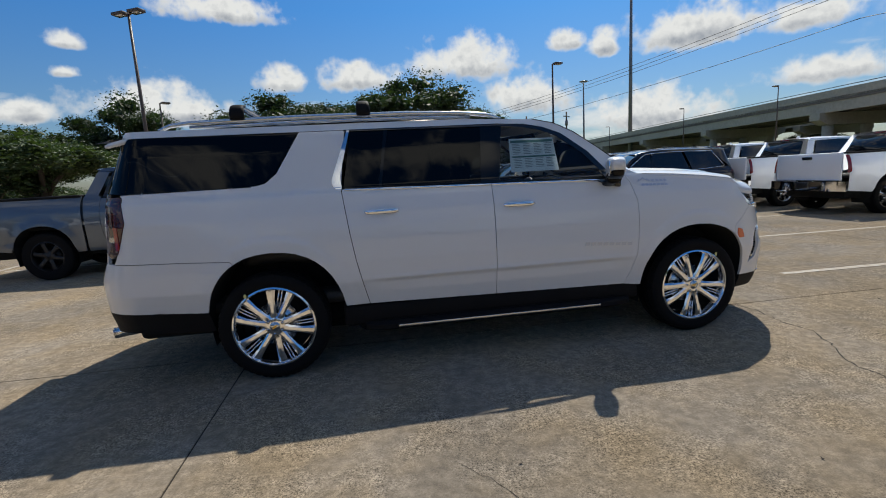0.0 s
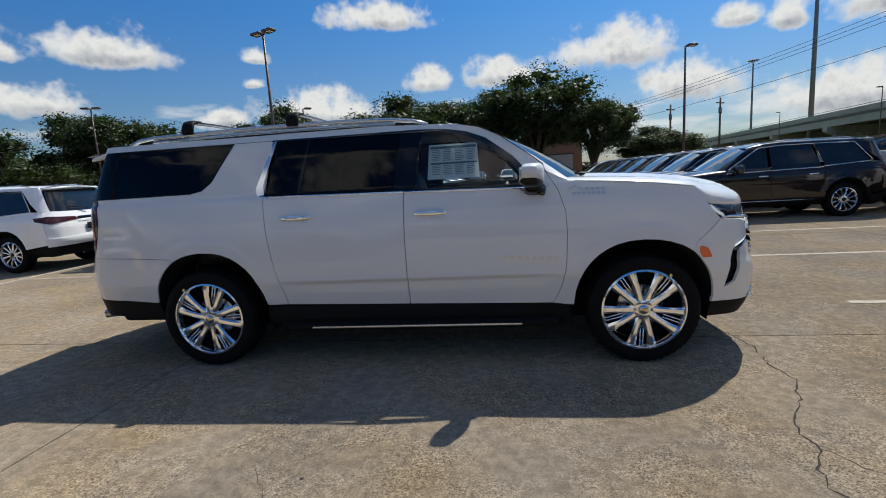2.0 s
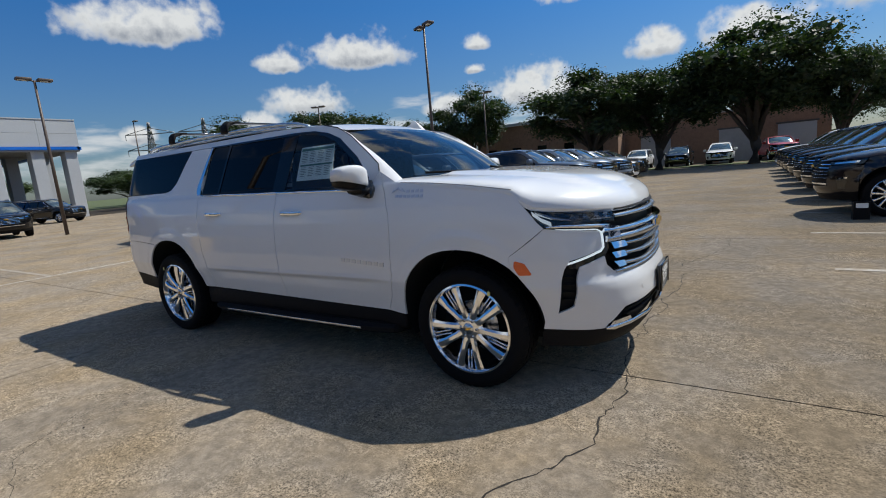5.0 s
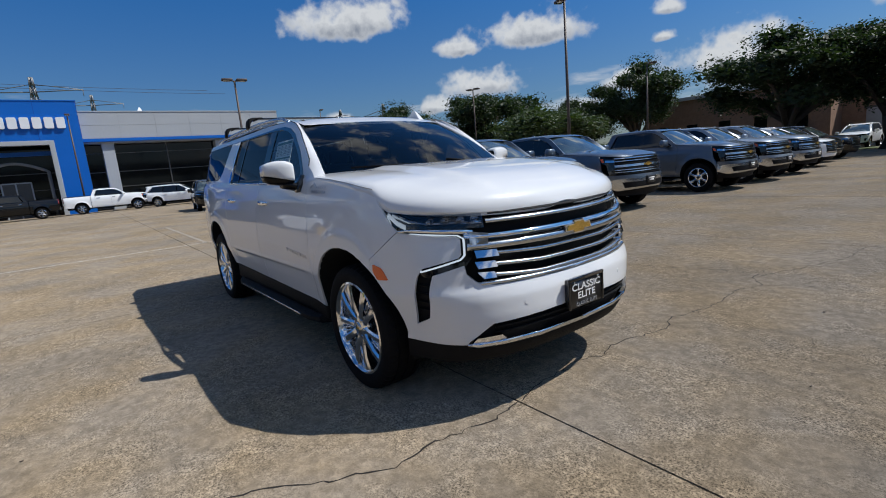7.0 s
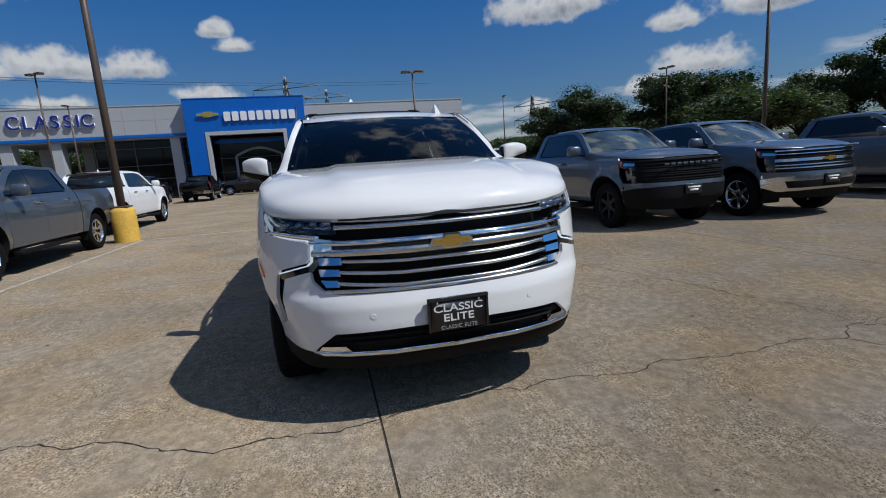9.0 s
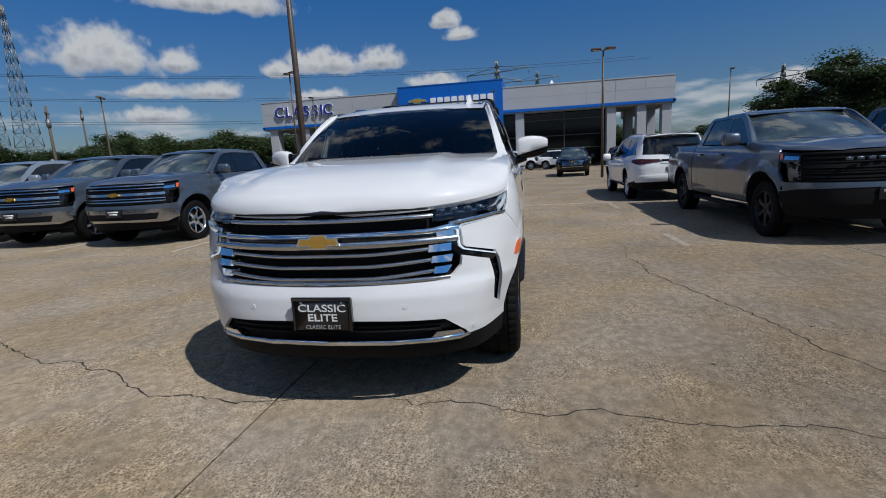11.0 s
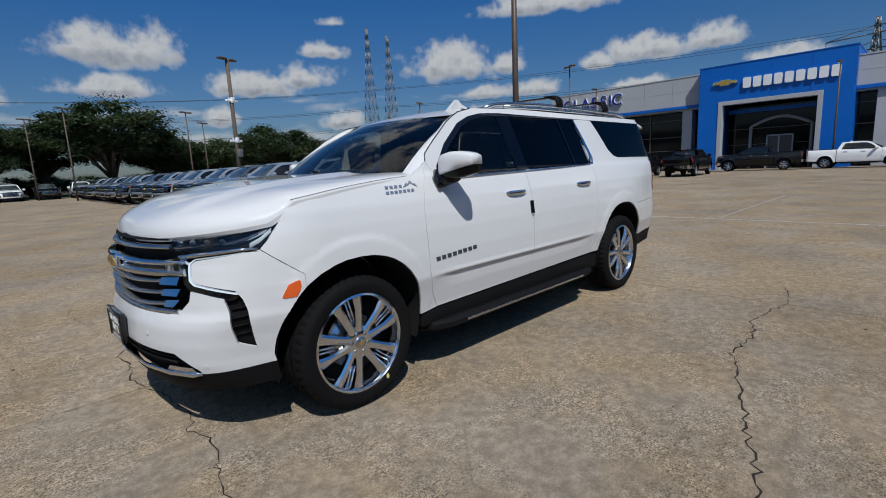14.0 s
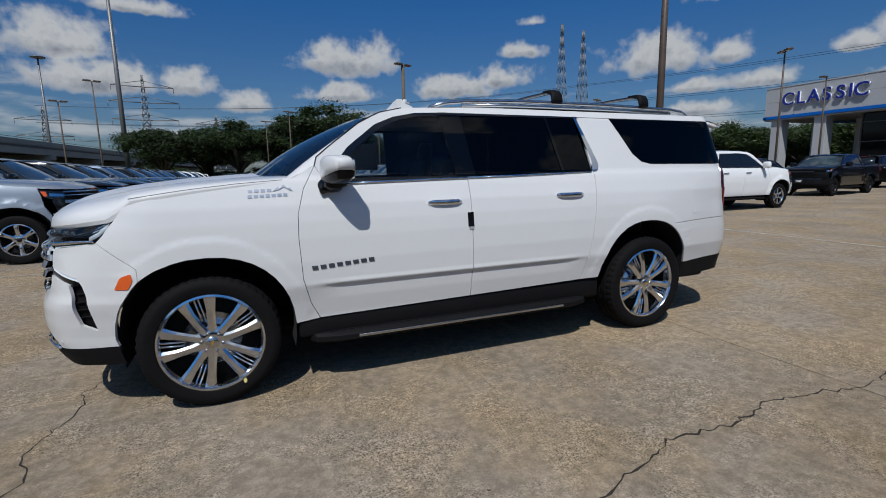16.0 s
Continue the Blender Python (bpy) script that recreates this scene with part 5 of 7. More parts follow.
    for x in hx:
        w = hw(x)
        row = []
        for j in range(17):
            t = math.sin(math.pi / 2 * (-1 + j / 8))
            ze = table(x, [(1.18, 1.375), (2.1, 1.275), (2.2, 1.25), (2.71, 1.215)])
            zt = table(x, [(1.18, 1.405), (1.9, 1.375), (2.4, 1.325), (2.62, 1.27), (2.71, 1.222)], .04)
            bulge = .025 * ease((.55 - abs(t * w)) / .12) * ease((2.6 - x) / .3)
            row.append((x, t * w, ze + (zt - ze) * (1 - abs(t) ** 4) ** .5 + bulge))
        rows.append(row)
    part("hood", loft(rows, closed=False, cap=False), paint, car)
    if front != "chrome":
        part("hood_stripe", loft([[(x, y, 1.40 - .055 * (x - 1.3) ** 1.2 + .02) for y in (-.42, 0, .42)] for x in (1.32, 1.6, 2.0)], closed=False, cap=False), MATT_BLACK, car)
    part("roof", dome([-1.02 + 1.65 * i / 14 for i in range(15)], [(-1.02, .70), (.3, .725), (.63, .70)], [(-1.02, 1.87), (-.4, 1.915), (.3, 1.90), (.5, 1.872), (.63, 1.822)], [(-1.02, 1.84), (.3, 1.855), (.5, 1.84), (.63, 1.805)]), paint, car)
    scr = cabin(car, S, (1.34, 1.385), (.61, 1.826), .82, .69)
    for s in (-1, 1):
        outer = [Vector(S.at(u, z, s)) for u, z in ((1.22, 1.375), (1.10, 1.47), (.95, 1.585), (.70, 1.77), (.48, 1.85))]
        part("a_pillar", loft([[outer[i], outer[i].lerp(scr(s, i / 4), .5) + Vector((.005, s * .008, .012)), scr(s, i / 4)] for i in range(5)], closed=False, cap=False), paint, car)
    part("cowl", loft([[(1.38 - .16 * t * t, .86 * t, 1.375) for t in (-1, -.5, 0, .5, 1)], [(1.24 - .16 * t * t, .83 * t, 1.40) for t in (-1, -.5, 0, .5, 1)]], closed=False, cap=False), MATT_BLACK, car)
    part("rear_screen", prism(rounded([(-.70, 1.40), (.70, 1.40), (.62, 1.80), (-.62, 1.80)], .06), 0, .01, lambda u, v, d: (-1.205 + .20 * (v - 1.36) / .44 - d, u, v)), GLASS_FAR, car)
    part("cab_back", prism([(-.90, .9), (.90, .9), (.90, 1.36), (.72, 1.85), (-.72, 1.85), (-.90, 1.36)], 0, .01, lambda u, v, d: (-1.195 + max(0, .20 * (v - 1.36) / .44), u, v)), paint, car)
    # bed
    part("bed_floor", box(-2.97, -1.23, -.88, .88, .86, .90), MATT_BLACK, car)
    for s in (-1, 1):
        part("bed_rail", box(-2.97, -1.24, min(s * .80, s * .93), max(s * .80, s * .93), 1.385, 1.425, .012), MATT_BLACK, car)
    tail = part("tailgate", box(-3.03, -2.97, -.84, .84, .80, 1.42, .02), paint, car)
    part("tailgate_handle", box(-3.045, -3.02, -.13, .13, 1.28, 1.35, .01), GLOSS_BLACK, tail)
    part("rear_bumper", sharp_by_angle(loft([[(-3.13 + .1 * abs(t) ** 3, t * .98, z) for t in (-1, -.8, -.4, 0, .4, .8, 1)] + [(-2.96, t * .98, z) for t in (1, .8, .4, 0, -.4, -.8, -1)] for z in (.56, .78)])), CHROME if front == "chrome" else MATT_BLACK, car)
    part("rear_plate", box(-3.15, -3.12, -.15, .15, .62, .76, .004), PLATE_BLACK, car)
    part("high_lamp", box(-1.02, -1.0, -.15, .15, 1.83, 1.855), LAMP_RED, car)
    part("aerial_fin", loft([[(-.55 + a, b, z) for a, b in oval(0, 0, l, w, 10, 2)] for z, l, w in ((1.905, .07, .03), (1.93, .06, .02), (1.965, .02, .008))]), paint, car)
    side_mirror(car, S, .98, 1.37, paint, chrome=False)
    wells(S, car, .41)
    part("underbody", box(-2.8, 2.5, -.75, .75, .38, .62, .03), WELL_BLACK, car)
    part("inner_cab", box(-1.1, 1.2, -.80, .80, .5, 1.36), WELL_BLACK, car)
    put_wheels(car, wheel, (1.87, -1.875), .855, .41)
    car.matrix_world = at
    return car


def crossover(paint, name_label, at, wheel="twelve", group="parked crossovers", category="SUV"):
    """A three-row crossover, front towards +x."""
    S = CROSS
    car = thing("crossover_suv", name_label, category, group)
    fa, ra = arch(1.535, .43, .45, 4, 176, 14), arch(-1.535, .43, .46, 4, 176, 14)
    for s in (-1, 1):
        S.panel("front_fender", [(1.10, .40), (1.02, .40), (1.06, .7), (1.08, 1.0), (1.0, 1.155), (1.3, 1.125), (1.75, 1.055), (1.85, 1.03), (1.92, .90), (1.96, .70)] + [p for p in fa if p[1] > .42 and p[0] < 1.96], s, paint, car)
        fd = S.panel("front_door", [(1.02, .40), (1.06, .7), (1.08, 1.0), (1.0, 1.155), (.95, 1.10), (.02, 1.12), (.0, .40)], s, paint, car)
        rd = S.panel("rear_door", [(.0, .40), (.02, 1.12), (-1.08, 1.14), (-1.10, .9), (-1.02, .70), (-1.0, .40)], s, paint, car)
        S.panel("rear_quarter", [(-1.0, .40), (-1.02, .70), (-1.10, .9), (-1.08, 1.14), (-1.10, 1.17), (-2.0, 1.23), (-2.30, 1.22), (-2.36, .55), (-1.96, .48)] + [p for p in ra[::-1] if p[1] > .5] + [(-1.10, .40)], s, paint, car)
        S.panel("roof_frame", [(-2.2, 1.66), (-.4, 1.69), (.20, 1.66), (.55, 1.50), (.90, 1.20), (.95, 1.10), (1.0, 1.155), (.95, 1.23), (.62, 1.53), (.35, 1.68), (-.3, 1.735), (-2.2, 1.715)], s, paint, car, gap=0)
        S.panel("d_pillar", [(-1.80, 1.68), (-2.22, 1.22), (-2.45, 1.22), (-2.30, 1.68)], s, paint, car, gap=0, step=(.08, .06))
        for nm, poly, door in (("front_window", [(.05, 1.135), (.91, 1.12), (.86, 1.20), (.53, 1.48), (.18, 1.64), (.05, 1.655)], fd), ("rear_window", [(-.02, 1.135), (-1.05, 1.155), (-.90, 1.67), (-.02, 1.66)], rd), ("quarter_window", [(-1.12, 1.175), (-2.05, 1.245), (-1.78, 1.655), (-.98, 1.67)], car)):
            S.panel(nm, poly, s, GLASS_FAR, door, inset=.006, gap=0, depth=0)
        for a, b in (((.97, 1.103), (.02, 1.12)), ((.0, 1.12), (-1.08, 1.14)), ((-1.1, 1.16), (-2.08, 1.225)), ((-2.1, 1.24), (-1.80, 1.665)), ((-1.78, 1.672), (-.4, 1.685)), ((-.4, 1.685), (.20, 1.652)), ((.20, 1.652), (.90, 1.195))):
            part("window_trim", tube([S.at(a[0] + (b[0] - a[0]) * k / 4, a[1] + (b[1] - a[1]) * k / 4, s, -.004) for k in range(5)], .010, 6), CHROME, car)
        for door, hx in ((fd, .20), (rd, -.85)):
            hy = abs(S.at(hx, 1.0, 1)[1])
            part("door_handle", loft([[(hx + d, s * (hy + .02 + b), 1.0 + a) for a, b in oval(0, 0, .016, .012, 8)] for d in (-.1, 0, .1)]), CHROME, door)
        S.panel("sill_trim", [(1.05, .42), (-1.05, .42), (-1.05, .34), (1.05, .34)], s, MATT_BLACK, car, inset=-.004, gap=0)
        part("sill_bright", tube([S.at(x, .43, s, -.012) for x in (.95, .3, -.3, -.95)], .009, 6), CHROME, car)
        S.panel("tail_lamp", [(-2.16, 1.10), (-2.42, 1.12), (-2.78, 1.09), (-2.80, 1.03), (-2.60, .99), (-2.45, .96), (-2.20, 1.03)], s, LAMP_DARK, car, inset=-.01, gap=0, depth=.03, step=(.05, .05))
        hl = S.panel("head_lamp", [(1.87, 1.02), (2.25, .985), (2.50, .97), (2.50, .92), (2.20, .91), (1.93, .93)], s, GLOSS_BLACK, car, inset=-.004, gap=0, depth=.02, step=(.06, .04))
        S.panel("lamp_lens", [(1.98, .99), (2.40, .96), (2.40, .935), (2.0, .955)], s, CHROME, hl, inset=-.008, gap=0, depth=.004)
        S.panel("fog_trim", [(2.10, .72), (2.30, .70), (2.28, .50), (2.16, .50)], s, GLOSS_BLACK, car, inset=-.004, gap=0, depth=.02)
        S.panel("fog_bright", [(2.12, .71), (2.29, .69), (2.28, .66), (2.13, .68)], s, CHROME, car, inset=-.010, gap=0, depth=.01)
        part("roof_rail", tube([(-1.9, s * .62, 1.735), (-1.7, s * .63, 1.775), (-.4, s * .635, 1.79), (.1, s * .62, 1.755)], .016, 6), SATIN_CHROME, car)
    S.both("front_bumper", [(1.92, .90), (2.25, .91), (2.48, .90), (2.48, .55), (S.mid, .52), (S.mid, .40), (2.3, .40), (1.97, .46), (1.96, .70)], paint, car)
    S.both("bumper_chin", [(1.97, .46), (2.3, .40), (S.mid, .40), (S.mid, .27), (2.0, .30)], MATT_BLACK, car)
    grille = S.both("grille", [(2.46, 1.0), (S.mid, 1.03), (S.mid, .53), (2.48, .56)], MATT_BLACK, car, inset=.015, depth=0)
    for z, h in ((1.0, .02), (.93, .014), (.87, .014), (.81, .014), (.75, .014), (.69, .014), (.58, .03)):
        S.both("grille_bar", [(2.48, z + h / 2), (S.mid, z + h / 2), (S.mid, z - h / 2), (2.48, z - h / 2)], CHROME, grille, inset=-.008, depth=.02)
    part("badge", prism([(u * .9, v * .9) for u, v in bt], 0, .02, lambda u, v, d: (2.52 + d, u, .90 + v)), GOLD, grille, smooth=False)
    rows = []
    for x in [.98 + .77 * i / 5 for i in range(6)] + [1.75 + .66 * math.sin(math.pi / 2 * i / 8) for i in range(1, 9)]:
        w = .935 if x < 1.75 else max(.3, .935 * (1 - ((x - 1.75) / .70) ** 2.3) ** (1 / 2.3))
        ze = table(x, [(.98, 1.15), (1.75, 1.055), (1.85, 1.02), (2.41, .995)])
        zt = table(x, [(.98, 1.22), (1.6, 1.18), (2.1, 1.11), (2.3, 1.06), (2.41, 1.0)], .04)
        rows.append([(x, w * math.sin(math.pi / 2 * (-1 + j / 7)), ze + (zt - ze) * (1 - abs(math.sin(math.pi / 2 * (-1 + j / 7))) ** 3) ** .5) for j in range(15)])
    part("hood", loft(rows, closed=False, cap=False), paint, car)
    part("roof", dome([-2.28 + 2.71 * i / 14 for i in range(15)], [(-2.28, .62), (-.3, .665), (.35, .63)], [(-2.28, 1.74), (-1.2, 1.785), (-.3, 1.785), (.2, 1.745), (.43, 1.672)], [(-2.28, 1.70), (-.3, 1.735), (.2, 1.705), (.43, 1.655)]), paint, car)
    scr = cabin(car, S, (1.30, 1.17), (.43, 1.678), .82, .61)
    for s in (-1, 1):
        outer = [Vector(S.at(u, z, s)) for u, z in ((1.02, 1.16), (.95, 1.23), (.80, 1.36), (.62, 1.53), (.35, 1.68))]
        part("a_pillar", loft([[outer[i], outer[i].lerp(scr(s, i / 4), .5) + Vector((.005, s * .008, .012)), scr(s, i / 4)] for i in range(5)], closed=False, cap=False), paint, car)
    S.both("tailgate", [(-2.36, .55), (-2.30, 1.22), (-2.45, 1.22), (S.back, 1.20), (S.back, .60)], paint, car)
    S.both("rear_bumper", [(-2.30, .52), (S.back, .54), (S.back, .32), (-2.1, .34), (-1.96, .44)], MATT_BLACK, car, inset=-.02)
    S.both("bumper_shelf", [(-2.30, .66), (S.back, .68), (S.back, .52), (-2.34, .50)], paint, car, inset=-.025)
    S.both("plate_recess", [(-2.92, .93), (S.back, .94), (S.back, .76), (-2.90, .76)], paint, car, inset=.03, depth=0)
    S.both("tailgate_trim", [(-2.80, 1.01), (S.back, 1.02), (S.back, .985), (-2.80, .98)], CHROME if paint is not WHITE_PAINT else paint, car, inset=-.014, depth=.02)
    S.both("lamp_band", [(-2.80, 1.085), (S.back, 1.09), (S.back, 1.035), (-2.80, 1.03)], GLOSS_BLACK, car, inset=-.006, depth=.01)
    part("rear_wiper", tube([(-2.56, .0, 1.24), (-2.54, .12, 1.27), (-2.50, .38, 1.30)], .010, 6), MATT_BLACK, car)
    S.both("rear_screen", [(-2.45, 1.22), (S.back, 1.19), (S.back, 1.66), (-2.36, 1.66)], GLASS_FAR, car, inset=.01, depth=0)
    part("rear_spoiler", loft([[(x + .08 * abs(t) ** 3, t * .63, z - .03 * t * t) for t in (-1, -.5, 0, .5, 1)] + [(x + .08 * abs(t) ** 3, t * .63, z - .03 - .03 * t * t) for t in (1, .5, 0, -.5, -1)] for x, z in ((-2.15, 1.745), (-2.42, 1.72))]), paint, car)
    part("rear_plate", box(-2.64, -2.615, -.15, .15, .80, .94, .004), PLATE_BLACK, car)
    side_mirror(car, S, .80, 1.12, GLOSS_BLACK if paint is not WHITE_PAINT else paint)
    wells(S, car, .385)
    part("underbody", box(-2.3, 2.2, -.70, .70, .28, .5, .03), WELL_BLACK, car)
    part("inner_cabin", box(-2.1, 1.0, -.78, .78, .45, 1.12), WELL_BLACK, car)
    put_wheels(car, wheel, (1.535, -1.535), .83, .385)
    car.matrix_world = at
    return car


def spot(x, y, turn=0.0):
    """A place on the lot; turn 0 faces +x, 180 faces -x."""
    return pose(x, y, 0, 0, 0, turn)


made_kinds, far_kinds = {}, {}


def far_vehicle(ob, at, label):
    """A far-off vehicle of the same make: its parts joined by what they are made of."""
    if ob.name not in far_kinds:
        groups = {}
        for o in ob.children_recursive:
            m, q = o.matrix_basis.copy(), o.parent
            while q is not ob:
                m, q = q.matrix_basis @ m, q.parent
            mat = o.data.materials[0]
            kind = "body" if mat.name.endswith("_paint") else "glazing" if mat in (GLASS_FAR, GLASS_SCREEN) else "brightwork" if mat in (CHROME, SATIN_CHROME, ALLOY) else "running_gear" if mat in (RUBBER, WELL_BLACK, DARK_ALLOY) else "lamp_unit" if mat in (LAMP_RED, AMBER) else "dark_trim"
            bm, mats = groups.setdefault(kind, (bmesh.new(), []))
            if mat not in mats:
                mats.append(mat)
            me = o.data.copy()
            me.transform(m)
            for p in me.polygons:
                p.material_index = mats.index(mat)
            bm.from_mesh(me)
            bpy.data.meshes.remove(me)
        far_kinds[ob.name] = [(k, mesh_of(k, bm, mats, smooth=False)) for k, (bm, mats) in groups.items()]
    car = thing(ob.name.split(".")[0], label, ob["category"], ob["group"], at=at)
    for k, me in far_kinds[ob.name]:
        new(k, me).parent = car
    return car


def park(kind, paint, label, at, **more):
    """Builds a vehicle; repeats are copies, and those far from the lane are simpler ones."""
    key = ("truck" if kind is pickup else "cross", paint.name, tuple(sorted(more.items())))
    p = at.translation
    if key not in made_kinds:
        made_kinds[key] = kind(paint, label, at, **more)
        return made_kinds[key]
    if -15 < p.x < 14 and -19 < p.y < 17:
        return tagged(copy_thing(made_kinds[key], at), label)
    return far_vehicle(made_kinds[key], at, label)


rnd = random.Random(11)
# beside the SUV: the row whose noses point down the aisle
park(pickup, GREY_PAINT, "steel grey pickup with black wheels, parked in a marked bay", spot(-4.57, 5.42), wheel="black", front="dark")
park(pickup, GREY_PAINT, "steel grey pickup with chrome grille, parked beside another pickup", spot(-4.25, 8.0))
park(pickup, GREY_PAINT, "steel grey pickup with chrome grille, parked in a row", spot(-3.9, 12.6))
park(pickup, SILVER_PAINT, "silver pickup with chrome grille, parked in a row", spot(-3.9, 15.4))
park(pickup, SILVER_PAINT, "silver pickup with chrome grille, parked near trees", spot(-3.9, 18.2))
park(crossover, WHITE_PAINT, "white crossover parked at the row's end", spot(-4.0, 22.0))
for y in (25.4, 28.2):
    park(crossover, BLACK_PAINT, "black crossover parked under the trees", spot(-4.6, y))
park(crossover, WHITE_PAINT, "white crossover with roof rails, parked with its tail out", spot(-10.85, 4.75, 180))
park(crossover, BLACK_PAINT, "black crossover parked alone, nose to the lane", spot(-27.0, 3.9, -6))
# the other side
park(pickup, GREY_PAINT, "steel grey pickup with chrome grille, parked beside a lamp pole", spot(-5.65, -6.68))
park(pickup, WHITE_PAINT, "white crew-cab pickup parked behind a lamp pole", spot(-13.0, -7.4, 180), wheel="six")
park(pickup, BLACK_PAINT, "black pickup with black wheels, parked near the showroom", spot(-24.6, -10.4, 8), wheel="black", front="dark")
park(pickup, BLACK_PAINT, "black pickup parked tail out near the showroom", spot(-34.6, -9.4, 184))
park(pickup, BLACK_PAINT, "black pickup parked near the showroom", spot(-33.6, -13.0, 176))
park(pickup, BLACK_PAINT, "black pickup in front of the entrance", spot(-42.5, -6.9, -82))
park(pickup, WHITE_PAINT, "white crew-cab pickup parked along the showroom", spot(-43.4, -.6, 88))
park(crossover, WHITE_PAINT, "white crossover parked along the showroom", spot(-42.6, 4.4, 72))
park(crossover, BLACK_PAINT, "black crossover parked by the showroom", spot(-40.5, 10.2, 30))
park(crossover, BLACK_PAINT, "black crossover parked by the showroom's far end", spot(-24.0, -13.6, 170))
# long rows down the lot
park(pickup, GREY_PAINT, "steel grey pickup with chrome grille in a long row", spot(-5.8, -9.35, 1))
for k in range(15):
    y = -12.1 - 2.95 * k
    paint = (SILVER_PAINT, SILVER_PAINT, GREY_PAINT, SILVER_PAINT, SILVER_PAINT)[k % 5]
    park(pickup, paint, "silver pickup with chrome grille in a long row" if paint is SILVER_PAINT else "steel grey pickup with chrome grille in a long row", spot(-5.9 + rnd.uniform(-.2, .2), y, rnd.uniform(-1, 1)))
for k in range(18):
    y = -6.75 - 2.72 * k
    paint = SILVER_PAINT if k in (0, 15, 16) else WHITE_PAINT if k in (12, 13, 17) else BLUE_PAINT if k in (4, 9) else BLACK_PAINT
    word = {"silver_paint": "silver", "white_paint": "white", "dark_blue_paint": "dark blue", "black_paint": "black"}[paint.name]
    park(pickup, paint, word + " pickup with chrome grille in a long row", spot(6.9 + rnd.uniform(-.15, .15), y, 180 + rnd.uniform(-1, 1)))
# dark crossovers across the aisle, and pickups back to back with them
for k in range(8):
    paint = MAROON_PAINT if k in (0, 2, 5) else WHITE_PAINT if k == 7 else BLACK_PAINT
    word = {"dark_plum_paint": "dark plum", "white_paint": "white", "black_paint": "black"}[paint.name]
    park(crossover, paint, word + " crossover with bright window trim in a row", spot(6.75, 8.32 + 2.62 * k, 180))
for k in range(4):
    park(pickup, WHITE_PAINT, "white crew-cab pickup backed up to the crossover row", spot(12.45, 2.75 + 2.72 * k))
# beyond the trees
for k, (x, paint) in enumerate(((-9.5, BLACK_PAINT), (-5.6, WHITE_PAINT), (-2.2, BLACK_PAINT), (1.0, WHITE_PAINT))):
    park(crossover, paint, ("white" if paint is WHITE_PAINT else "black") + " crossover parked in front of the brick building", spot(x, 44.5, -90))
park(pickup, WHITE_PAINT, "white pickup parked near the brick building", spot(12.0, 41.5, 180))
park(pickup, RED_PAINT, "red pickup parked near the brick building", spot(5.0, 45.0, -80))
for k in range(5):
    park(crossover, (WHITE_PAINT, BLACK_PAINT, BLACK_PAINT, SILVER_PAINT, BLACK_PAINT)[k], ("white", "black", "black", "silver", "black")[k] + " crossover parked far down the lot", spot(-20 - 3.1 * k, 17.5 + .4 * k, 200))
# far end of the lot
for k in range(8):
    paint = (WHITE_PAINT, BLACK_PAINT, WHITE_PAINT, WHITE_PAINT, BLACK_PAINT, WHITE_PAINT, BLACK_PAINT, WHITE_PAINT)[k]
    park(crossover, paint, ("white" if paint is WHITE_PAINT else "black") + " crossover parked at the lot's far end", spot(-14 + 3.0 * k, -63.5, 90 + rnd.uniform(-3, 3)))

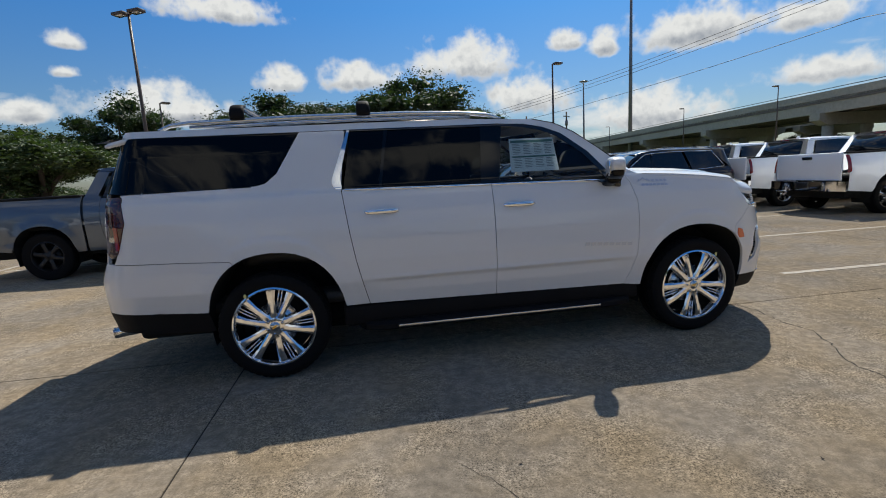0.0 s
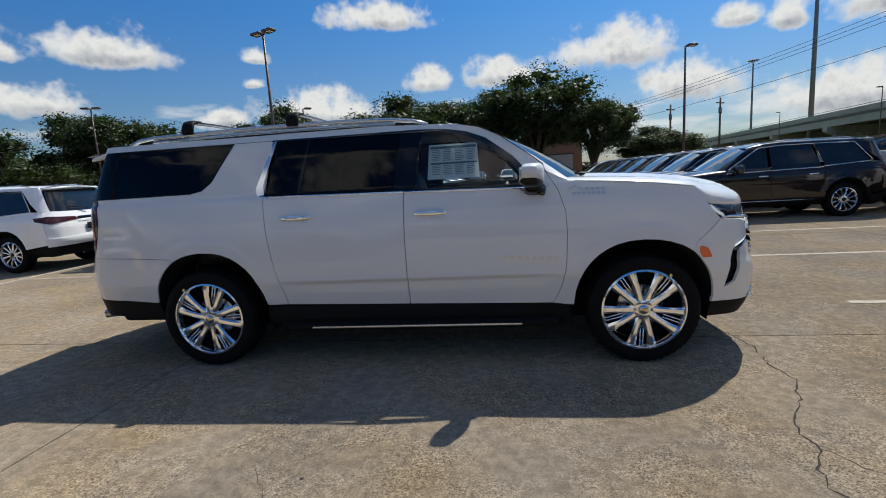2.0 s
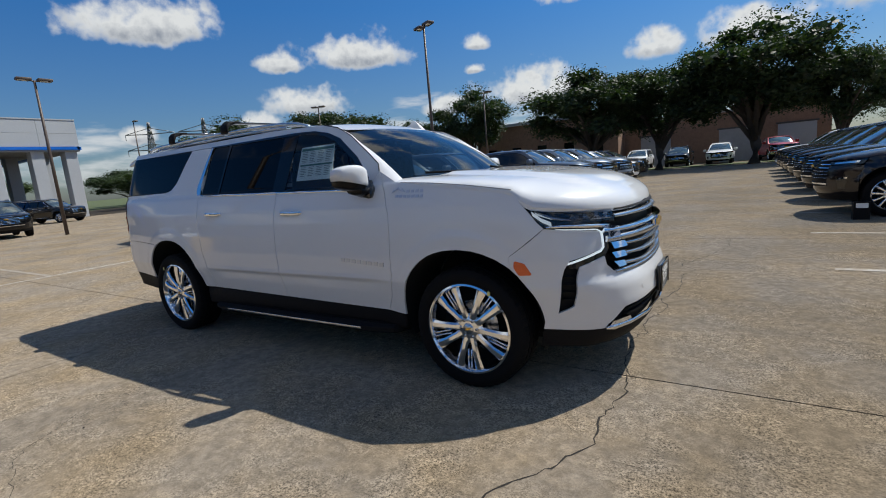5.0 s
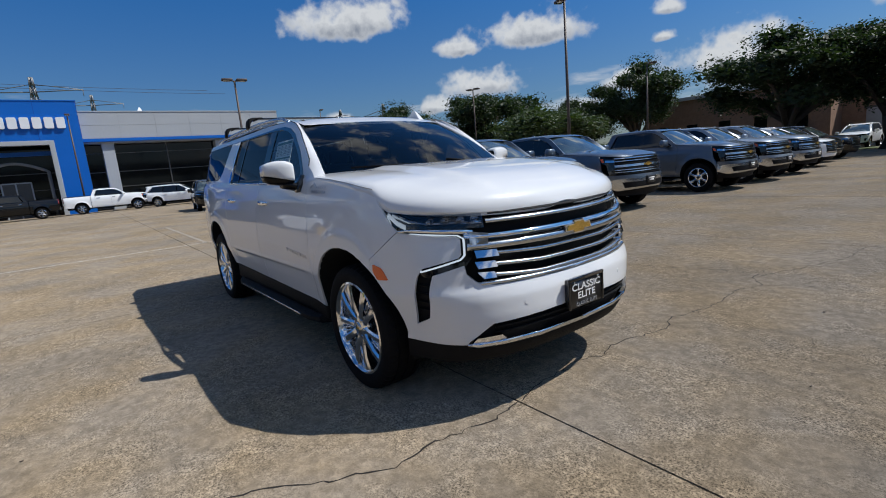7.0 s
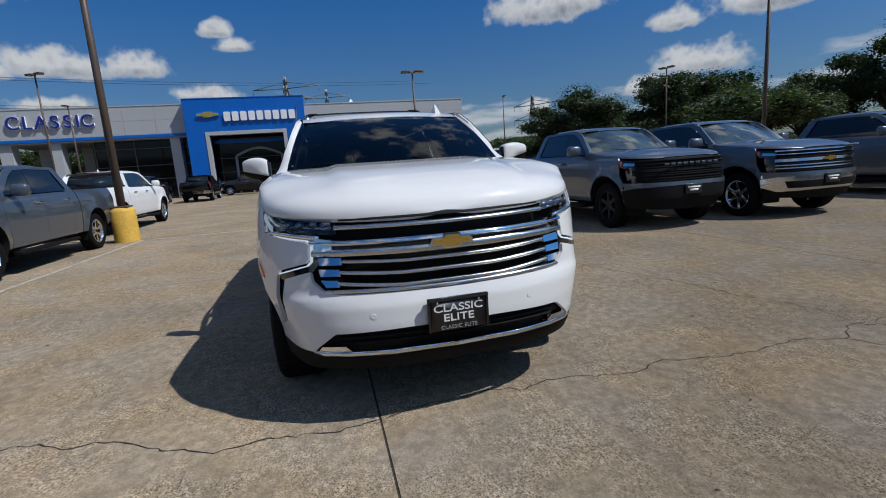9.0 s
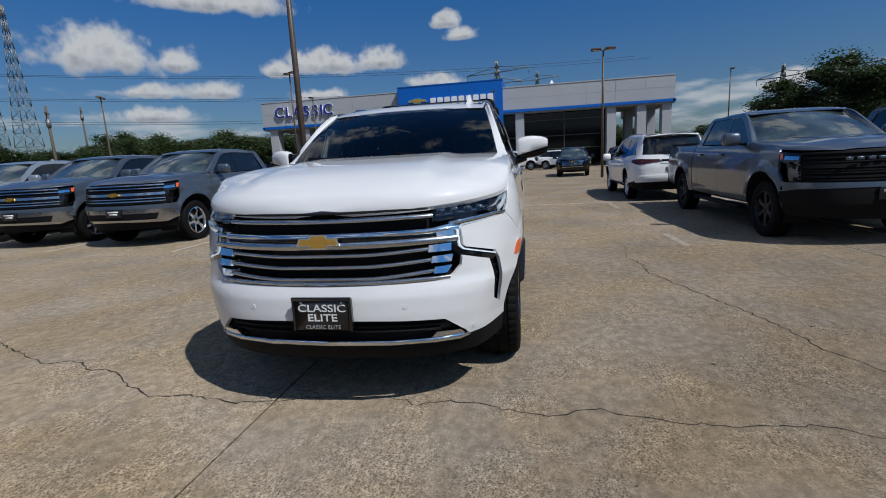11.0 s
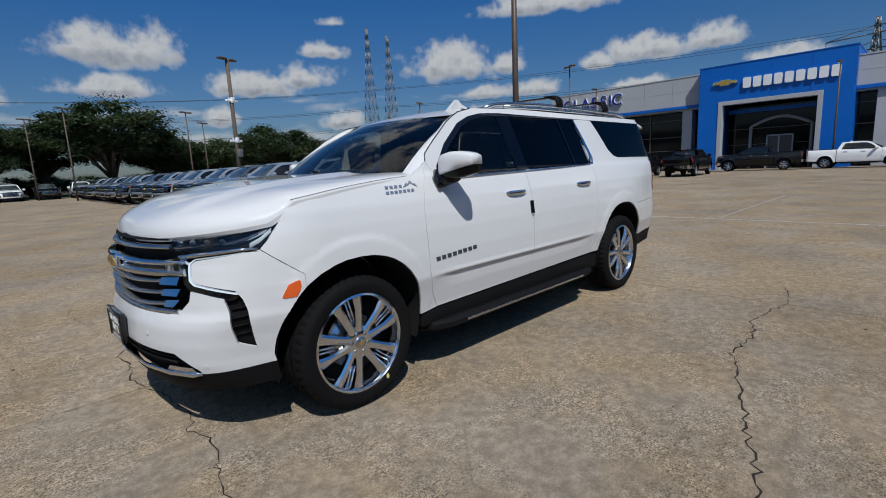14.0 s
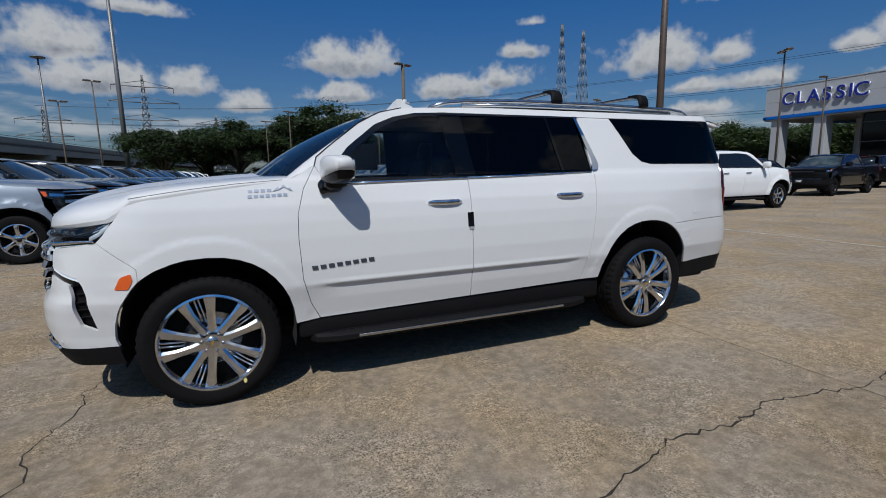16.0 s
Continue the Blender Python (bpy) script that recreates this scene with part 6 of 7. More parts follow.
# ---- ground, buildings and surroundings ----
def concrete(name, color, spread):
    """Weathered concrete, by place in the world: worn grains, mottling, broad tan and grey patches, dark stains."""
    m, n, l = nodes_of(name)
    p = n["Principled BSDF"]
    p.inputs["Roughness"].default_value = 0.88
    p.inputs["Specular IOR Level"].default_value = 0.08
    p.inputs["Diffuse Roughness"].default_value = 0.5
    geo = n.new("ShaderNodeNewGeometry")

    def noise(scale, detail, rough, lo, hi, a, b, stretch=None):
        """A noise from a to b, cut to the band between lo and hi."""
        t, r = n.new("ShaderNodeTexNoise"), n.new("ShaderNodeMapRange")
        t.inputs["Scale"].default_value, t.inputs["Detail"].default_value, t.inputs["Roughness"].default_value = scale, detail, rough
        co = geo.outputs["Position"]
        if stretch:
            k = n.new("ShaderNodeMapping")
            k.inputs["Scale"].default_value = stretch
            l.new(co, k.inputs["Vector"])
            co = k.outputs[0]
        l.new(co, t.inputs["Vector"])
        for key, v in (("From Min", lo), ("From Max", hi), ("To Min", a), ("To Max", b)):
            r.inputs[key].default_value = v
        l.new(t.outputs["Fac"], r.inputs["Value"])
        return r.outputs[0], t.outputs["Fac"]

    def times(a, b):
        k = n.new("ShaderNodeMath")
        k.operation = "MULTIPLY"
        for i, v in enumerate((a, b)):
            l.new(v, k.inputs[i])
        return k.outputs[0]
    speck, pits = noise(95, 4, .75, .39, .52, .28, 1.14)
    grain, height = noise(46, 5, .72, .38, .62, 1 - spread * 1.5, 1 + spread * 1.5)
    mottle, _ = noise(13, 5, .70, .40, .62, 1 - spread * .8, 1 + spread * .7)
    streak, _ = noise(3.4, 6, .66, .38, .64, 1 - spread * .4, 1 + spread * .35)
    broad, _ = noise(.55, 4, .55, .36, .64, 1 - spread * .55, 1 + spread * .5)
    stain, _ = noise(1.1, 6, .7, .57, .72, 1.0, .80)
    # the grains show more in some patches than in others
    worn, _ = noise(1.7, 5, .62, .42, .58, .22, 1.0)
    soft = n.new("ShaderNodeMix")
    soft.data_type = "FLOAT"
    l.new(worn, soft.inputs["Factor"])
    soft.inputs["A"].default_value = 1.0
    l.new(times(grain, speck), soft.inputs["B"])
    shade = times(times(times(soft.outputs["Result"], mottle), times(streak, broad)), stain)
    warm, _ = noise(.8, 5, .6, .40, .60, 0, 1)
    hue = n.new("ShaderNodeMix")
    hue.data_type = "RGBA"
    l.new(warm, hue.inputs["Factor"])
    g = sum(color) / 3
    hue.inputs["A"].default_value = (*[c * .90 + g * .10 for c in color], 1)
    hue.inputs["B"].default_value = (color[0] * 1.08, color[1] * 1.01, color[2] * .88, 1)
    rand = n.new("ShaderNodeObjectInfo")
    rr = n.new("ShaderNodeMapRange")
    rr.inputs["To Min"].default_value, rr.inputs["To Max"].default_value = .94, 1.06
    l.new(rand.outputs["Random"], rr.inputs["Value"])
    mul = n.new("ShaderNodeVectorMath")
    mul.operation = "SCALE"
    l.new(hue.outputs["Result"], mul.inputs[0])
    l.new(times(shade, rr.outputs[0]), mul.inputs["Scale"])
    l.new(mul.outputs[0], p.inputs["Base Color"])
    bump = n.new("ShaderNodeBump")
    bump.inputs["Strength"].default_value, bump.inputs["Distance"].default_value = 0.4, 0.006
    l.new(height, bump.inputs["Height"])
    l.new(bump.outputs[0], p.inputs["Normal"])
    return m


def worn_paint(name, color, under, keep):
    m, n, l = nodes_of(name)
    p = n["Principled BSDF"]
    p.inputs["Roughness"].default_value = 0.8
    geo = n.new("ShaderNodeNewGeometry")
    t = n.new("ShaderNodeTexNoise")
    t.inputs["Scale"].default_value, t.inputs["Detail"].default_value, t.inputs["Roughness"].default_value = 9, 8, .75
    l.new(geo.outputs["Position"], t.inputs["Vector"])
    r = n.new("ShaderNodeMapRange")
    r.inputs["From Min"].default_value, r.inputs["From Max"].default_value = keep - .06, keep + .06
    l.new(t.outputs["Fac"], r.inputs["Value"])
    k = n.new("ShaderNodeMix")
    k.data_type = "RGBA"
    k.inputs["A"].default_value, k.inputs["B"].default_value = (*color, 1), (*under, 1)
    l.new(r.outputs[0], k.inputs["Factor"])
    l.new(k.outputs["Result"], p.inputs["Base Color"])
    return m


PAVING = (0.272, 0.224, 0.168)
SLAB = concrete("weathered_concrete", PAVING, .26)
BED = concrete("joint_bed", (0.050, 0.043, 0.036), .2)
LINE_PAINT = worn_paint("worn_white_line", (0.46, 0.43, 0.38), PAVING, .52)
FADED_PAINT = worn_paint("faded_white_line", (0.37, 0.34, 0.29), PAVING, .46)
CRACK = principled("crack_dirt", (0.022, 0.018, 0.014), 0.95, vary=.3, grain=60)
HOUSE_WHITE = principled("white_metal_cladding", (0.41, 0.425, 0.445), 0.5, vary=.05, grain=8, big=.4, rough_vary=.05)
SEAM_GREY = principled("seam_grey", (0.35, 0.35, 0.35), 0.6, vary=.1)
HOUSE_BLUE = principled("blue_metal_cladding", (0.0, 0.115, 0.50), 0.42, vary=.05, grain=6, big=.5, rough_vary=.05)
LETTER_BLUE = principled("blue_sign_acrylic", (0.008, 0.022, 0.25), 0.3, coat=.3, vary=.05)
LETTER_WHITE = principled("white_sign_acrylic", (0.82, 0.83, 0.85), 0.35, vary=.02)
SHOP_GLASS = principled("dark_shop_glass", (0.004, 0.005, 0.006), 0.06, spec=.3, coat=.0, rough_vary=.02, grain=.5, vary=.3)
MULLION = principled("bronze_mullion", (0.10, 0.095, 0.09), 0.45, 0.5, vary=.1)
PORCH = principled("porch_grey", (0.30, 0.30, 0.30), 0.7, vary=.1)
POLE_BROWN = principled("bronze_pole_paint", (0.085, 0.060, 0.045), 0.5, vary=.2, grain=20, rough_vary=.08)
POLE_GREY = principled("galvanised_pole", (0.22, 0.22, 0.22), 0.5, 0.5, vary=.15, grain=15)
POLE_WOOD = principled("weathered_pole_wood", (0.12, 0.095, 0.07), 0.85, vary=.3, grain=25, bump=.3)
YELLOW = principled("yellow_base_paint", (0.62, 0.38, 0.06), 0.7, vary=.25, grain=18, bump=.2, rough_vary=.1)
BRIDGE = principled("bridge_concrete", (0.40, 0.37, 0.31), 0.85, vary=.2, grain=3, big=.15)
# the same concrete darkened: shade under the overpass put into the colour
BRIDGE_SHADED = principled("bridge_soffit", (0.16, 0.14, 0.12), 0.9, vary=.2, grain=2)
BRICK = principled("tan_brick_wall", (0.26, 0.155, 0.10), 0.85, vary=.22, grain=12, bump=.2)
BARK = principled("bark", (0.075, 0.058, 0.045), 0.9, vary=.4, grain=14, bump=.6)
WIRE = principled("cable", (0.03, 0.03, 0.03), 0.6, vary=.2)
GRASS = principled("mown_grass", (0.075, 0.095, 0.032), 0.95, vary=.35, grain=6, bump=.5)


def foliage(name, color):
    m, n, l = nodes_of(name)
    p = n["Principled BSDF"]
    p.inputs["Roughness"].default_value = 0.6
    geo = n.new("ShaderNodeNewGeometry")
    k = n.new("ShaderNodeMix")
    k.data_type = "RGBA"
    k.inputs["A"].default_value = (*[c * .55 for c in color], 1)
    k.inputs["B"].default_value = (*[c * 1.5 for c in color], 1)
    l.new(geo.outputs["Random Per Island"], k.inputs["Factor"])
    l.new(k.outputs["Result"], p.inputs["Base Color"])
    tr = n.new("ShaderNodeBsdfTranslucent")
    tr.inputs["Color"].default_value = (color[0] * 1.6, color[1] * 1.8, color[2] * .8, 1)
    mx = n.new("ShaderNodeMixShader")
    mx.inputs[0].default_value = .25
    l.new(p.outputs[0], mx.inputs[1])
    l.new(tr.outputs[0], mx.inputs[2])
    l.new(mx.outputs[0], n["Material Output"].inputs[0])
    return m


LEAF_OAK = foliage("oak_leaves", (0.023, 0.040, 0.0115))
LEAF_PALE = foliage("elm_leaves", (0.040, 0.062, 0.019))

# the ground under everything, to the horizon
tagged(part("ground", box(-1500, 1500, -1500, 1500, -.6, -.005), BED, smooth=False), "dark ground sheet under the concrete paving", "ground", kind="structure")
verge = part("grass_verge", join(join(box(-47, 60, 40, 43.0, -.03, .05, .02), box(-60, 52, -84, -66, -.03, .05, .02)), box(54, 1400, -1400, 1400, -.03, .02, 0)), GRASS, smooth=False)
tagged(verge, "mown grass verges round the car park", "grass", kind="stuff")
tagged(part("far_field", join(box(-1400, -75, -1400, 1400, -.03, .0), box(-75, 54, 48.7, 1400, -.03, .0)), GRASS, smooth=False), "dull green ground beyond the lot", "ground", kind="structure")


# cracks and painted lines
def crack(path, width, seed, label):
    r = random.Random(seed)
    pts = []
    for (a, b), (c, d) in zip(path, path[1:]):
        steps = max(2, int(math.hypot(c - a, d - b) / .045))
        for i in range(steps):
            t = i / steps
            pts.append((a + (c - a) * t + r.gauss(0, .011), b + (d - b) * t + r.gauss(0, .011)))
    pts.append(path[-1])
    bm = bmesh.new()
    prev = None
    for i, (px, py) in enumerate(pts):
        q = pts[min(i + 1, len(pts) - 1)]
        o = pts[max(i - 1, 0)]
        d = Vector((q[0] - o[0], q[1] - o[1], 0)).normalized()
        nrm = Vector((-d.y, d.x, 0))
        w = width * .78 * r.uniform(.3, 1.3) * (.35 if i in (0, len(pts) - 1) else 1)
        row = [bm.verts.new(Vector((px, py, .0016)) + nrm * w / 2), bm.verts.new(Vector((px, py, .0016)) - nrm * w / 2)]
        if prev:
            bm.faces.new((prev[0], prev[1], row[1], row[0]))
        prev = row
    bmesh.ops.recalc_face_normals(bm, faces=bm.faces)
    return tagged(part("pavement_crack", bm, CRACK, smooth=False), label, "crack", kind="structure")


crack([(1.55, -4.1), (1.85, -3.3), (2.17, -2.56), (2.12, -2.3), (2.24, -2.05), (2.24, -1.86), (2.40, -1.60), (2.57, -1.26), (2.54, -1.0), (2.60, -.64), (2.55, -.39)], .013, 1, "jagged crack across the concrete paving")
crack([(2.55, -.39), (2.49, -.07), (2.47, .27), (2.54, .42), (2.48, .65), (2.56, .97), (2.59, 1.17), (2.51, 1.40), (2.61, 1.85), (2.57, 2.5), (2.69, 2.74), (2.50, 3.01), (2.50, 3.38)], .011, 2, "jagged crack across the concrete paving")
crack([(2.50, 3.01), (2.75, 3.6), (2.95, 4.3), (2.97, 5.0)], .010, 3, "branching crack in the concrete paving")
crack([(2.69, 2.74), (3.05, 2.95), (3.5, 2.92)], .008, 4, "branching crack in the concrete paving")
crack([(-2.69, 2.31), (-2.1, 2.42), (-1.8, 2.36), (-1.35, 2.30), (-.9, 2.40), (-.55, 2.36), (-.07, 2.52), (.29, 2.62), (.84, 2.81), (1.25, 2.92), (1.62, 2.96), (1.80, 3.06)], .016, 5, "long jagged crack in the concrete paving")
crack([(1.80, 3.06), (2.2, 3.15), (2.6, 3.10)], .008, 6, "fine crack in the concrete paving")
crack([(2.24, -2.05), (2.6, -2.5), (2.7, -3.2), (2.55, -3.9)], .006, 9, "fine crack in the concrete paving")
crack([(-.6, -2.3), (-.3, -2.75), (.25, -2.9), (.6, -3.4)], .004, 10, "hairline crack in the concrete paving")
crack([(3.0, -1.8), (3.5, -2.3), (3.7, -3.1), (4.3, -3.5)], .004, 12, "hairline crack in the concrete paving")


def line(name, x0, y0, x1, y1, w=.10, material=LINE_PAINT, label="worn white parking line"):
    d = Vector((x1 - x0, y1 - y0, 0)).normalized()
    nn = Vector((-d.y, d.x, 0)) * w / 2
    bm = bmesh.new()
    steps = max(1, int(math.hypot(x1 - x0, y1 - y0) / .5))
    prev = None
    for i in range(steps + 1):
        p = Vector((x0, y0, .004)).lerp(Vector((x1, y1, .004)), i / steps)
        row = (bm.verts.new(p + nn), bm.verts.new(p - nn))
        if prev:
            bm.faces.new((prev[0], prev[1], row[1], row[0]))
        prev = row
    bmesh.ops.recalc_face_normals(bm, faces=bm.faces)
    return tagged(part(name, bm, material, smooth=False), label, "marking", "parking lines", "structure")


line("parking_line", -8.40, -4.9, -8.40, 9.5)
line("parking_line", -2.35, -5.2, -8.40, -5.12)
line("parking_line", -2.0, 3.22, -3.1, 3.22, .11, FADED_PAINT, "faded white parking line")
line("parking_line", -6.9, 3.18, -8.3, 3.17, .11, FADED_PAINT, "faded white parking line")
line("parking_line", -8.40, .0, -15.5, -.02, .09, FADED_PAINT, "faded white parking line")
for k in range(1, 8):
    line("parking_line", -2.1, 3.22 + 2.75 * k, -8.2, 3.22 + 2.75 * k)
for k in range(-3, 5):
    line("parking_line", 4.0, 3.05 + 2.55 * k, 9.3, 2.95 + 2.55 * k, .10, FADED_PAINT, "faded white parking line")
for k in range(14):
    line("parking_line", 4.3, -8.1 - 2.72 * k, 9.3, -8.1 - 2.72 * k)
    line("parking_line", -2.6, -8.2 - 2.95 * k, -8.3, -8.2 - 2.95 * k)


# lamp poles
def lamp_pole(x, y, h, heads=2, material=POLE_BROWN, turn=0.0, base=False, r=.075, label="dark bronze parking lot lamp pole with twin heads"):
    p = thing("lamp_pole", label, "lamp pole", "lamp poles")
    part("pole", tube([(0, 0, 0), (0, 0, h * .5), (0, 0, h)], [r, r * .85, r * .6], 10), material, p)
    for k in range(heads):
        s = 1 if k == 0 else -1
        head = part("lamp_head", sharp_by_angle(box(min(s * .10, s * .62), max(s * .10, s * .62), -.17, .17, h - .02, h + .09, .03)), material, p)
        part("arm", tube([(0, 0, h - .05), (s * .16, 0, h + .02)], .035, 8), material, head)
        part("lens", box(min(s * .18, s * .56), max(s * .18, s * .56), -.13, .13, h - .035, h - .018), SATIN_CHROME, head)
    if base:
        part("concrete_base", revolve_z([(.0, .86), (.20, .86), (.26, .82), (.28, .76), (.285, .0)], 28), YELLOW, p, "yellow painted concrete base")
        part("base_plate", box(-.19, .19, -.19, .19, .86, .90, .01), POLE_BROWN, p)
    p.matrix_world = pose(x, y, 0, 0, 0, turn)
    return p


def revolve_z(profile, n=24):
    rings = [[(r * math.cos(2 * math.pi * k / n), r * math.sin(2 * math.pi * k / n), z) for r, z in profile] for k in range(n)]
    return loft(rings, closed=False, loop=True)


lamp_pole(-8.46, -5.47, 8.3, 2, POLE_BROWN, 90, True, .10, "bronze lamp pole on a yellow painted base")
lamp_pole(-8.8, 14.7, 7.6, 2, POLE_BROWN, -25)
lamp_pole(10.4, 23.5, 7.5, 1, POLE_BROWN, 10, label="dark bronze lamp pole with one head")
lamp_pole(-22.3, 5.0, 6.6, 2, POLE_BROWN, 85)
lamp_pole(-30.4, -16.8, 8.5, 2, POLE_BROWN, 60)
lamp_pole(-28.4, 26.7, 7.7, 2, POLE_BROWN, 20)
lamp_pole(-14.0, 30.0, 7.0, 1, POLE_BROWN, 40, label="dark bronze lamp pole with one head")
lamp_pole(40.5, 39.0, 8.2, 1, POLE_BROWN, 185, label="dark roadside lamp pole with one head")
lamp_pole(43.0, 57.0, 8.4, 1, POLE_BROWN, 185, label="dark roadside lamp pole with one head")
lamp_pole(46.4, 84.0, 8.6, 1, POLE_BROWN, 185, label="dark roadside lamp pole with one head")
for x, y, h in ((12.9, -44.7, 9.4), (15.2, -44.0, 7.6), (-3.0, -50.0, 8.0), (-11.5, -45.5, 7.5), (-28.5, -32.0, 7.6), (-1.0, -60.0, 8.0), (-16.0, -55.0, 7.6)):
    lamp_pole(x, y, h, 2, POLE_WOOD, 30, label="weathered lamp pole far down the lot")
# flood lights by the showroom
lamp_pole(-43.6, -2.2, 7.7, 1, POLE_BROWN, 0, label="bronze floodlight pole in front of the showroom")
lamp_pole(-37.6, -18.4, 7.6, 1, POLE_BROWN, 0, label="bronze floodlight pole in front of the showroom")
lamp_pole(-47.5, 20.5, 8.6, 1, POLE_BROWN, 0, label="bronze floodlight pole beside the showroom")

# camera pole
cp = thing("camera_pole", "weathered pole with lamp heads and white camera boxes", "utility pole")
part("pole", tube([(0, 0, 0), (0, 0, 7.9)], [.13, .10], 10), POLE_WOOD, cp)
for s in (-1, 1):
    part("lamp_head", box(min(s * .1, s * .6), max(s * .1, s * .6), -.15, .15, 7.85, 7.95, .03), POLE_BROWN, cp)
for z in (5.6, 3.4):
    part("camera_box", join(box(-.42, .42, -.07, .07, z, z + .12, .02), box(-.10, .10, -.16, .16, z - .05, z + .25, .02)), LETTER_WHITE, cp)
part("meter_box", box(-.22, .22, -.35, -.12, 1.0, 1.75, .02), LETTER_WHITE, cp)
part("junction_box", box(-.13, .13, .1, .3, 2.55, 3.0, .02), POLE_GREY, cp)
cp.matrix_world = pose(-7.75, -24.75, 0, 0, 0, 25)


def mast(x, y, h, r, label, ring=True):
    p = thing("high_mast", label, "lamp mast")
    part("mast", tube([(0, 0, 0), (0, 0, h)], [r, r * .5], 10), POLE_GREY, p)
    if ring:
        part("lamp_ring", revolve_z([(.3, h), (1.5, h + .1), (1.7, h + .35), (1.2, h + .5), (.3, h + .4)], 20), POLE_GREY, p)
    p.matrix_world = pose(x, y, 0)


mast(64.7, 107.8, 46, .55, "tall grey highway lamp mast")
mast(84.9, 176.2, 33.5, .45, "tall grey highway lamp mast far off")
mast(18.9, -84.3, 32, .42, "tall grey highway lamp mast beyond the lot")
mast(48.2, -149.0, 31.5, .40, "tall grey highway lamp mast far off")


# lattice towers, other line supports and cables
def lattice(x, y, h, foot, arms, label, turn=0.0):
    p = thing("lattice_tower", label, "power tower")
    bm = bmesh.new()
    levels = 13
    def corner(k, i):
        w = foot * (1 - k / levels) ** 1.25 / 2 + foot * .045
        return Vector((w * (1 if i in (0, 3) else -1), w * (1 if i in (0, 1) else -1), h * k / levels))
    for k in range(levels):
        for i in range(4):
            j = (i + 1) % 4
            tube([corner(k, i), corner(k + 1, i)], .13, 4, bm)
            tube([corner(k, i), corner(k + 1, j)], .07, 4, bm)
            tube([corner(k + 1, i), corner(k, j)], .07, 4, bm)
            tube([corner(k + 1, i), corner(k + 1, j)], .06, 4, bm)
    part("lattice_body", bm, POLE_GREY, p)
    for z, w in arms:
        for s in (-1, 1):
            part("cross_arm", join(join(tube([(0, 0, z), (s * w, 0, z + .2)], .12, 4), tube([(0, 0, z + 1.6), (s * w, 0, z + .2)], .08, 4)), tube([(s * w, 0, z + .2), (s * w, 0, z - 1.2)], .07, 4)), POLE_GREY, p)
    p.matrix_world = pose(x, y, 0, 0, 0, turn)


lattice(-121.6, -153.0, 54, 6.5, (), "tall grey lattice tower", 20)
lattice(-115.4, -158.0, 57, 6.5, (), "tall grey lattice tower beside another", 25)
lattice(25.5, -145.0, 28, 4, ((25, 7), (21, 8), (16.5, 7.5)), "power tower with three cross arms", 10)
lattice(10.0, -170.0, 21, 4, ((18, 6), (14, 6)), "power tower with cross arms", 10)
lattice(60.0, -185.0, 24, 4, ((20, 7), (15, 7)), "power tower with cross arms far off", 15)
lattice(-130.0, -7.0, 27, 5, ((24, 9), (21, 7)), "power tower rising behind the showroom", 70)
lattice(-175.0, 4.5, 31, 5, ((28, 8), (24, 8)), "power tower far behind the showroom", 70)
lattice(-110.0, 66.0, 19, 4, ((16, 6), (12.5, 6)), "power tower far beyond the lot", 40)
lattice(-128.0, 62.0, 20, 4, ((17, 6), (13, 6)), "power tower far beyond the lot", 40)


def cable(a, b, sag, r=.05):
    pts = []
    for i in range(25):
        t = i / 24
        p = Vector(a).lerp(Vector(b), t)
        p.z -= sag * 4 * t * (1 - t)
        pts.append(p)
    tagged(part("power_cable", tube(pts, r, 4), WIRE), "thin dark overhead power cable", "cable", "overhead cables", "structure")


for z, off in ((34, 0), (33, 6), (27, 0), (26, 6), (20, 0), (19, 6)):
    cable((-190, 40 + off, z * 1.05), (-121, -153 + off, z), 3)
    cable((-121, -153 + off, z), (60, -185 + off, z * .72), 4)
for z, off in ((27, 0), (26.2, 3), (25.4, 6), (21, 0)):
    cable((34, 190 + off, z * .8), (74, 60 + off * .5, z), 2)
    cable((74, 60 + off * .5, z), (110, -60, z), 2)
for x, y, h in ((22.0, 62.0, 8.8), (28.0, 62.0, 9.2), (-33.0, -42.5, 8.2), (-57.0, -64.0, 12)):
    u = thing("utility_pole", "dark wooden utility pole with cross arm", "utility pole", "utility poles")
    part("pole", tube([(0, 0, 0), (0, 0, h)], [.15, .11], 8), POLE_WOOD, u)
    part("cross_arm", box(-.9, .9, -.06, .06, h - .7, h - .58, .01), POLE_WOOD, u)
    part("transformer", revolve_z([(.0, h - 1.2), (.2, h - 1.2), (.2, h - 1.9), (.0, h - 1.9)], 12), POLE_GREY, u)
    u.matrix_world = pose(x, y, 0, 0, 0, 40)


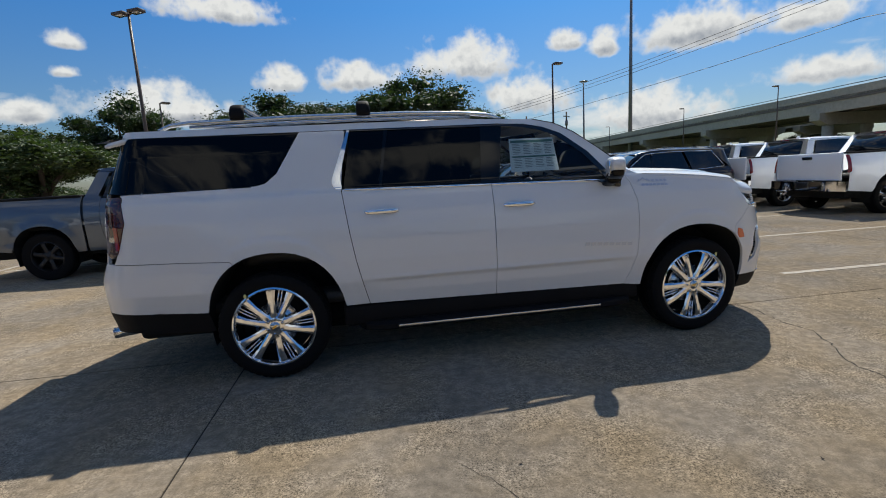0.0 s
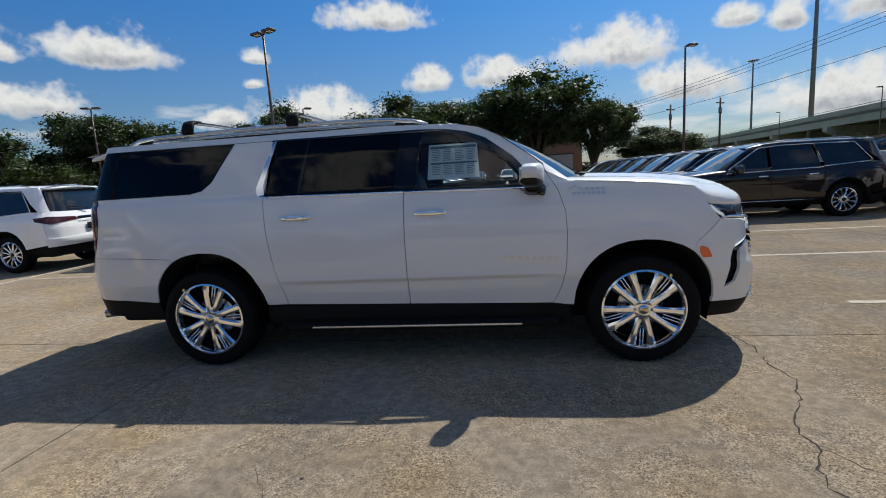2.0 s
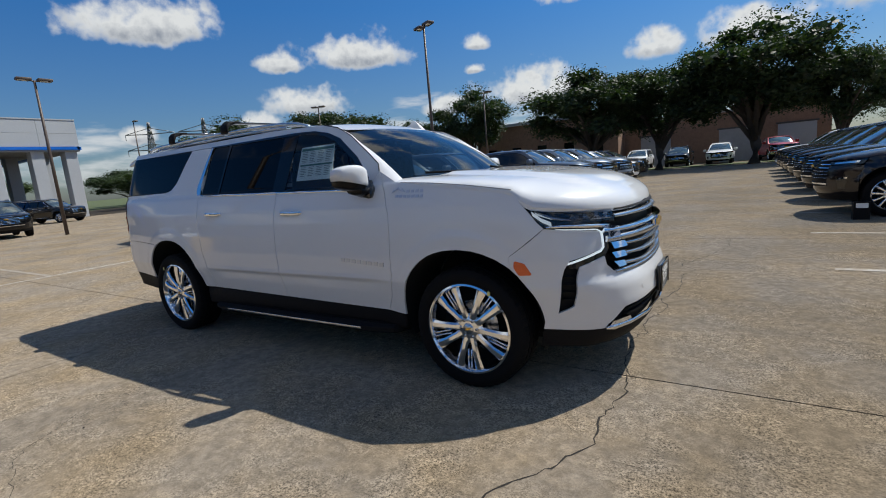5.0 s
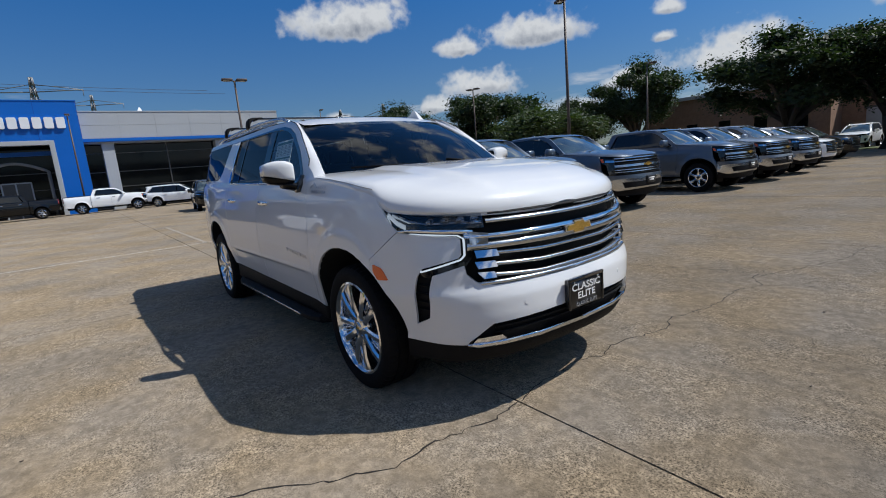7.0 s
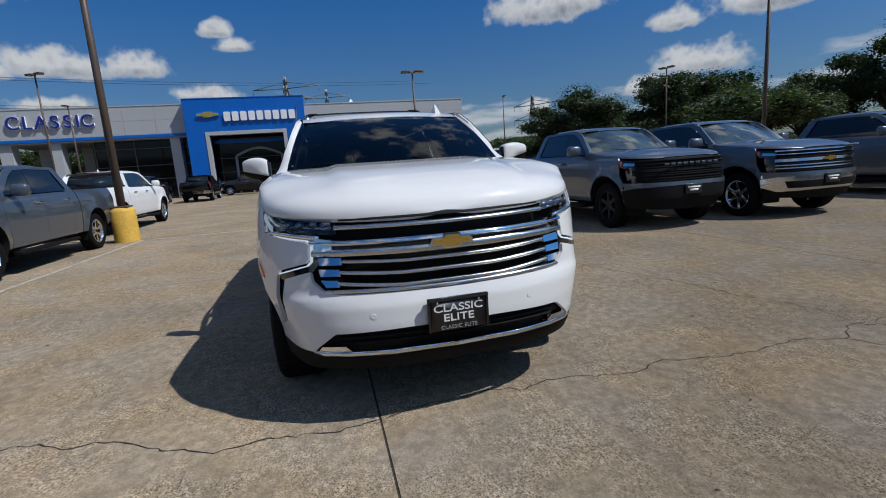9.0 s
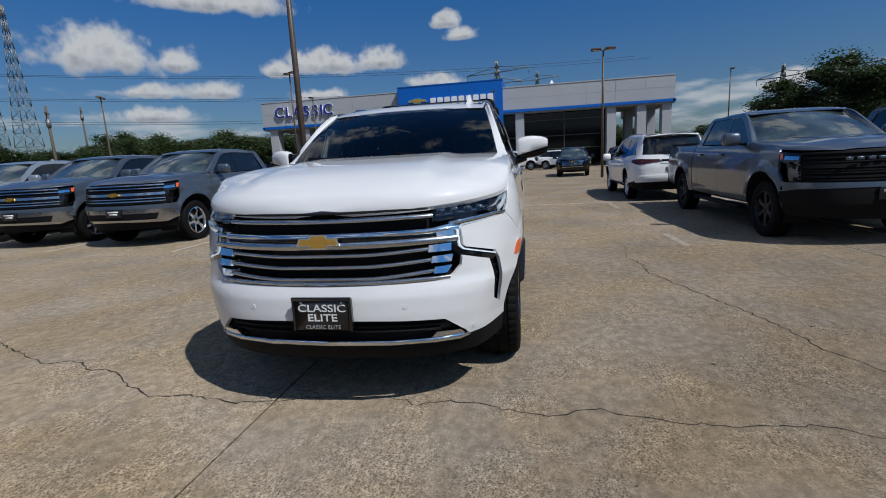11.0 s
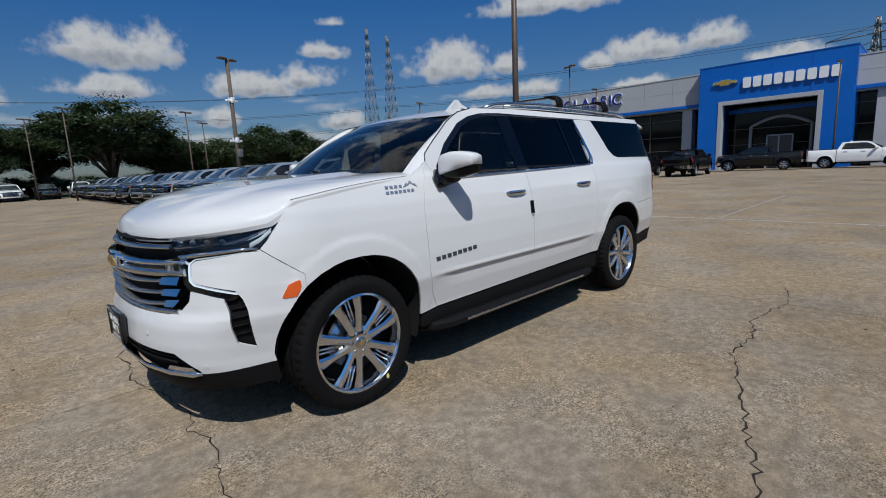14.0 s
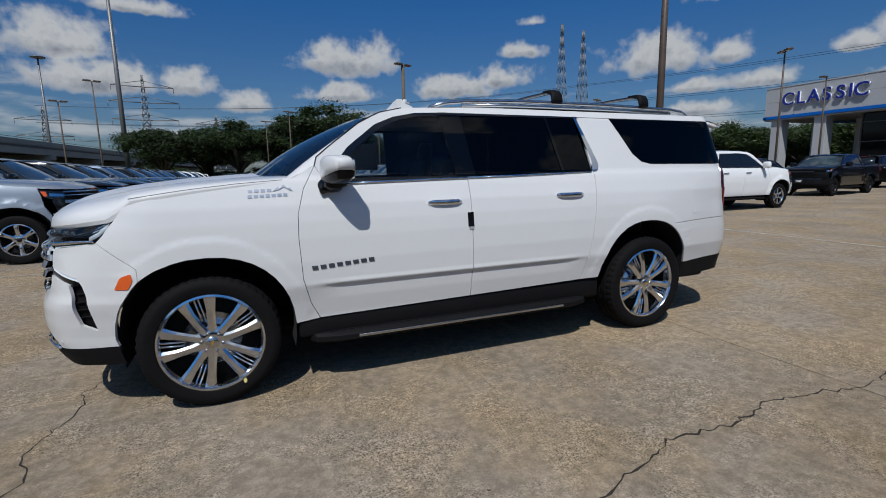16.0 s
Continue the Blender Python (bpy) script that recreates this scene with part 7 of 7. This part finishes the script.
# elevated highway along the east side
def bridge():
    b = thing("highway_overpass", "pale concrete highway overpass on round columns", "overpass", kind="structure")
    def at(y, off, z):
        return (51.6 + .108 * y + off, y, z)
    ys = [-420 + 20 * i for i in range(41)]
    for off, nm in ((0, 0), (19.0, 1)):
        part("deck", loft([[at(y, off + a, z) for a, z in ((0, 8.1), (15, 8.1), (15, 7.6), (0, 7.6))] for y in ys]), BRIDGE_SHADED, b, smooth=False)
        for a in (.0, 14.7):
            part("parapet", loft([[at(y, off + a + d, z) for d, z in ((0, 7.9), (.3, 7.9), (.3, 9.0), (0, 9.0))] for y in ys]), BRIDGE, b, smooth=False)
            part("edge_beam", loft([[at(y, off + a * .94 + .1 + d, z) for d, z in ((0, 6.35), (.55, 6.35), (.55, 7.75), (0, 7.75))] for y in ys]), BRIDGE, b, smooth=False)
        part("railing", loft([[at(y, off + .1 + d, z) for d, z in ((0, 9.25), (.06, 9.25), (.06, 9.33), (0, 9.33))] for y in ys]), POLE_GREY, b, smooth=False)
        for a in (3.8, 7.3, 10.6):
            part("girder", loft([[at(y, off + a + d, z) for d, z in ((0, 6.4), (.5, 6.4), (.5, 7.75), (0, 7.75))] for y in ys]), BRIDGE_SHADED, b, smooth=False)
        for k in range(17):
            y = -190 + 24 * k
            part("pier_cap", loft([[at(y + d, off + a, z) for a, z in ((-.5, 5.5), (.8, 4.9), (14, 4.9), (15.5, 5.5), (15.5, 6.4), (-.5, 6.4))] for d in (-.8, .8)]), BRIDGE, b, smooth=False)
            for a in (1.6, 7.5, 13.2):
                c = at(y, off + a, 0)
                part("column", tube([c, (c[0], c[1], 5.0)], .62, 14), BRIDGE, b)
    return b


bridge()


# the showroom
def showroom():
    X = -47.0
    b = thing("showroom_building", "white metal-clad car showroom with a blue entrance tower", "building", kind="structure")

    def slab(name, x0, x1, y0, y1, z0, z1, mat, bevel=0.0, parent=b, label=""):
        return part(name, box(x0, x1, y0, y1, z0, z1, bevel), mat, parent, label, smooth=False)

    # cladding: panels with open seams in front of a backing wall
    for y0, y1, ztop in ((-29.1, -12.6, 8.85), (-1.5, 15.4, 8.45)):
        slab("fascia", X - .6, X - .05, y0, y1, 6.15, ztop - .02, SEAM_GREY)
        n = round((y1 - y0) / 2.75)
        for i in range(n):
            for j in range(2):
                a, c = y0 + (y1 - y0) * i / n, y0 + (y1 - y0) * (i + 1) / n
                z0 = 6.22 + (ztop - 6.22) * j / 2
                slab("cladding_panel", X - .05, X, a + .008, c - .008, z0 + .008, z0 + (ztop - 6.22) / 2 - .008, HOUSE_WHITE)
        slab("coping", X - .7, X + .04, y0, y1, ztop, ztop + .10, HOUSE_WHITE)
        slab("blue_trim", X - .5, X + .10, y0, y1, 5.93, 6.20, HOUSE_BLUE, .02)
        slab("soffit", X - 7.0, X, y0, y1, 5.80, 5.92, PORCH)
    slab("roof", X - 26, X - .6, -29.1, 15.4, 8.0, 8.3, HOUSE_WHITE)
    slab("end_wall", X - 26, X - 7.0, -21.5, -21.2, 0, 8.3, HOUSE_WHITE)
    slab("end_wall", X - 26, X - 7.0, 9.0, 9.3, 0, 8.3, HOUSE_WHITE)
    slab("side_fascia", X - 26, X - .5, -29.1, -28.6, 6.15, 8.85, HOUSE_WHITE)
    slab("side_fascia", X - 26, X - .5, 14.9, 15.4, 6.15, 8.45, HOUSE_WHITE)
    slab("side_trim", X - 26, X + .1, -29.2, -28.9, 5.93, 6.20, HOUSE_BLUE)
    slab("side_trim", X - 26, X + .1, 15.2, 15.5, 5.93, 6.20, HOUSE_BLUE)
    slab("back_wall", X - 26, X - 25.7, -21.5, 9.3, 0, 8.0, PORCH)
    # glazing with mullions
    for y0, y1, bays in ((-21.3, -14.4, 2), (-13.5, -12.6, 1), (-1.5, -.25, 1), (.65, 9.0, 2)):
        win = slab("window", X - 1.25, X - 1.2, y0, y1, .15, 5.8, SHOP_GLASS)
        for i in range(bays + 1):
            y = y0 + (y1 - y0) * i / bays
            slab("mullion", X - 1.2, X - 1.1, y - .05, y + .05, .15, 5.8, MULLION, parent=win)
        for z in (.15, 2.0, 3.35, 5.0):
            slab("transom", X - 1.2, X - 1.12, y0, y1, z - .035, z + .035, MULLION, parent=win)
    for y0, y1 in ((-14.4, -13.5), (-.25, .65), (-28.5, -27.5), (-24.6, -23.6), (9.0, 9.9), (11.9, 12.8), (14.3, 15.2)):
        slab("column", X - 1.3, X - .2, y0, y1, 0, 5.93, HOUSE_WHITE, .02)
    for y0, y1 in ((-28.5, -27.5), (-24.6, -23.6), (11.9, 12.8), (14.3, 15.2)):
        slab("column", X - 7.5, X - 6.6, y0, y1, 0, 5.93, HOUSE_WHITE, .02)
    # entrance tower with a deep portal
    T = X + .9
    for y0, y1, z0, z1 in ((-12.6, -10.95, 0, 9.2), (-3.4, -1.5, 0, 9.2), (-10.95, -3.4, 6.1, 9.2)):
        slab("tower_wall", X - 4.5, T, y0, y1, z0, z1, HOUSE_BLUE)
    for y in (-12.6 + 2.775 * k for k in range(5)):
        slab("tower_seam", T, T + .003, y - .01, y + .01, 6.15, 9.2, LETTER_BLUE)
    slab("tower_cap", X - 4.6, T + .04, -12.65, -1.45, 9.2, 9.28, HOUSE_BLUE)
    for y0, y1, z0, z1 in ((-10.95, -10.6, 0, 6.1), (-3.75, -3.4, 0, 6.1), (-10.6, -3.75, 5.75, 6.1)):
        slab("portal_frame", T - .6, T + .06, y0, y1, z0, z1, HOUSE_WHITE, .02)
    slab("portal_beam", T - 2.2, T - 2.0, -10.6, -3.75, 5.05, 5.40, HOUSE_BLUE)
    slab("portal_glass", T - 2.4, T - 2.3, -10.6, -3.75, 0, 5.75, SHOP_GLASS)
    for z in (2.2, 3.6):
        slab("portal_transom", T - 2.3, T - 2.24, -10.6, -3.75, z - .03, z + .03, MULLION)
    arc = [(-8.75 + 4.5 * k / 16, 3.75 + .75 * math.sin(math.pi * k / 16)) for k in range(17)]
    part("inner_arch", tube([(T - 2.1, -8.75, 0), (T - 2.1, -8.75, 2.0)] + [(T - 2.1, y, z) for y, z in arc] + [(T - 2.1, -4.25, 2.0), (T - 2.1, -4.25, 0)], .14, 6), PORCH, b)
    door = slab("entrance_door", T - 2.2, T - 2.12, -7.5, -5.5, 0, 2.95, MULLION)
    for y in (-7.45, -6.55, -5.55):
        slab("door_frame", T - 2.13, T - 2.05, y - .05, y + .05, 0, 2.95, HOUSE_WHITE, parent=door)
    slab("door_head", T - 2.13, T - 2.05, -7.5, -5.5, 2.85, 2.95, HOUSE_WHITE, parent=door)
    # small roof vents
    for y in (3.9, -17.3):
        part("roof_vent", loft([[(X - 8 + a, y + c, 8.3) for a, c in ((-.9, -.9), (.9, -.9), (.9, .9), (-.9, .9))], [(X - 8 + a, y + c, 10.0) for a, c in ((-.05, -.05), (.05, -.05), (.05, .05), (-.05, .05))]]), LETTER_WHITE, b, smooth=False)
    return b


showroom()
# signs: a plain gold cross shape and nine plain white blocks in place of the maker's name
TX = -46.08
sign = thing("maker_sign", "row of white letter-size blocks with a gold mark on blue", "sign")
part("mark_rim", prism([(u * 8.6, v * 7.4) for u, v in bt], 0, .12, lambda u, v, d: (TX + d, -10.45 + u, 7.72 + v)), CHROME, sign, smooth=False)
part("mark_face", prism([(u * 7.9, v * 6.4) for u, v in bt], .10, .17, lambda u, v, d: (TX + d, -10.45 + u, 7.72 + v)), GOLD, sign, smooth=False)
for k in range(9):
    y = -8.75 + .755 * k
    blk = [(-.29, -.44), (.29, -.44), (.29, .44), (-.29, .44)]
    part("sign_block", prism(rounded(blk, .12), 0, .16, lambda u, v, d: (TX + d, y + u, 7.48 - .02 * k + v + .02 * k)), LETTER_WHITE, sign, smooth=False)
name_sign = thing("name_sign", "blue raised lettering with white edges on the fascia", "sign")
for k, ch in enumerate("CLASSIC"):
    y = (-26.85, -25.72, -24.63, -23.55, -22.48, -21.72, -20.95)[k]
    words(ch, 1.62, .06, 1, name_sign, "letter_back", LETTER_WHITE, Matrix.Translation((-46.90, y, 7.62)) @ UPRIGHT, .035)
    words(ch, 1.62, .04, 1, name_sign, "letter", LETTER_BLUE, Matrix.Translation((-46.80, y, 7.62)) @ UPRIGHT, .012)

# brick building behind the trees
brick = thing("brick_building", "low tan brick building with pale doors behind trees", "building", kind="structure")
part("wall", box(-24, 9, 50, 62, 0, 4.6), BRICK, brick, smooth=False)
part("coping", box(-24.2, 9.2, 49.8, 62.2, 4.6, 4.8), SEAM_GREY, brick, smooth=False)
for x in (-18, -12.5, -5, 2, 6.6):
    door = part("door", box(x - 1.4, x + 1.4, 49.93, 50, 0, 3.0), HOUSE_WHITE if x in (-12.5, 6.6) else SEAM_GREY, brick, smooth=False)
    part("door_frame", box(x - 1.55, x + 1.55, 49.9, 49.99, 3.0, 3.15), MULLION, door, smooth=False)
wing = thing("brick_building", "tan brick building wing with dark windows", "building", kind="structure")
part("wall", box(-24, -8, 47.0, 50, 0, 5.6), BRICK, wing, smooth=False)
part("roof", box(-24.3, -7.7, 46.7, 50, 5.6, 5.9), HOUSE_WHITE, wing, smooth=False)
for x in (-22, -19, -16, -13, -10):
    part("window", box(x - .5, x + .5, 46.93, 47.0, 1.2, 3.2), SHOP_GLASS, wing, smooth=False)
shed = thing("hoarding", "pale panel board on posts beside the road", "sign")
part("board", box(-71.1, -70.9, 36.2, 40.6, 3.0, 7.2, .03), LETTER_WHITE, shed, smooth=False)
for y in (37, 39.8):
    part("post", tube([(-71, y, 0), (-71, y, 7.0)], .12, 8), POLE_GREY, shed)
part("board_mark", box(-70.9, -70.88, 37.2, 39.6, 4.2, 6.0), PORCH, shed, smooth=False)

# small things on the paving
sandwich = part("hood_sign", loft([[(4.80 + a, 7.15 + c, z) for a, c in ((-.11, -.09), (.11, -.09), (.11, .09), (-.11, .09))] for z in (0, .16, .30)]), MATT_BLACK, None, smooth=False)
tagged(sandwich, "small black box with a pale label on the paving", "box")
part("label_patch", box(4.72, 4.88, 7.055, 7.062, .2, .28), PLATE_WHITE, sandwich, smooth=False)
r = random.Random(4)
for k in range(14):
    a, d = r.uniform(0, 6.28), r.uniform(.006, .013)
    px, py = ((-.9, 1.9), (.55, 2.35), (1.2, 3.1), (3.2, -1.6), (1.1, -2.7), (-.3, -2.4), (3.6, .8), (3.3, 2.2), (-1.6, 3.0), (2.9, -2.6), (.2, -3.1), (3.9, -.7), (3.1, 1.5), (1.9, 2.2))[k]
    ob = part("dry_leaf", prism(oval(0, 0, d * 1.4, d * .6, 8, 2), .003, .006, lambda u, v, t: (px + u * math.cos(a) - v * math.sin(a), py + u * math.sin(a) + v * math.cos(a), t + abs(u) * .3)), POLE_WOOD, None, smooth=False)
    tagged(ob, "small dry brown leaf on the concrete", "leaf", "fallen leaves")


# ---- trees ----
def tree_kind(seed, leaf, label, leaves=26000, flat=.62, category="tree"):
    """A broad tree one metre high and one across, to be scaled: trunk, limbs, and a crown of small leaf sprays."""
    r = random.Random(seed)
    t = thing("tree", label, category, "trees")
    lumps = []
    for k in range(44):
        a, d = r.uniform(0, 2 * math.pi), math.sqrt(r.random()) * .37
        z = .57 + r.uniform(-.25, .29) * (1 - (d / .46) ** 2) + r.uniform(-.04, .04)
        lumps.append((Vector((d * math.cos(a), d * math.sin(a), z)), r.uniform(.09, .17)))
    bm = bmesh.new()
    tube([(0, 0, 0), (.01, 0, .12), (-.01, .01, .26), (0, 0, .42)], [.038, .028, .025, .018], 8, bm)
    for c, rad in lumps[:16]:
        h = r.uniform(.16, .36)
        mid = Vector((c.x * .45, c.y * .45, h + (c.z - h) * .55))
        tube([(0, 0, h * .8), mid, c], [.017, .011, .004], 5, bm)
    part("trunk", bm, BARK, t)
    verts, faces = [], []
    for k in range(leaves):
        c, rad = lumps[k % len(lumps)]
        d = Vector((r.gauss(0, 1), r.gauss(0, 1), r.gauss(0, 1))).normalized()
        heart = r.random() < .22
        far = r.uniform(.1, .75) if heart else r.uniform(.80, 1.0) if r.random() < .7 else r.uniform(1.0, 1.28)
        p = c + Vector((d.x, d.y, d.z * flat)) * rad * far
        s = r.uniform(.020, .032) if heart else r.uniform(.005, .0115)
        u = Vector((r.gauss(0, 1), r.gauss(0, 1), r.gauss(0, .6))).normalized()
        v = u.cross(Vector((r.gauss(0, 1), r.gauss(0, 1), r.gauss(0, 1)))).normalized()
        i = len(verts)
        verts += [p - u * s, p + v * s * .55, p + u * s, p - v * s * .55]
        faces.append((i, i + 1, i + 2, i + 3))
    me = bpy.data.meshes.new("crown")
    me.from_pydata([tuple(v) for v in verts], [], faces)
    me.materials.append(leaf)
    crown = new("crown", me)
    crown.parent = t
    return t


KINDS = [tree_kind(3, LEAF_OAK, "dark green broad live oak"), tree_kind(8, LEAF_OAK, "dark green broad live oak"), tree_kind(15, LEAF_PALE, "mid green broad tree", flat=.7), tree_kind(21, LEAF_OAK, "dark green broad live oak", 28000), tree_kind(34, LEAF_PALE, "mid green rounded tree", flat=.9)]
USED = set()
tr = random.Random(2)


def plant(k, x, y, h, w, label):
    m = Matrix.Translation((x, y, -.03)) @ Matrix.Rotation(tr.uniform(0, 6.28), 4, "Z") @ Matrix.Diagonal((w * 1.25, w * 1.25, h * 1.06, 1))
    if k in USED:
        ob = copy_thing(KINDS[k], m @ Matrix.Diagonal((*[1 / c for c in KINDS[k].scale], 1)))
    else:
        ob = KINDS[k]
        ob.matrix_basis = m
        USED.add(k)
    return tagged(ob, label)


# behind the crossovers
for k, x, y, h, w in ((3, -8.0, 37.5, 8.6, 10.0), (0, -3.0, 38.5, 9.0, 8.6), (1, 3.4, 38.5, 10.2, 10.4), (0, 8.4, 39.5, 8.2, 6.6), (3, 15.2, 45.0, 5.2, 7.4), (2, 18.5, 54.0, 5.6, 7.0), (1, 23.0, 66.0, 5.4, 7.0)):
    plant(k, x, y, h, w, "dark green live oak beside the car park")
for k, x, y, h, w in ((1, -21.5, 41.0, 9.8, 8.0), (2, -19.0, 25.5, 5.3, 7.6), (3, -27.5, 40.0, 7.4, 7.5), (4, -25.5, 31.0, 5.6, 6.0), (0, -32.0, 31.5, 9.0, 9.5), (1, -39.0, 24.5, 8.2, 9.0), (4, -47.0, 26.5, 4.6, 8.0), (2, -45.0, 36.0, 6.0, 10.0), (3, -56.0, 38.0, 9.0, 10.5), (4, -60.0, 28.0, 5.0, 9.0)):
    plant(k, x, y, h, w, "broad green tree at the edge of the car park")
# far side of the lot
for k, x, y, h, w in ((1, -9.0, -68.0, 11.8, 14.0), (3, 2.6, -69.0, 9.2, 11.5), (0, 12.0, -70.5, 9.0, 10.0), (2, -17.0, -74.0, 8.0, 10.0), (3, -26.0, -58.0, 8.4, 10.5), (4, -33.5, -60.0, 6.5, 8.0), (1, -44.0, -66.0, 7.5, 10.0), (2, -58.0, -60.0, 8.6, 9.0), (3, -3.0, -74.0, 10.0, 12.0), (1, 7.0, -76.0, 9.0, 12.0), (0, -16.0, -70.0, 8.2, 9.0), (2, -23.0, -72.0, 7.6, 10.0)):
    plant(k, x, y, h, w, "broad dark tree at the far end of the lot")
for k, x, y, h, w in ((2, -64.0, -45.0, 8.2, 10.0), (4, -72.0, -38.0, 8.0, 11.0), (0, -78.0, -52.0, 9.0, 12.0), (3, -82.0, -28.0, 8.0, 12.0), (2, -66.0, -58.0, 8.5, 11.0), (1, -88.0, -40.0, 9.5, 12.0), (4, -72.0, -70.0, 9.0, 12.0), (0, -95.0, 45.0, 7.5, 14.0), (2, -85.0, 60.0, 8.0, 14.0), (3, -80.0, 34.0, 6.0, 12.0), (4, -70.0, 50.0, 6.5, 12.0), (1, -62.0, 64.0, 8.0, 13.0), (2, -100.0, 20.0, 7.0, 14.0)):
    plant(k, x, y, h, w, "distant broad tree beyond the lot")
for k in range(16):
    a = radians(tr.uniform(200, 262))
    d = tr.uniform(120, 170)
    plant(k % 5, d * math.cos(a), d * math.sin(a), tr.uniform(7, 10), tr.uniform(13, 20), "distant tree in the far tree line")
for k in range(10):
    plant(k % 5, tr.uniform(78, 100), 20 + 16 * k + tr.uniform(-4, 4), tr.uniform(4, 6), tr.uniform(8, 12), "distant tree beyond the overpass")


# low shrubs that close the view under the crowns
def shrub(k, x, y, h, w):
    m = Matrix.Translation((x, y, -.34 * h)) @ Matrix.Rotation(tr.uniform(0, 6.28), 4, "Z") @ Matrix.Diagonal((w, w, h * 1.1, 1))
    ob = copy_thing(KINDS[k], m @ Matrix.Diagonal((*[1 / c for c in KINDS[k].scale], 1)))
    tagged(ob, "low dark green shrub along the edge of the lot", "shrub", "shrubs")


for k in range(12):
    shrub(k % 5, -62 + 8.6 * k + tr.uniform(-1, 1), -84 + tr.uniform(-2, 2), tr.uniform(4.0, 5.2), tr.uniform(11, 13))
for k in range(9):
    shrub((k + 2) % 5, -58 + 8.4 * k + tr.uniform(-1, 1), 62 + tr.uniform(-2, 2), tr.uniform(3.6, 4.6), tr.uniform(11, 13))


# ---- concrete paving, bay by bay ----
paving = thing("concrete_paving", "weathered tan concrete paving in large bays", "paving", kind="structure")
PX, PY, GAP = 9.1, 5.46, .006
bm = box(GAP, PX - GAP, GAP, PY - GAP, -.03, 0)
slab_mesh = mesh_of("slab", bm, SLAB, smooth=False)
for i in range(-5, 6):
    for j in range(-15, 9):
        o = new("slab", slab_mesh)
        o.location = (-2.03 + PX * i, -.41 + PY * j, 0)
        o.parent = paving
